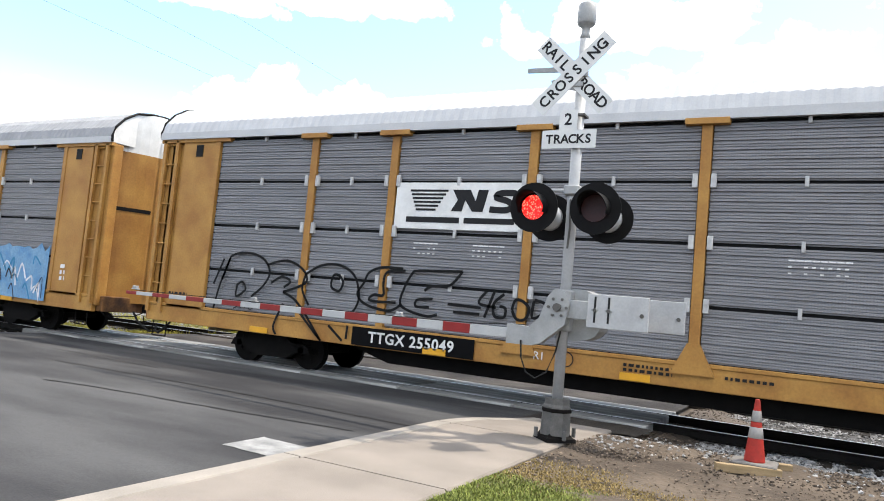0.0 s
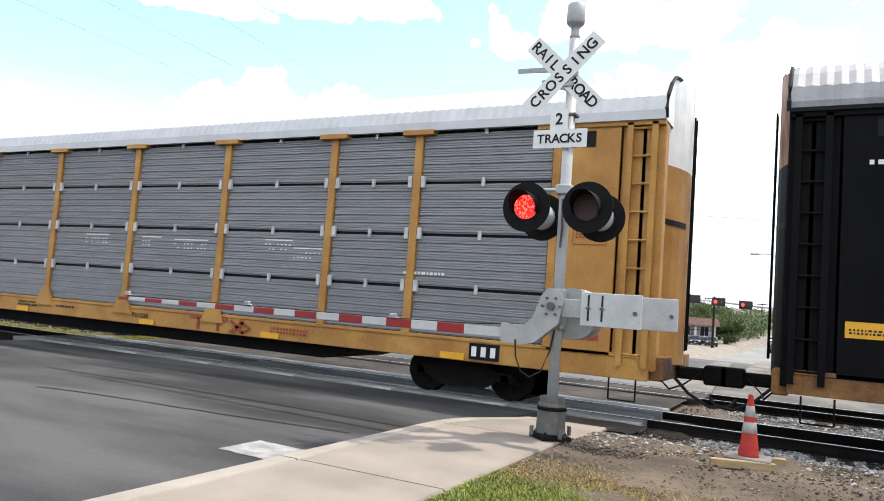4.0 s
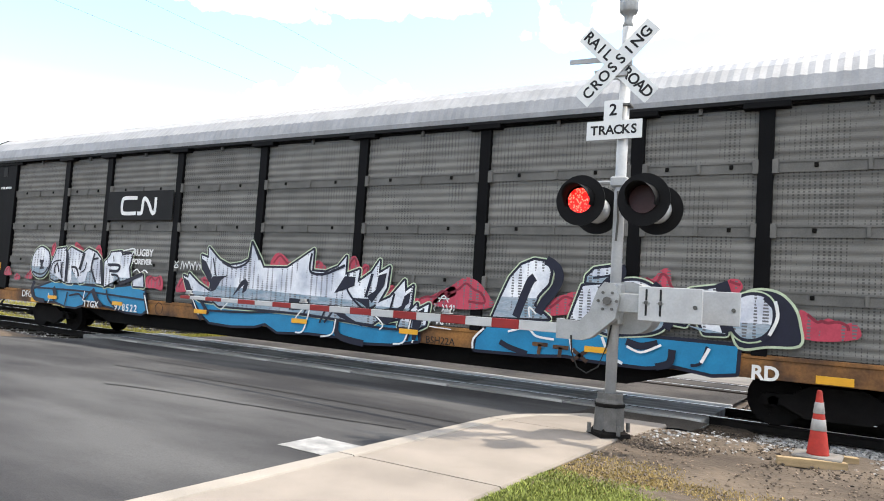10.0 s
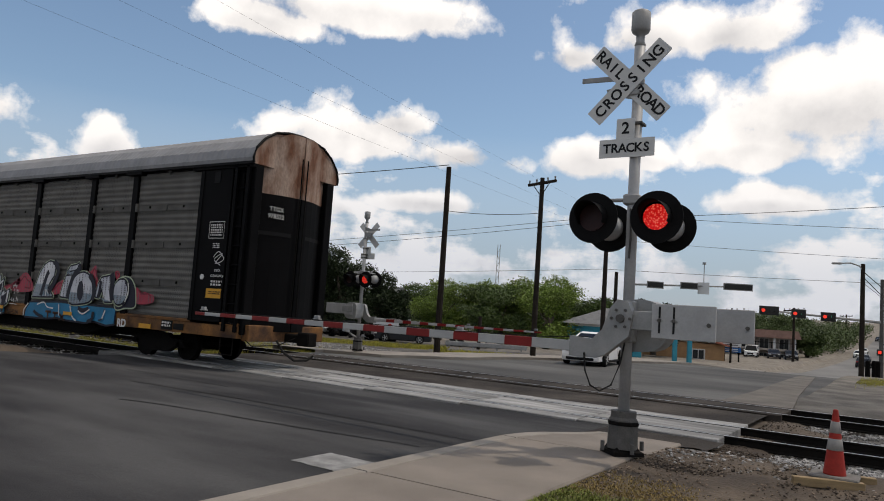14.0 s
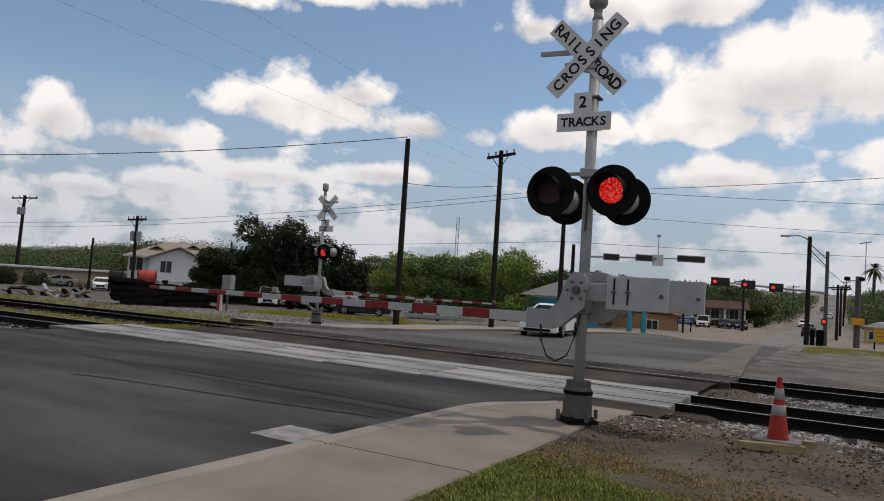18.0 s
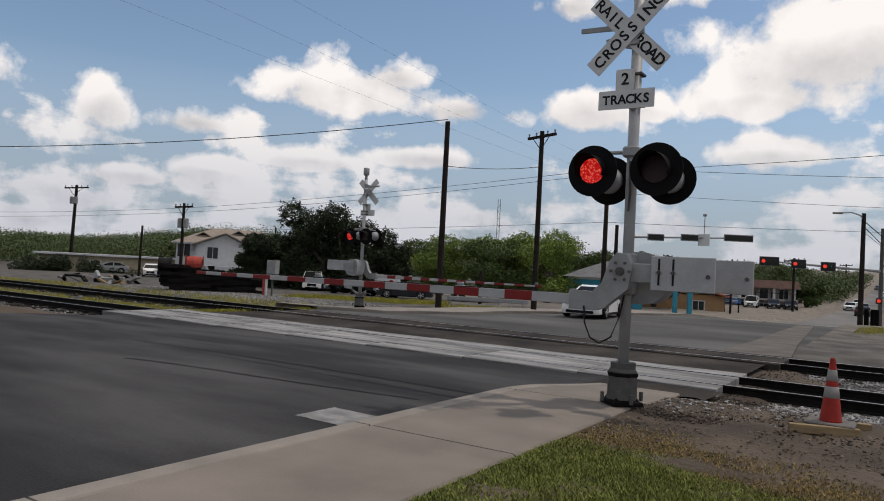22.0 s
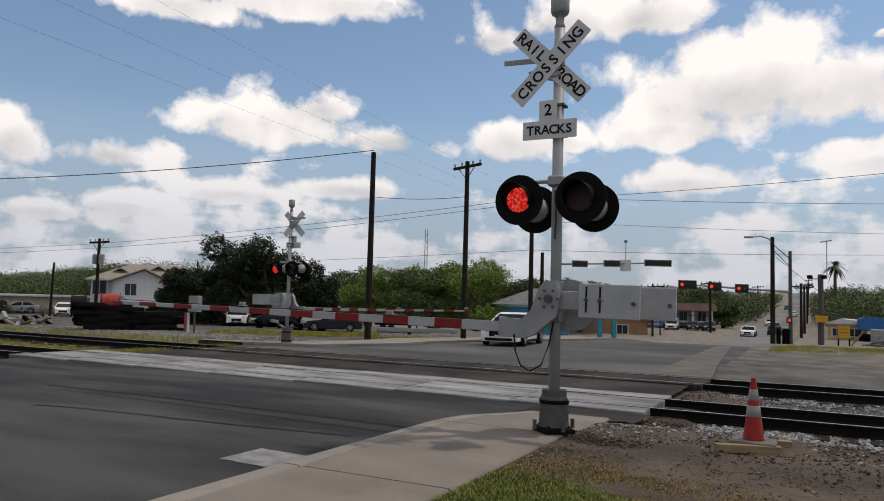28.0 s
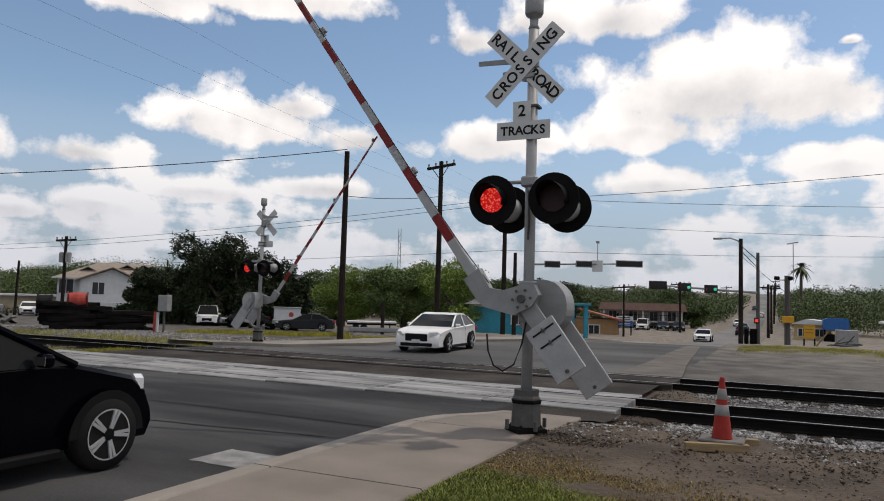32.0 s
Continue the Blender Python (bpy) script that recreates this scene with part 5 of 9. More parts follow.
def curve_through(pts, steps=5):
    out = []
    n = len(pts)
    for i in range(n - 1):
        p0, p1, p2, p3 = (Vector(pts[min(max(i + k, 0), n - 1)]) for k in (-1, 0, 1, 2))
        for s in range(steps):
            t = s / steps
            out.append(tuple(0.5 * ((2 * p1) + (p2 - p0) * t + (2 * p0 - 5 * p1 + 4 * p2 - p3) * t * t + (3 * p1 - p0 - 3 * p2 + p3) * t ** 3)))
    return out + [tuple(pts[-1])]


def outline(car, pts, w, y, material, name, label):
    """A line round a closed shape, piece by piece with round joints."""
    bm = bmesh.new()
    n = len(pts)
    for i in range(n):
        a_, b_ = Vector(pts[i]), Vector(pts[(i + 1) % n])
        d = b_ - a_
        if d.length < 1e-4:
            continue
        nrm = Vector((-d.y, d.x)).normalized() * w / 2
        yy = y - 0.0003 * (i % 3)
        bm.faces.new([bm.verts.new((p.x, yy, p.y)) for p in (a_ + nrm, a_ - nrm, b_ - nrm, b_ + nrm)])
        bm.faces.new([bm.verts.new((a_.x + w / 2 * math.cos(k * 0.785), yy - 0.0012, a_.y + w / 2 * math.sin(k * 0.785))) for k in range(8)])
    bmesh.ops.recalc_face_normals(bm, faces=bm.faces[:])
    return tagged(part(name, bm, material, car, label), kind="stuff")


yellow_car, yellow_sets = autorack("auto_rack_car", "yellow", "ochre auto-rack railcar with grey screens and a black outline graffito", pose(0, YC1, RAIL_Z))
black_car, black_sets = autorack("auto_rack_car", "black", "black and grey auto-rack railcar covered in blue and silver graffiti", pose(0, YC1, RAIL_Z))
first_car, first_sets = autorack("auto_rack_car", "yellow", "ochre auto-rack railcar with grey roof and blue graffiti", pose(0, YC1, RAIL_Z), 0.12)



# ---------------------------------------------------------------- traffic cone on its boards
DUSTY = mat("dusty_rubber", (0.16, 0.15, 0.14), 0.9, vary=0.3, scale=9, fine=50, bump=0.1)
cone = thing("traffic_cone", "dirty orange traffic cone with two white bands on boards", "traffic cone", m=pose(-0.64, 8.95, -0.01))
part("cone_body", lathe([(0.115, 0.08), (0.11, 0.10), (0.026, 0.755), (0.024, 0.765), (0.005, 0.77)], 24), CONE, cone, "", True)
for z0, z1 in ((0.34, 0.46), (0.52, 0.64)):
    r0, r1 = 0.11 - 0.084 * (z0 - 0.10) / 0.655 + 0.003, 0.11 - 0.084 * (z1 - 0.10) / 0.655 + 0.003
    part("reflective_band", lathe([(r0 - 0.002, z0), (r0, z0 + 0.002), (r1, z1 - 0.002), (r1 - 0.002, z1)], 24), CONEBAND, cone, "scuffed white reflective band", True)
part("cone_base", boxes((-0.24, 0.24, -0.22, 0.22, 0.055, 0.085), bevel=0.02), DUSTY, cone, "square dusty grey base plate")
for px, py, tilt, l in ((-0.68, 8.69, 19, 0.34), (-0.52, 9.17, 14, 0.26)):
    plank = tagged(mesh_object("plank", boxes((-l, l, -0.045, 0.045, 0, 0.09), bevel=0.004), LUMBER), "pale sawn timber board lying under the cone", "plank", "boards under the cone")
    plank.matrix_basis = pose(px, py, ground_z(px, py) - 0.005, 0, 0, tilt)


# ---------------------------------------------------------------- trees
TOWN_Z = -0.3
before_town = set(scene.objects)
BARK = mat("bark", (0.10, 0.08, 0.06), 0.95, vary=0.4, scale=6, fine=30, bump=0.5)
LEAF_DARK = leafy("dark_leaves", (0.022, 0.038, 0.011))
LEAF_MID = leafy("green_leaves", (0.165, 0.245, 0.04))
LEAF_OLIVE = leafy("olive_leaves", (0.075, 0.12, 0.028))
LEAF_FAR = leafy("far_leaves", (0.082, 0.122, 0.036))
PALM = leafy("palm_fronds", (0.06, 0.085, 0.035))


def leaf_quads(centres, sizes, rs, flat=0.7, slim=0.6):
    """One small leaf, turned at random, at each centre."""
    n = len(centres)
    a_ = rs.normal(size=(n, 3)) * (1, 1, flat)
    a_ /= np.linalg.norm(a_, axis=1)[:, None]
    b_ = np.cross(a_, rs.normal(size=(n, 3)))
    b_ /= np.linalg.norm(b_, axis=1)[:, None]
    a_, b_ = a_ * sizes[:, None], b_ * sizes[:, None] * slim
    corners = np.stack((centres + a_, centres + b_, centres - a_ * 0.9, centres - b_), axis=1).reshape(-1, 3)
    me = bpy.data.meshes.new("crown")
    me.vertices.add(4 * n), me.loops.add(4 * n), me.polygons.add(n)
    me.vertices.foreach_set("co", corners.ravel()), me.loops.foreach_set("vertex_index", np.arange(4 * n)), me.polygons.foreach_set("loop_start", np.arange(0, 4 * n, 4))
    me.update(calc_edges=True)
    return me


def leaf_cloud(lobes, count, size, seed):
    """Small leaves on the skins of overlapping uneven lobes: centre and radii."""
    rs = np.random.RandomState(seed)
    lobe = np.array(lobes)
    weight = lobe[:, 3] * lobe[:, 4] * lobe[:, 5]
    pick = lobe[rs.choice(len(lobe), count, p=weight / weight.sum())]
    d = rs.normal(size=(count, 3))
    d /= np.linalg.norm(d, axis=1)[:, None]
    # twigs: leaves gather round knots on the skin
    bump = 0.80 + 0.16 * np.sin(5 * d[:, 0] + 3 * pick[:, 0] + seed) * np.sin(5 * d[:, 1] + 2 * pick[:, 1]) + 0.12 * np.sin(11 * d[:, 2] + 7 * d[:, 0] + pick[:, 2]) + 0.08 * np.sin(23 * d[:, 1] + 17 * d[:, 2] + seed)
    r = bump * rs.uniform(0.62, 1.06, count)
    return leaf_quads(pick[:, :3] + d * pick[:, 3:] * r[:, None], size * rs.uniform(0.5, 1.3, count), rs)


def tree(x, y, h, w, material, label, seed, count=5200, size=0.2, trunk=0.35, low=0.25):
    rnd = random.Random(seed)
    z = TOWN_Z
    t = thing("tree", label, "tree", m=pose(x, y, z))
    bm = bmesh.new()
    add_tube(bm, (0, 0, -0.3), (0.1, 0, h * 0.42), trunk, trunk * 0.6, 8)
    lobes = []
    for i in range(9):
        a_ = rnd.uniform(0, 6.28)
        r = w * rnd.uniform(0.12, 0.36)
        zc = h * rnd.uniform(low + 0.12, 0.80)
        lobes.append((r * math.cos(a_), r * math.sin(a_), zc, w * rnd.uniform(0.2, 0.32), w * rnd.uniform(0.2, 0.32), h * rnd.uniform(0.13, 0.22)))
        add_tube(bm, (0.1, 0, h * 0.33), lobes[-1][:3], trunk * 0.35, trunk * 0.1, 6)
    part("trunk", bm, BARK, t, "dark rough trunk with limbs")
    me = leaf_cloud(lobes, count, size, seed)
    me.materials.append(material)
    share("crown", me, t)
    return t


DT = "large dark green broadleaf tree with a ragged crown"
GT = "sunlit green mesquite-like tree in the scrub row"
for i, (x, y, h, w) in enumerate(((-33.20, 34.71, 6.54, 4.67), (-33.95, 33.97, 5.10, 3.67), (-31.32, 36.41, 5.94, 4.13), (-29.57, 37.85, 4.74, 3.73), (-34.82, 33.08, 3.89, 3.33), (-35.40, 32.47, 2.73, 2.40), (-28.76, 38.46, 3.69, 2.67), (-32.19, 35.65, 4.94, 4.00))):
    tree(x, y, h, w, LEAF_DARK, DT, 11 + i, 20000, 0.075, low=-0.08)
for i, (x, y, h, w) in enumerate(((-32.5, 50, 4.4, 6), (-29.5, 46, 4.9, 6.5), (-27.5, 52, 5.3, 6), (-25.0, 47, 5.0, 6), (-23.2, 51, 5.8, 6.5), (-21.2, 47, 4.6, 5), (-20.6, 55, 5.0, 6))):
    tree(x, y, h, w, LEAF_MID if i % 3 else LEAF_OLIVE, GT, 31 + i, 22000, 0.075, 0.18, low=-0.05)
for i, (x, y, h, w) in enumerate(((-17.0, 58, 4.0, 5), (-14.0, 98, 5.0, 7), (-11.6, 104, 5.0, 6), (-9.6, 92, 3.4, 3.6), (-12.5, 120, 5.5, 8), (-18, 112, 6, 10), (-22, 90, 5, 9), (-28, 100, 5.2, 10))):
    tree(x, y, h, w, LEAF_FAR if i else LEAF_DARK, "green street tree beyond the crossing", 51 + i, 14000, 0.10, 0.25, low=0.0)


def woods(name, count, place, size, material, label):
    """Leaves on the crowns that place() gives: centre, radii and leaf scale of each."""
    rs = np.random.RandomState(count)
    crowns = np.array(place(rs))
    weight = crowns[:, 3] * crowns[:, 5]
    pick = crowns[rs.choice(len(crowns), count, p=weight / weight.sum())]
    d = rs.normal(size=(count, 3))
    d /= np.linalg.norm(d, axis=1)[:, None]
    bump = 0.84 + 0.16 * np.sin(5 * d[:, 0] + pick[:, 0]) * np.sin(5 * d[:, 2] + pick[:, 1]) + 0.10 * np.sin(13 * d[:, 1] + 9 * d[:, 2] + pick[:, 0])
    r = np.minimum(bump * rs.uniform(0.7, 1.05, count), 0.99)
    me = leaf_quads(pick[:, :3] + d * pick[:, 3:6] * r[:, None], size * pick[:, 6] * rs.uniform(0.5, 1.3, count), rs, 0.6, 0.7)
    me.name = name
    me.materials.append(material)
    return tagged(new(name, me), label, "trees", kind="stuff")


def skyline(a_):
    """Slope of the treetops seen from the crossing, by bearing: a knoll behind the house, lower to its left."""
    return 0.021 + 0.018 * math.exp(-((a_ + 51) / 4.5) ** 2) + 0.008 * ease(a_, -50, -42) + 0.005 * ease(a_, -4, 3)


def crown_at(rs, x, y):
    d = math.hypot(x, y)
    g = ground_z(x, y)
    top = max(2.5, 1.5 + skyline(math.degrees(math.atan2(x, y))) * d - g) * rs.uniform(0.62, 1.08)
    w = rs.uniform(2.6, 4.6)
    return x, y, g + top * 0.5, w, w, top * 0.52, 0.8 + d / 260


def far_wood(rs):
    """Crowns round the town, away from the street and the motel."""
    out = []
    while len(out) < 900:
        a_ = rs.uniform(-70, 2)
        d = rs.choice((rs.uniform(126, 152), rs.uniform(165, 192), rs.uniform(232, 252)))
        x, y = d * math.sin(radians(a_)), d * math.cos(radians(a_))
        if -18 + 6 * ease(y, 130, 160) < x < 1 + 0.012 * y or (y < 105 and x > -75) or (-17 < a_ < -3 and d < 160):
            continue
        out.append(crown_at(rs, x, y))
    # street trees up the hill
    for _ in range(90):
        y = rs.uniform(150, 330)
        x = rs.uniform(-17, -11.4) if rs.rand() < 0.6 else rs.uniform(-0.8, 3.5)
        g, top, w = ground_z(x, y), rs.uniform(2.4, 5.0), rs.uniform(1.2, 2.2)
        out.append((x, y, g + top * 0.5, w, w, top * 0.52, 0.8 + y / 300))
    return out


woods("far_trees", 500000, far_wood, 0.115, LEAF_FAR, "dark green treetops of the town behind the crossing")


def right_wood(rs):
    out = []
    for _ in range(330):
        a_, d = rs.uniform(-0.6, 22), rs.choice((rs.uniform(125, 140), rs.uniform(170, 190), rs.uniform(240, 255)))
        out.append(crown_at(rs, d * math.sin(radians(a_)) + 3.5, d * math.cos(radians(a_))))
    return out


woods("hillside_trees", 240000, right_wood, 0.11, LEAF_FAR, "dark green trees on the slope beside the street")


def knoll_wood(rs):
    """A wooded knoll behind the white house."""
    out = []
    for _ in range(160):
        a_, d = rs.uniform(-60, -44), rs.uniform(116, 138)
        x, y = d * math.sin(radians(a_)), d * math.cos(radians(a_))
        top = 1.5 + d * (0.014 + 0.034 * ease(a_, -58, -49)) * rs.uniform(0.5, 1.08)
        g = ground_z(x, y)
        out.append((x, y, (g + top) / 2, rs.uniform(1.9, 3.8), rs.uniform(1.9, 3.8), (top - g) / 2, 1.2))
    return out


woods("knoll_trees", 110000, knoll_wood, 0.11, LEAF_FAR, "scrubby green trees on the knoll behind the white house")


def creeper(rs):
    """Rank creeper and bushes at the cream building."""
    out = []
    for _ in range(34):
        u = rs.uniform(-9.5, 2.5)
        x, y = -84.0 + u * 0.588 + 1.2 * rs.uniform(0.5, 2.2), 55.0 + u * 0.809 - 1.4 * rs.uniform(0.5, 2.0)
        top = rs.uniform(0.9, 2.3) if u < -2 else rs.uniform(0.5, 1.2)
        out.append((x, y, -1.4 + top * 0.5, rs.uniform(0.7, 1.5), rs.uniform(0.7, 1.5), top * 0.6, 1.0))
    return out


woods("creepers", 16000, creeper, 0.10, LEAF_DARK, "dark creeper and bushes against the cream building")


def weed_strip(r):
    if r.random() < 0.45:
        x, y = -19.0 - 27 * r.random() ** 1.5, r.choice((r.gauss(15.9, 0.5), r.gauss(16.6, 0.6), r.gauss(20.9, 0.7)))
    elif r.random() < 0.5:
        x = r.uniform(-1.8, 9)
        y = 37.6 + 0.9 * math.sin(x * 0.9) + r.gauss(0, 1.5)
        return x, y, ground_z(x, y) - 0.01, r.uniform(0.15, 0.7) * (1 + noise.noise((x * 0.8, y * 0.5, 4)))
    else:
        x = r.uniform(-26, -14)
        y = 27 + (x + 26) * 0.55 + r.gauss(0, 0.7)
    if noise.noise((x * 0.5, y * 0.5, 1)) < -0.12:
        x += 0.7
    return x, y, ground_z(x, y) - 0.01, r.uniform(0.6, 1.6)


blades("weeds", 85000, weed_strip, 0.12, DRYGRASS, "dry yellow-green weeds along the tracks and lots").data.materials[0] = island_tone(mat("weed_blade", (0.34, 0.315, 0.050), 0.8, vary=0.3, scale=1.0, fine=20, bump=0), 0.45)


def palm(x, y, h, label):
    t = thing("palm_tree", label, "palm tree", m=pose(x, y, TOWN_Z))
    part("trunk", tubes(((0, 0, -0.3), (0.1, 0.1, h), 0.25, 0.17), n=8), BARK, t)
    rnd = random.Random(int(x * 10))
    for i in range(46):
        a_, e_ = rnd.uniform(0, 6.28), rnd.uniform(-70, 80)
        bm = bmesh.new()
        d = Vector((math.cos(a_), math.sin(a_), 0))
        sidev = Vector((-d.y, d.x, 0))
        prev = None
        for k in range(6):
            s = k / 5
            p = Vector((0.1, 0.1, h)) + d * (1.5 * s * math.cos(radians(e_)) + 0.4 * s) + Vector((0, 0, 1.5 * s * math.sin(radians(e_)) - 0.9 * s * s))
            w = 0.16 * math.sin(math.pi * min(s + 0.12, 1)) + 0.02
            cur = (bm.verts.new(p + sidev * w), bm.verts.new(p - sidev * w))
            if prev:
                bm.faces.new((prev[0], prev[1], cur[1], cur[0]))
            prev = cur
        part("frond", bm, PALM, t)
    return t


palm(2.4, 108, 8.0, "tall fan palm above the roofs")
for x, y, h in ((6.0, 190, 7.2), (14.0, 195, 7.0)):
    palm(x, y, h, "small far palm on the skyline")

# ---------------------------------------------------------------- buildings
STUCCO_W = mat("white_siding", (0.55, 0.56, 0.57), 0.8, vary=0.12, scale=2, fine=30, bump=0.1)
SHINGLE = mat("brown_shingle", (0.30, 0.25, 0.205), 0.9, vary=0.25, scale=3, fine=30, bump=0.4)
GREYSHINGLE = mat("grey_shingle", (0.17, 0.175, 0.18), 0.9, vary=0.3, scale=3, fine=30, bump=0.4)
GLASS = mat("window_glass", (0.03, 0.035, 0.04), 0.1, vary=0.2, scale=3, fine=20, bump=0)
TEAL = mat("turquoise_paint", (0.025, 0.24, 0.33), 0.7, vary=0.2, scale=2, fine=30, bump=0.1)
TAN = mat("tan_stucco", (0.42, 0.25, 0.13), 0.85, vary=0.2, scale=2, fine=30, bump=0.2)
MOTEL = mat("pale_brick", (0.40, 0.36, 0.33), 0.85, vary=0.25, scale=3, fine=30, bump=0.3)
REDTILE = mat("red_roof", (0.38, 0.13, 0.085), 0.85, vary=0.25, scale=3, fine=30, bump=0.3)
REDBROWN = mat("red_brown_roof", (0.27, 0.165, 0.135), 0.85, vary=0.2, scale=3, fine=30, bump=0.2)
OCHRE = mat("ochre_stucco", (0.56, 0.40, 0.18), 0.85, vary=0.2, scale=2, fine=30, bump=0.2)
TARP = mat("blue_tarpaulin", (0.025, 0.12, 0.34), 0.6, vary=0.2, scale=3, fine=30, bump=0.2)


def gable_roof(w, d, z, rise, over=0.4, thick=0.12):
    bm = bmesh.new()
    for s in (-1, 1):
        out = [(s * (w / 2 + over), z - rise * over / (w / 2)), (0, z + rise), (0, z + rise + thick), (s * (w / 2 + over), z - rise * over / (w / 2) + thick)]
        add_prism(bm, out if s < 0 else out[::-1], -d / 2 - over, d / 2 + over)
    bmesh.ops.recalc_face_normals(bm, faces=bm.faces[:])
    return bm


def gable_wall(w, d, z, rise):
    return prism([(-w / 2, -1.5), (w / 2, -1.5), (w / 2, z), (0, z + rise), (-w / 2, z)], -d / 2, d / 2)


CREAM = mat("cream_stucco", (0.44, 0.38, 0.27), 0.85, vary=0.25, scale=1.5, fine=30, bump=0.2)
SET_FREE = SET_BACK.inverted()  # for what is given at its true place


def boxes_sloped(line_, y0, y1, thick):
    """A roof of even thickness along a bent line in x and z."""
    return prism([(x, z) for x, z in line_] + [(x, z + thick) for x, z in reversed(line_)], y0, y1)


def window_part(house, x, y, z, w, h, face=-1, frame=None):
    win = part("window", boxes((x - w / 2 - 0.08, x + w / 2 + 0.08, y - 0.05, y + 0.05, z - h / 2 - 0.08, z + h / 2 + 0.08), bevel=0.01), frame or STUCCO_W, house)
    for i in (0, 1):
        part("pane", boxes((x - w / 2 + i * w / 2 + 0.03, x + i * w / 2 - 0.03, y - 0.065, y + 0.04, z - h / 2, z + h / 2)), GLASS, win)
    return win


house = thing("house", "white gabled house with a broad brown hipped roof", "house", m=SET_FREE @ pose(-65.4, 55.9, 0, 0, 0, 49.5))
part("wall", prism([(-3.0, -2.2), (2.7, -2.2), (2.7, 2.9), (0.1, 4.1), (-3.0, 2.9)], 0.0, 6.0), STUCCO_W, house, "white gabled wall")
part("roof", boxes_sloped([(-3.5, 2.75), (0.1, 4.2), (3.2, 2.75)], -0.5, 6.0, 0.14), SHINGLE, house, "brown shingle gable roof")
part("side_wing", boxes((-5.2, -3.0, 1.5, 9.0, -2.2, 3.0), (2.7, 6.2, 3.0, 9.0, -2.2, 3.1), bevel=0.02), STUCCO_W, house, "set-back white wing")
bm = bmesh.new()
vs = [bm.verts.new(p) for p in ((-5.7, 1.0, 3.1), (6.6, 2.4, 3.1), (6.6, 10.5, 3.1), (-5.7, 10.5, 3.1), (-1.4, 6.0, 5.0), (4.2, 6.2, 5.0))]
for f in ((0, 1, 5, 4), (1, 2, 5), (2, 3, 4, 5), (3, 0, 4), (3, 2, 1, 0)):
    bm.faces.new([vs[i] for i in f])
bmesh.ops.recalc_face_normals(bm, faces=bm.faces[:])
part("hip_roof", bm, SHINGLE, house, "broad brown hipped shingle roof")
part("fascia", boxes((-5.75, -2.9, 0.95, 1.05, 2.95, 3.12)), STUCCO_W, house)
for x, y, z in ((-2.4, 3.0, 3.95), (1.6, 4.2, 4.35), (3.4, 4.6, 4.4)):
    dorm = part("dormer", prism([(-0.85, 0), (0.85, 0), (0, 0.5)], 0, 2.2, pose(x, y, z)), SHINGLE, house, "small roof dormer")
    part("dormer_vent", prism([(-0.6, 0.06), (0.6, 0.06), (0, 0.38)], -0.02, 0.02, pose(x, y, z)), G_BLACK, dorm, "dark dormer vent")
window_part(house, -1.2, 0.0, 2.0, 1.2, 1.25)
window_part(house, -4.35, 1.5, 2.15, 1.4, 1.45)
part("awning", prism([(-2.7, 0.05), (2.2, 0.05), (1.7, 0.55), (-2.2, 0.55)], -2.2, 0.0), STUCCO_W, house, "bright white porch awning")
for x in (-2.5, -0.3, 1.9):
    part("porch_post", boxes((x - 0.08, x + 0.08, -2.1, -1.95, -2.2, 0.05)), STUCCO_W, house)

shed = thing("shed", "long low cream building with a flat white roof", "shed", m=SET_FREE @ pose(-84.0, 55.0, -1.4, 0, 0, 54))
part("wall", boxes((-9, 9.5, 0, 4, -0.5, 2.3), bevel=0.02), CREAM, shed)
part("roof", boxes((-9.4, 9.9, -0.6, 4.4, 2.3, 2.55), bevel=0.02), STUCCO_W, shed, "flat white roof")
for x in (-6.0, -2.5, 4.0):
    window_part(shed, x, 0.0, 1.2, 1.1, 0.9)
silo = thing("shed", "narrow tall white metal shed behind the big tree", "shed", m=SET_FREE @ pose(-44.6, 60.7, -1.6, 0, 0, 36))
part("wall", boxes((-0.7, 0.7, 0, 3, 0, 5.4), bevel=0.03), STUCCO_W, silo)
part("roof", boxes((-0.8, 0.8, -0.1, 3.1, 5.4, 5.55), bevel=0.02), GALV, silo)

hut = thing("shop", "turquoise shop with a grey hipped roof and canopy columns", "shop", m=pose(-18.3, 49.9, -0.5, 0, 0, 27))
part("wall", boxes((-2.6, 2.4, -2.2, 2.4, -0.5, 2.0), bevel=0.02), TEAL, hut)
bm = bmesh.new()
vs = [bm.verts.new(p) for p in ((-3.0, -2.6, 2.0), (2.8, -2.6, 2.0), (2.8, 2.8, 2.0), (-3.0, 2.8, 2.0), (0.2, 0, 3.2), (0.8, 0, 3.2))]
for f in ((0, 1, 5, 4), (1, 2, 5), (2, 3, 4, 5), (3, 0, 4), (3, 2, 1, 0)):
    bm.faces.new([vs[i] for i in f])
bmesh.ops.recalc_face_normals(bm, faces=bm.faces[:])
part("roof", bm, GREYSHINGLE, hut, "grey hipped shingle roof")
part("trim", boxes((-2.65, 2.45, -2.25, -2.2, 1.85, 2.0)), STUCCO_W, hut)
window_part(hut, 0.8, -2.2, 1.1, 0.9, 0.8)
canopy = thing("canopy", "flat canopy on turquoise columns before the shop", "canopy", m=pose(-11.5, 45.2, -0.55, 0, 0, 27))
for x in (-0.45, 0.42):
    part("column", boxes((x - 0.13, x + 0.13, -0.13, 0.13, -0.4, 2.3), bevel=0.015), TEAL, canopy, "turquoise square column")
part("canopy_roof", boxes((-0.7, 0.7, -0.2, 2.0, 2.15, 2.3), bevel=0.02), TEAL, canopy)
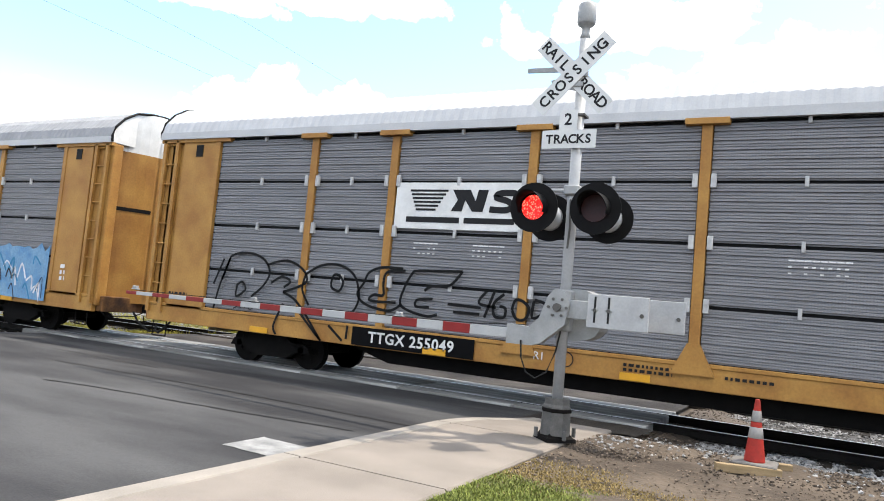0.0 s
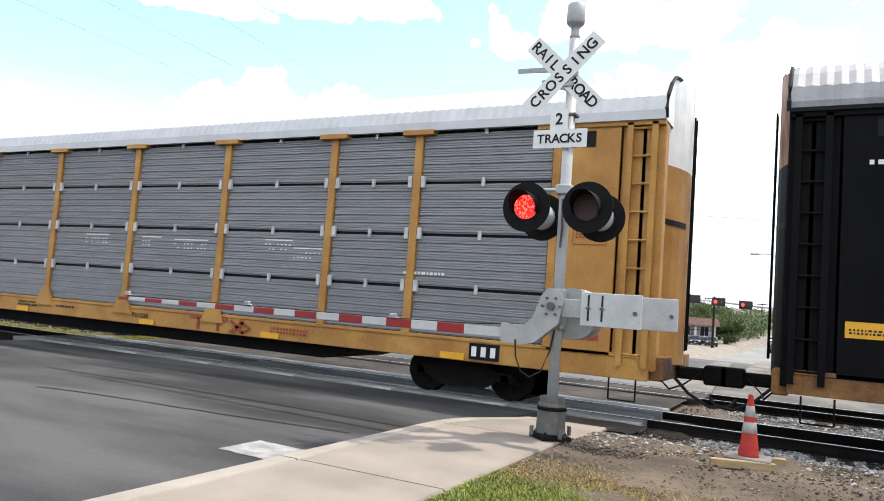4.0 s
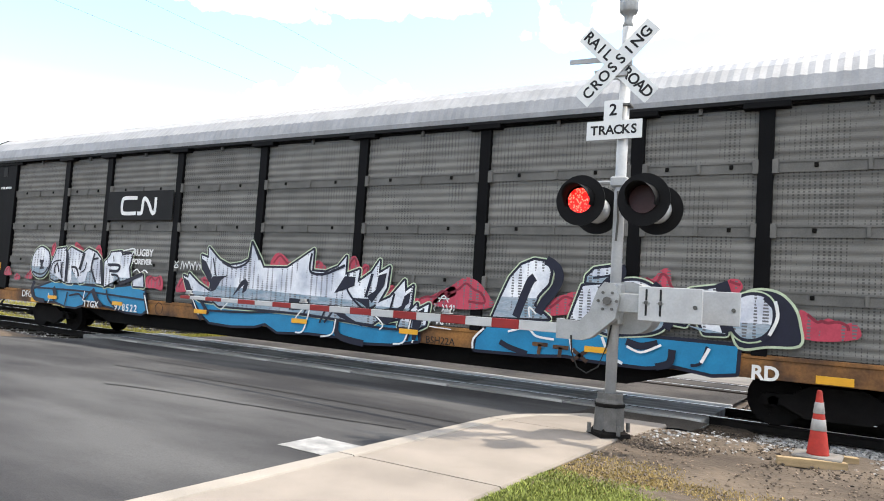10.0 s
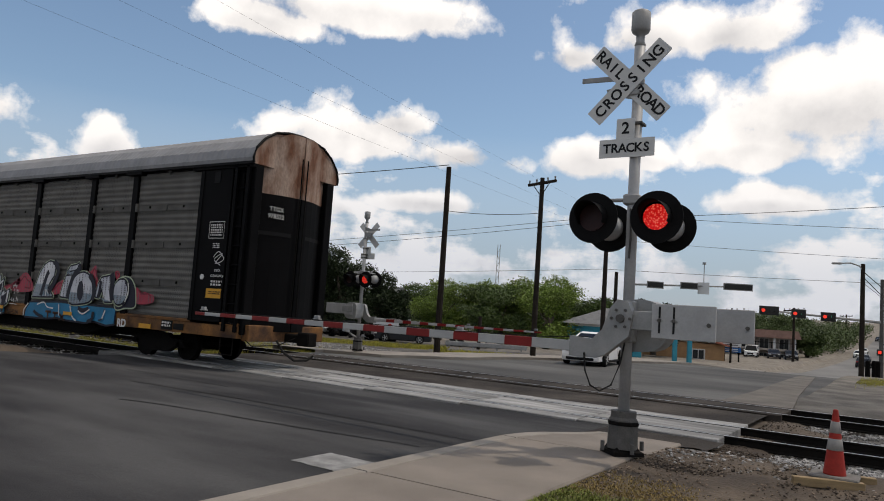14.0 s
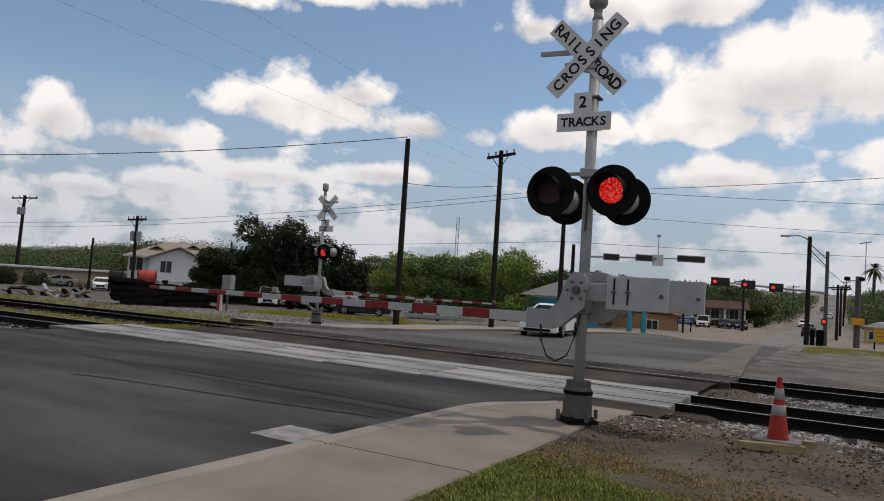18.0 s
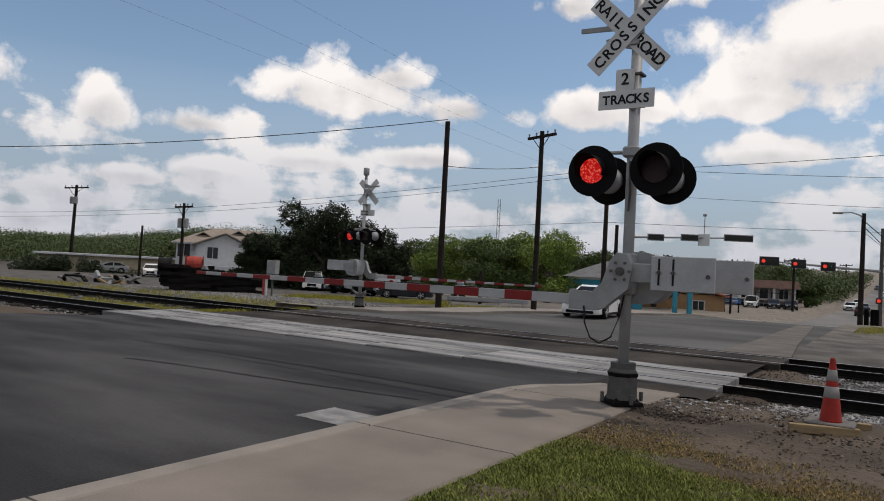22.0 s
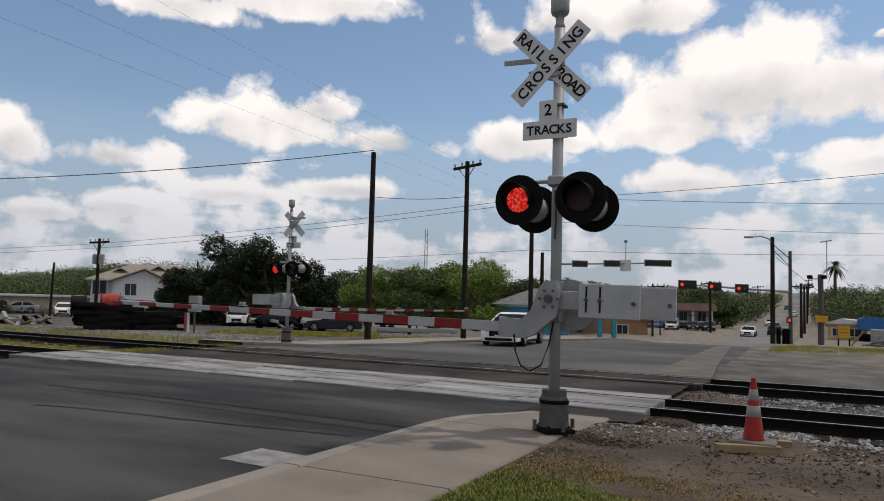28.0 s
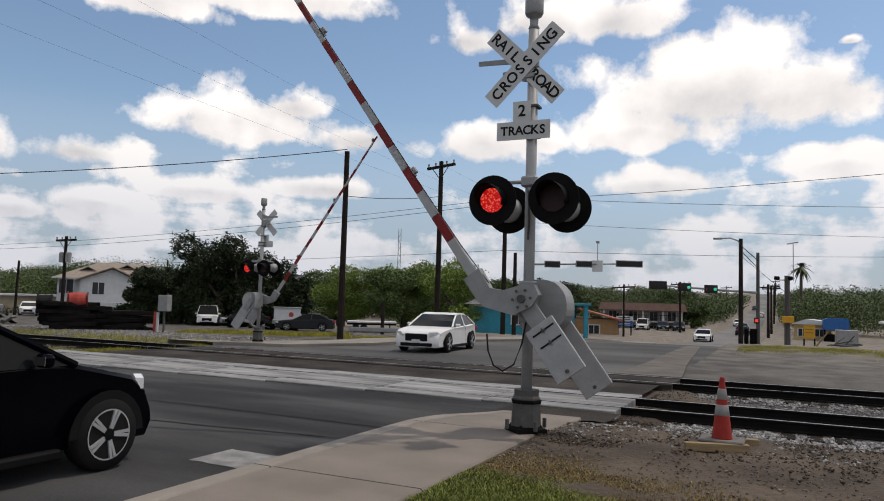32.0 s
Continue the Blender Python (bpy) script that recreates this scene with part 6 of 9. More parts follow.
tanshop = thing("house", "low tan stucco house with a red tiled roof", "house", m=pose(-15.4, 62, -0.95, 0, 0, 12))
part("wall", boxes((-3.6, 2.9, -0.3, 6, -0.5, 1.5), bevel=0.02), TAN, tanshop)
part("roof", boxes_sloped([(-4.0, 1.35), (-0.4, 2.25), (3.3, 1.35)], -0.8, 6.4, 0.12), REDTILE, tanshop, "red tiled roof")
window_part(tanshop, 0.9, -0.3, 0.6, 0.9, 0.7)
greyhouse = thing("house", "white gabled house behind the red roof", "house", m=pose(-24.0, 72, -1.3, 0, 0, 20))
part("wall", gable_wall(4.4, 6, 3.0, 1.1), STUCCO_W, greyhouse)
part("roof", gable_roof(4.4, 6, 3.0, 1.1), SHINGLE, greyhouse, "grey shingle roof")

motel = thing("motel", "two-storey pale motel with a red-brown roof and balcony", "motel", m=pose(-14.5, 86.5, -1.15, 0, 0, 10))
part("wall", boxes((-4.6, 4.4, 0, 6, -0.8, 2.75), bevel=0.02), MOTEL, motel)
part("roof", prism([(-5.0, 2.5), (4.8, 2.5), (4.5, 3.35), (-4.7, 3.35)], -1.6, 6.5), REDBROWN, motel, "red-brown mansard roof")
part("balcony", boxes((-4.7, 4.5, -1.3, 0, 1.15, 1.35), bevel=0.02), MOTEL, motel)
for x in (-4.4, -2.2, 0.0, 2.2, 4.2):
    part("column", boxes((x - 0.12, x + 0.12, -1.25, -1.05, -0.8, 2.5)), STUCCO_W, motel)
for i in range(12):
    part("baluster", boxes((-4.5 + i * 0.8, -4.44 + i * 0.8, -1.25, -1.2, 1.35, 2.0)), BLACKSTEEL, motel)
part("railing", boxes((-4.6, 4.4, -1.26, -1.2, 1.96, 2.02)), BLACKSTEEL, motel)
for z in (0.25, 1.85):
    for x in (-3.4, -1.1, 1.2, 3.2):
        window_part(motel, x, 0.0, z, 0.9, 1.05)

yard = thing("building", "low ochre building with a pale metal roof", "building", m=pose(2.6, 70.5, -0.9, 0, 0, -8))
part("wall", boxes((-1.6, 1.3, 0, 4, -0.5, 1.5), bevel=0.02), OCHRE, yard)
part("roof", prism([(-1.8, 1.5), (1.5, 1.5), (1.4, 1.75), (-0.6, 1.95)], -0.4, 4.4), STUCCO_W, yard, "pale corrugated roof")
window_part(yard, 0.4, 0.0, 0.8, 0.7, 0.6)
window_part(yard, -0.9, 0.0, 0.8, 0.7, 0.6)
tarp = thing("tarpaulin_stall", "stall on posts wrapped in a bright blue tarpaulin", "stall", m=pose(4.15, 68.5, -0.75))
part("tarpaulin", prism([(-0.95, 1.0), (-0.2, 0.88), (0.95, 0.95), (0.95, 1.85), (0.6, 1.98), (-0.6, 1.95), (-0.95, 1.8)], 0, 2.2), TARP, tarp)
for x in (-0.85, 0.85):
    part("post", boxes((x - 0.06, x + 0.06, 0.05, 0.17, -0.4, 1.1)), BLACKSTEEL, tarp)
# dark box added only to make the space below the tarpaulin dark
part("counter", boxes((-0.8, 0.8, 0.25, 1.6, -0.4, 0.6), bevel=0.02), BLACKSTEEL, tarp, "dark box added to fill the space under the tarpaulin")
tank = thing("metal_cabinet", "grey metal cabinet beside the lot", "cabinet", m=pose(3.6, 50.5, -0.75))
part("body", boxes((-0.6, 0.6, -0.4, 0.4, 0.0, 1.35), bevel=0.03), GALV, tank)
part("brace", tubes(((-1.9, -0.5, 0), (-1.0, -0.4, 1.2), 0.05), n=6), LUMBER, tank, "leaning timber")
debris = tagged(mesh_object("scrap_timber", tubes(((2.3, 46, -0.22), (3.5, 45.2, 0.12), 0.035), ((2.5, 45.3, -0.2), (3.2, 46.3, 0.3), 0.04), ((2.9, 45, -0.2), (4.0, 45.9, -0.1), 0.045), ((3.1, 45.6, -0.22), (3.6, 45.3, 0.4), 0.03), ((2.6, 45.8, -0.2), (3.9, 45.4, -0.05), 0.035), n=5), CAST), "heap of dark scrap timber on the lot", "scrap", kind="stuff")
rnd = random.Random(4)
junk = thing("scrap_heap", "heap of pale and dark scrap on the gravel lot", "scrap", m=SET_FREE @ pose(-58.0, 36.5, ground_z(-58, 36.5)))
for k in range(26):
    bx = part("scrap_piece", boxes((-rnd.uniform(0.3, 1.1), rnd.uniform(0.3, 1.1), -0.15, 0.15, 0, rnd.uniform(0.08, 0.35)), bevel=0.02), (GALV, BLACKSTEEL, CAST, BLACKSTEEL, GALV, LUMBER)[k % 6], junk)
    bx.matrix_basis = pose(rnd.uniform(-3.0, 3.0), rnd.uniform(-2.6, 2.6), rnd.uniform(0, 0.5), rnd.uniform(-20, 20), rnd.uniform(-25, 25), rnd.uniform(0, 180))
shelter = thing("shelter", "open shelter with a pale sloping roof", "shelter", m=pose(7.2, 56, -0.3))
part("roof", prism([(-1.2, 1.3), (2.6, 1.9), (2.6, 2.0), (-1.2, 1.42)], -1.5, 1.5), STUCCO_W, shelter)
for x in (-0.9, 2.3):
    part("post", boxes((x - 0.06, x + 0.06, -1.3, -1.18, -0.3, 1.4)), BLACKSTEEL, shelter)

# ---------------------------------------------------------------- poles, wires, traffic lights
POLEWOOD = mat("utility_pole_wood", (0.030, 0.024, 0.020), 0.9, vary=0.4, scale=4, fine=40, bump=0.3, spec=0.1)


def utility_pole(x, y, h, r, label, arm=None, gear=False, z=None, lean=0.0):
    z = TOWN_Z if z is None else z
    p = thing("utility_pole", label, "utility pole", "utility poles", m=pose(x, y, z))
    part("pole", tubes(((0, 0, -0.4), (lean, 0, h), r, r * 0.75), n=10), POLEWOOD, p)
    if arm:
        w, turn = arm
        m = pose(lean, 0, h - 0.25, 0, -4, turn)
        part("cross_arm", boxes_turned(-w / 2, w / 2, m), POLEWOOD, p)
        for s in (-0.46, -0.2, 0.2, 0.46):
            a_ = m @ Vector((s * w, 0, 0.06))
            part("insulator", tubes((a_, a_ + Vector((0, 0, 0.16)), 0.035, 0.05), n=6), GALV, p)
        part("brace", tubes((m @ Vector((-w * 0.3, -0.06, -0.05)), (0.0, -0.08, h - 0.9), 0.02), (m @ Vector((w * 0.3, -0.06, -0.05)), (0.0, -0.08, h - 0.9), 0.02), n=5), POLEWOOD, p)
    if gear:
        for s in (-0.32, 0.32):
            part("transformer", lathe([(0.17, 0), (0.19, 0.05), (0.19, 0.62), (0.10, 0.7)], 10, pose(s, 0, h - 1.75)), GALV, p, "grey transformer can")
    return p


def boxes_turned(x0, x1, m):
    bm = bmesh.new()
    add_box(bm, x0, x1, -0.06, 0.06, -0.06, 0.06, m)
    return bm


utility_pole(-18.0, 27.9, 8.6, 0.15, "tall bare black utility pole beside the street")
utility_pole(-14.8, 31.25, 8.6, 0.14, "dark utility pole with a tilted cross arm", (1.6, -10))
utility_pole(-15.3, 41.7, 8.5, 0.16, "dark utility pole behind the crossing signal")
utility_pole(-14.7, 42.0, 5.0, 0.14, "short dark pole behind the crossing signal")
utility_pole(-43.4, 33.3, 5.85, 0.13, "utility pole with cross arm and transformers by the house", (1.35, 25), True, z=-0.62)
utility_pole(-66.1, 38.4, 7.9, 0.17, "leaning utility pole with transformers by the cream building", (2.2, 35), True, lean=0.35)
utility_pole(-48.3, 33.4, 4.1, 0.10, "thin utility pole before the cream building", lean=0.12, z=-0.5)
utility_pole(-57.0, 55.5, 5.4, 0.10, "thin pole before the house roof")
utility_pole(-1.86, 40.1, 5.6, 0.125, "weathered utility pole at the street corner", z=-0.35)
thick = thing("utility_pole", "thick weathered grey pole with an orange box and camera heads", "utility pole", m=pose(0.3, 42.9, -0.35))
part("pole", tubes(((0, 0, -0.4), (0, 0, 3.85), 0.155, 0.13), n=12), mat("grey_pole_wood", (0.10, 0.094, 0.088), 0.9, vary=0.35, scale=4, fine=40, bump=0.3, axis=(4, 4, 0.5)), thick, "weathered grey pole")
part("meter_box", boxes((-0.26, 0.32, -0.34, -0.15, 1.35, 1.70), bevel=0.02), DECAL_Y, thick, "orange box strapped to the pole")
for x in (-0.5, 0.14):
    hd = part("camera_head", boxes((x - 0.14, x + 0.14, -0.1, 0.1, 3.62, 3.82), bevel=0.04), BLACKSTEEL, thick, "dark camera head")
    part("lens_hood", tubes(((x, -0.1, 3.72), (x - 0.04, -0.22, 3.70), 0.07, 0.085), n=10), BLACKSTEEL, hd)
part("head_arm", tubes(((-0.55, 0, 3.62), (0.2, 0, 3.62), 0.03), n=6), GALV, thick)
part("aerial", tubes(((0.3, 0, 3.6), (0.3, 0, 5.6), 0.022), ((0.0, 0, 5.55), (0.55, 0, 5.65), 0.03), n=5), GALV, thick, "thin aerial")
board = thing("shop_sign", "white and blue sign board on two posts before the motel", "sign", m=pose(-12.0, 62.5, -0.9))
for x in (-0.55, 0.55):
    part("post", boxes((x - 0.05, x + 0.05, -0.05, 0.05, -0.3, 2.0)), BLACKSTEEL, board)
part("white_panel", boxes((-0.7, 0.7, -0.06, 0.06, 1.35, 1.75), bevel=0.02), STUCCO_W, board)
part("blue_panel", boxes((-0.7, 0.7, -0.06, 0.06, 0.9, 1.3), bevel=0.02), TARP, board)
for z in (1.65, 1.5, 1.15, 1.02):
    part("writing_bar", boxes((-0.5, 0.5, -0.07, -0.06, z - 0.03, z + 0.03)), SIGNBLACK if z > 1.3 else STUCCO_W, board, "bar of unreadable writing")
utility_pole(-11.4, 59.0, 4.35, 0.09, "slim dark pole with a cross arm beside the motel", (1.9, 0), z=-0.9)
for i, (x, y, h) in enumerate(((-1.0, 70, 4.3), (-0.9, 84, 4.6), (-0.9, 118, 5.6), (-1.0, 150, 7.2), (-1.1, 190, 9.5), (-9.0, 75, 4.6), (-8.2, 130, 6))):
    utility_pole(x, y, h, 0.13, "utility pole along the climbing street", (1.8, 0))


def street_lamp(x, y, z):
    p = thing("street_lamp", "grey street lamp with a curved arm", "street lamp", m=pose(x, y, z))
    part("arm", wire([(0.05, 0, 5.25), (-0.15, 0, 5.5), (-0.5, -0.2, 5.62), (-0.95, -0.4, 5.58)], 0.035), GALV, p)
    part("lamp_head", boxes((-1.3, -0.85, -0.52, -0.36, 5.52, 5.62), bevel=0.03), GALV, p)
    return p


street_lamp(-1.86, 40.05, -0.35)
SIGNALBLACK = mat("signal_housing", (0.02, 0.02, 0.02), 0.6, vary=0.2, scale=4, fine=40, bump=0)
SIGGREEN = mat("lit_signal_green", (0.05, 0.75, 0.45), 0.4, vary=0.1, scale=4, fine=40, bump=0, emit=0.35)
LAMP_COVERS = []  # dark discs added to cover unlit lamps, with their place and lamp colour
SIGRED = mat("lit_signal_red", (0.9, 0.05, 0.03), 0.4, vary=0.1, scale=4, fine=40, bump=0, emit=0.9)


def signal_mast(base, pole_h, tip, heads, label, lit, rim):
    """A pole with a long arm and lamp heads lying across it."""
    b_ = Vector(base)
    s = thing("traffic_signal", label, "traffic signal", "traffic signals", m=pose(*base))
    part("pole", tubes(((0, 0, -0.3), (0, 0, pole_h), 0.105, 0.08), n=10), CAST, s)
    t = Vector(tip) - b_
    root = Vector((0, 0, t.z - 0.25))
    part("mast_arm", tubes((root, t, 0.07, 0.04), n=8), GALV, s)
    for u, n, size in heads:
        c = root.lerp(t, u)
        d = (t - root).normalized()
        d = -d if d.x < 0 else d
        m = Matrix.Translation(c) @ Vector((d.x, d.y, 0)).to_track_quat("X", "Z").to_matrix().to_4x4()
        w = size
        bm = bmesh.new()
        add_box(bm, -w / 2 - 0.05, w / 2 + 0.05, -0.10, 0.0, -0.22, 0.22, m)
        hd = part("signal_head", bm, SIGNALBLACK if lit else GALV, s, "black signal head with pale rim")
        bm = bmesh.new()
        add_box(bm, -w / 2, w / 2, -0.16 if not lit else -0.13, -0.1, -0.16, 0.16, m)
        part("backplate", bm, SIGNALBLACK, hd)
        for k in range(n):
            x = -w / 2 + w * (k + 0.5) / n
            q = m @ Vector((x, -0.14, 0))
            tone = SIGRED if lit and k == 0 else SIGGREEN if lit and n == 3 and k == 2 else SIGNALBLACK
            part("lamp", tubes((m @ Vector((x, -0.13, 0)), m @ Vector((x, -0.17, 0)), 0.085), n=10), tone, hd)
            # added disc, no part of a real head: hides the glowing lamp when off
            if tone is not SIGNALBLACK:
                disc = part("shutter", tubes(((0, -0.01, 0), (0, 0.01, 0), 0.10), n=12), SIGNALBLACK, hd, "dark disc added to cover the lamp while unlit")
                LAMP_COVERS.append((disc, m @ pose(x, 0, 0), tone is SIGRED))
    return s


signal_mast((-15.2, 46.2, -0.5), 5.2, (-8.9, 49.45, 4.5), ((0.22, 3, 0.95), (0.52, 3, 1.0), (0.95, 4, 1.7)), "traffic signal mast with dark heads seen from behind", False, True)
signal_mast((-1.1, 41.7, -0.35), 5.0, (-6.1, 39.1, 2.78), ((0.95, 4, 0.82), (0.70, 3, 0.58), (0.45, 3, 0.58)), "traffic signal mast with red lamps lit", True, True)
aerials = thing("camera_pole", "thin aerial mast on the signal arm", "aerial", m=pose(-11.1, 48.3, 4.2))
part("mast", tubes(((0, 0, 0), (0, 0, 1.7), 0.025), n=6), GALV, aerials)
part("box", boxes((-0.35, 0.35, -0.05, 0.05, -0.3, 0.45)), STUCCO_W, aerials, "pale sign plate on the arm")
part("head", boxes((-0.1, 0.1, -0.08, 0.08, 1.6, 1.75)), GALV, aerials)
tower = thing("radio_mast", "thin lattice radio mast far behind the trees", "mast", m=pose(-52, 96, 0))
part("lattice", tubes(((-0.25, 0, 0), (-0.2, 0, 12.5), 0.05), ((0.25, 0, 0), (0.2, 0, 12.5), 0.05), *[((-0.24 if k % 2 else 0.24, 0, k * 1.0), (0.24 if k % 2 else -0.24, 0, k + 1.0), 0.03) for k in range(12)], n=4), GALV, tower)
WIREMAT = mat("cable_black", (0.03, 0.03, 0.032), 0.7, vary=0.1, scale=4, fine=30, bump=0)
RUNS = (
    ((-38.9, 16.06, 6.1), (-18.0, 27.9, 8.4), 0.35, 0.018), ((-18.0, 27.9, 6.25), (-14.8, 31.25, 6.6), 0.12, 0.014),
    ((-92.3, 70.7, 8.7), (-22.95, 62.5, 11.3), 0.35, 0.022), ((-92.3, 70.7, 8.05), (-22.95, 62.5, 10.9), 0.45, 0.022), ((-92.2, 70.8, 5.5), (-22.95, 62.5, 6.5), 0.3, 0.018),
    ((-22.95, 62.5, 11.4), (19.2, 77.4, 11.2), 0.3, 0.02), ((-22.95, 62.5, 11.1), (16.1, 64.5, 13.0), 0.3, 0.022), ((-22.95, 62.5, 6.5), (22.2, 90.2, 7.9), 0.3, 0.018), ((-22.95, 62.5, 9.2), (19.1, 77.3, 8.4), 0.3, 0.016),
    ((-92.3, 70.7, 8.7), (-132.8, 55.5, 6.7), 0.3, 0.022), ((-92.3, 70.7, 8.05), (-132.8, 55.5, 6.0), 0.3, 0.022),
    ((-22.95, 62.5, 9.75), (-26.3, 9.0, 11.56), 0.2, 0.004), ((-22.95, 62.5, 10.35), (-24.96, 9.7, 12.57), 0.2, 0.004), ((-22.95, 62.5, 11.4), (-21.0, 10.6, 12.49), 0.2, 0.004),
    ((-2.79, 60.2, 6.6), (-1.65, 62.5, 5.6), 0.0, 0.04), ((-2.79, 60.2, 6.2), (-1.65, 62.5, 5.0), 0.0, 0.04), ((-2.79, 60.2, 5.8), (0.5, 64.4, 3.0), 0.0, 0.02),
)
for p, q, d, r in RUNS:
    tagged(mesh_object("overhead_wire", wire(sag(p, q, d), r, 4), WIREMAT), "thin black overhead wire between poles", "wire", "overhead wires")

for ob in [o for o in scene.objects if o not in before_town and o.parent is None]:
    if ob.get("kind") != "stuff" and ob.get("group") != "overhead wires" and not (ob.get("group") == "utility poles" and 27 < ob.location.y < 32):
        ob.matrix_basis = SET_BACK @ ob.matrix_basis

# ---------------------------------------------------------------- lineside things
REDPAINT = mat("faded_red_paint", (0.42, 0.06, 0.045), 0.7, vary=0.3, scale=5, fine=40, bump=0.1)
ORANGE = mat("faded_orange_paint", (0.16, 0.028, 0.014), 0.6, vary=0.25, scale=3, fine=40, bump=0.1)
OLDTIE = mat("creosote_timber", (0.014, 0.012, 0.011), 0.9, vary=0.5, scale=4, fine=30, bump=0.4, random_tone=0.4, spec=0.1)
pile = thing("tie_pile", "stack of black railway ties beside the track", "timber stack", m=pose(-30.3, 25.2, ground_z(-30.3, 25.2), 0, 0, 52))
rnd = random.Random(5)
for lev in range(7):
    for k in range(5):
        for half in (-1, 1):
            if (half > 0 and lev > 4) or (lev > 1 and rnd.random() < 0.12):
                continue
            part("timber", boxes((-1.15, 1.15, -0.11, 0.11, 0, 0.18), bevel=0.012), OLDTIE, pile).matrix_basis = pose(half * 1.0 + rnd.uniform(-0.5, 0.5), -0.6 + 0.26 * k + rnd.uniform(-0.05, 0.05), 0.186 * lev, rnd.uniform(-4, 4), rnd.uniform(-2.5, 2.5), rnd.uniform(-7, 7))
reel = thing("cable_reel", "faded orange cable reel lying on the tie stack", "cable reel", m=pose(-30.57, 24.29, 1.02, 90, 0, 140))
part("drum", lathe([(0.42, -0.45), (0.42, -0.40), (0.24, -0.38), (0.24, 0.38), (0.42, 0.40), (0.42, 0.45)], 18, Matrix.Translation((0, 0.1, 0))), ORANGE, reel)
part("hose", lathe([(0.36, -0.37), (0.40, 0.0), (0.36, 0.37)], 18, Matrix.Translation((0, 0.1, 0))), REDPAINT, reel, "wound red hose")
coil = thing("cable_drum", "black cable drum lying at the end of the tie stack", "cable drum", m=pose(-31.7, 23.4, 0.98, 90, 0, 140))
part("drum", lathe([(0.46, -0.32), (0.46, -0.27), (0.38, -0.26), (0.38, 0.26), (0.46, 0.27), (0.46, 0.32)], 20), RUBBER, coil)
post = thing("marker_post", "faded red and white marker post in the gravel", "marker post", m=pose(-26.85, 25.6, ground_z(-26.85, 25.6)))
part("post", boxes((-0.09, 0.09, -0.04, 0.04, 0, 0.95), bevel=0.01), REDPAINT, post)
part("white_face", boxes((0.09, 0.2, -0.04, 0.04, 0, 0.95), bevel=0.01), STUCCO_W, post)
box1 = thing("control_box", "grey control box on a thin post", "control box", m=pose(-26.3, 25.6, ground_z(-26.3, 25.6)))
part("post", tubes(((0, 0, 0), (0, 0, 1.1), 0.05), n=8), CAST, box1)
part("case", boxes((-0.29, 0.29, -0.16, 0.16, 1.0, 1.76), bevel=0.02), GALV, box1)
walk_lamp = thing("pedestrian_signal", "black pedestrian signal with a red lamp on the mast pole", "pedestrian signal", m=pose(-1.70, 61.26, 0.87))
part("case", boxes((-0.2, 0.2, -0.2, 0.1, -0.22, 0.22), bevel=0.03), SIGNALBLACK, walk_lamp)
part("lamp", boxes((-0.1, 0.1, -0.22, -0.2, -0.1, 0.12), bevel=0.01), SIGRED, walk_lamp, "lit red lamp")
for x in (-1.62, -1.35, -1.2):
    bol = tagged(mesh_object("bollard", lathe([(0.16, 0), (0.16, 1.4), (0.12, 1.5)], 10, pose(x * 1.5, 61.3 + x * 0.3, -1.25)), BLACKSTEEL), "black bollard at the street corner", "bollard", "bollards")
DRAB = mat("faded_lettering", (0.22, 0.17, 0.05), 0.8, vary=0.2, scale=6, fine=40, bump=0)
ysign = thing("yellow_sign", "yellow board sign on posts with dark bars of writing", "sign", m=SET_BACK @ pose(1.5, 48.0, -0.75))
part("board", boxes((-0.30, 0.30, -0.03, 0.03, 0.85, 1.6), bevel=0.01), DECAL_Y, ysign)
for z in (1.55, 1.35, 1.15):
    part("writing_bar", boxes((-0.22, 0.22, -0.036, -0.03, z - 0.025, z + 0.025)), DRAB, ysign, "bar of unreadable writing")
for x in (-0.28, 0.28):
    part("leg", boxes((x - 0.04, x + 0.04, -0.02, 0.05, 0, 0.8)), BLACKSTEEL, ysign)
trailer = thing("flatbed_trailer", "low flatbed trailer with a pale deck parked before the scrub", "trailer", m=pose(-31.4, 53.4, ground_z(-31.4, 53.4), 0, 0, 31))
part("deck", boxes((-2.0, 2.1, -0.9, 0.9, 0.78, 0.92), bevel=0.02), STUCCO_W, trailer, "pale deck of the trailer")
part("side_rail", boxes((-2.0, 2.1, -0.95, -0.9, 0.62, 0.78), bevel=0.01), BLACKSTEEL, trailer)
for x in (-1.3, -0.6):
    part("wheel", tubes(((x, -0.85, 0.32), (x, 0.85, 0.32), 0.32), n=16), RUBBER, trailer, "black trailer wheels")
part("landing_leg", boxes((1.5, 1.6, -0.7, -0.6, 0, 0.7)), BLACKSTEEL, trailer)
kiosk = thing("kiosk", "small white kiosk with a round red mark under the trees", "kiosk", m=pose(-39.67, 52.8, ground_z(-39.67, 52.8), 0, 0, 37))
part("wall", boxes((-1.15, 1.15, 0, 1.8, 0, 1.75), bevel=0.02), STUCCO_W, kiosk)
part("roof", boxes((-1.25, 1.25, -0.1, 1.9, 1.75, 1.85), bevel=0.02), GALV, kiosk)
part("round_mark", tubes(((0.35, -0.02, 1.2), (0.35, 0.01, 1.2), 0.22), n=16), REDPAINT, kiosk, "round red mark")
rnd = random.Random(8)
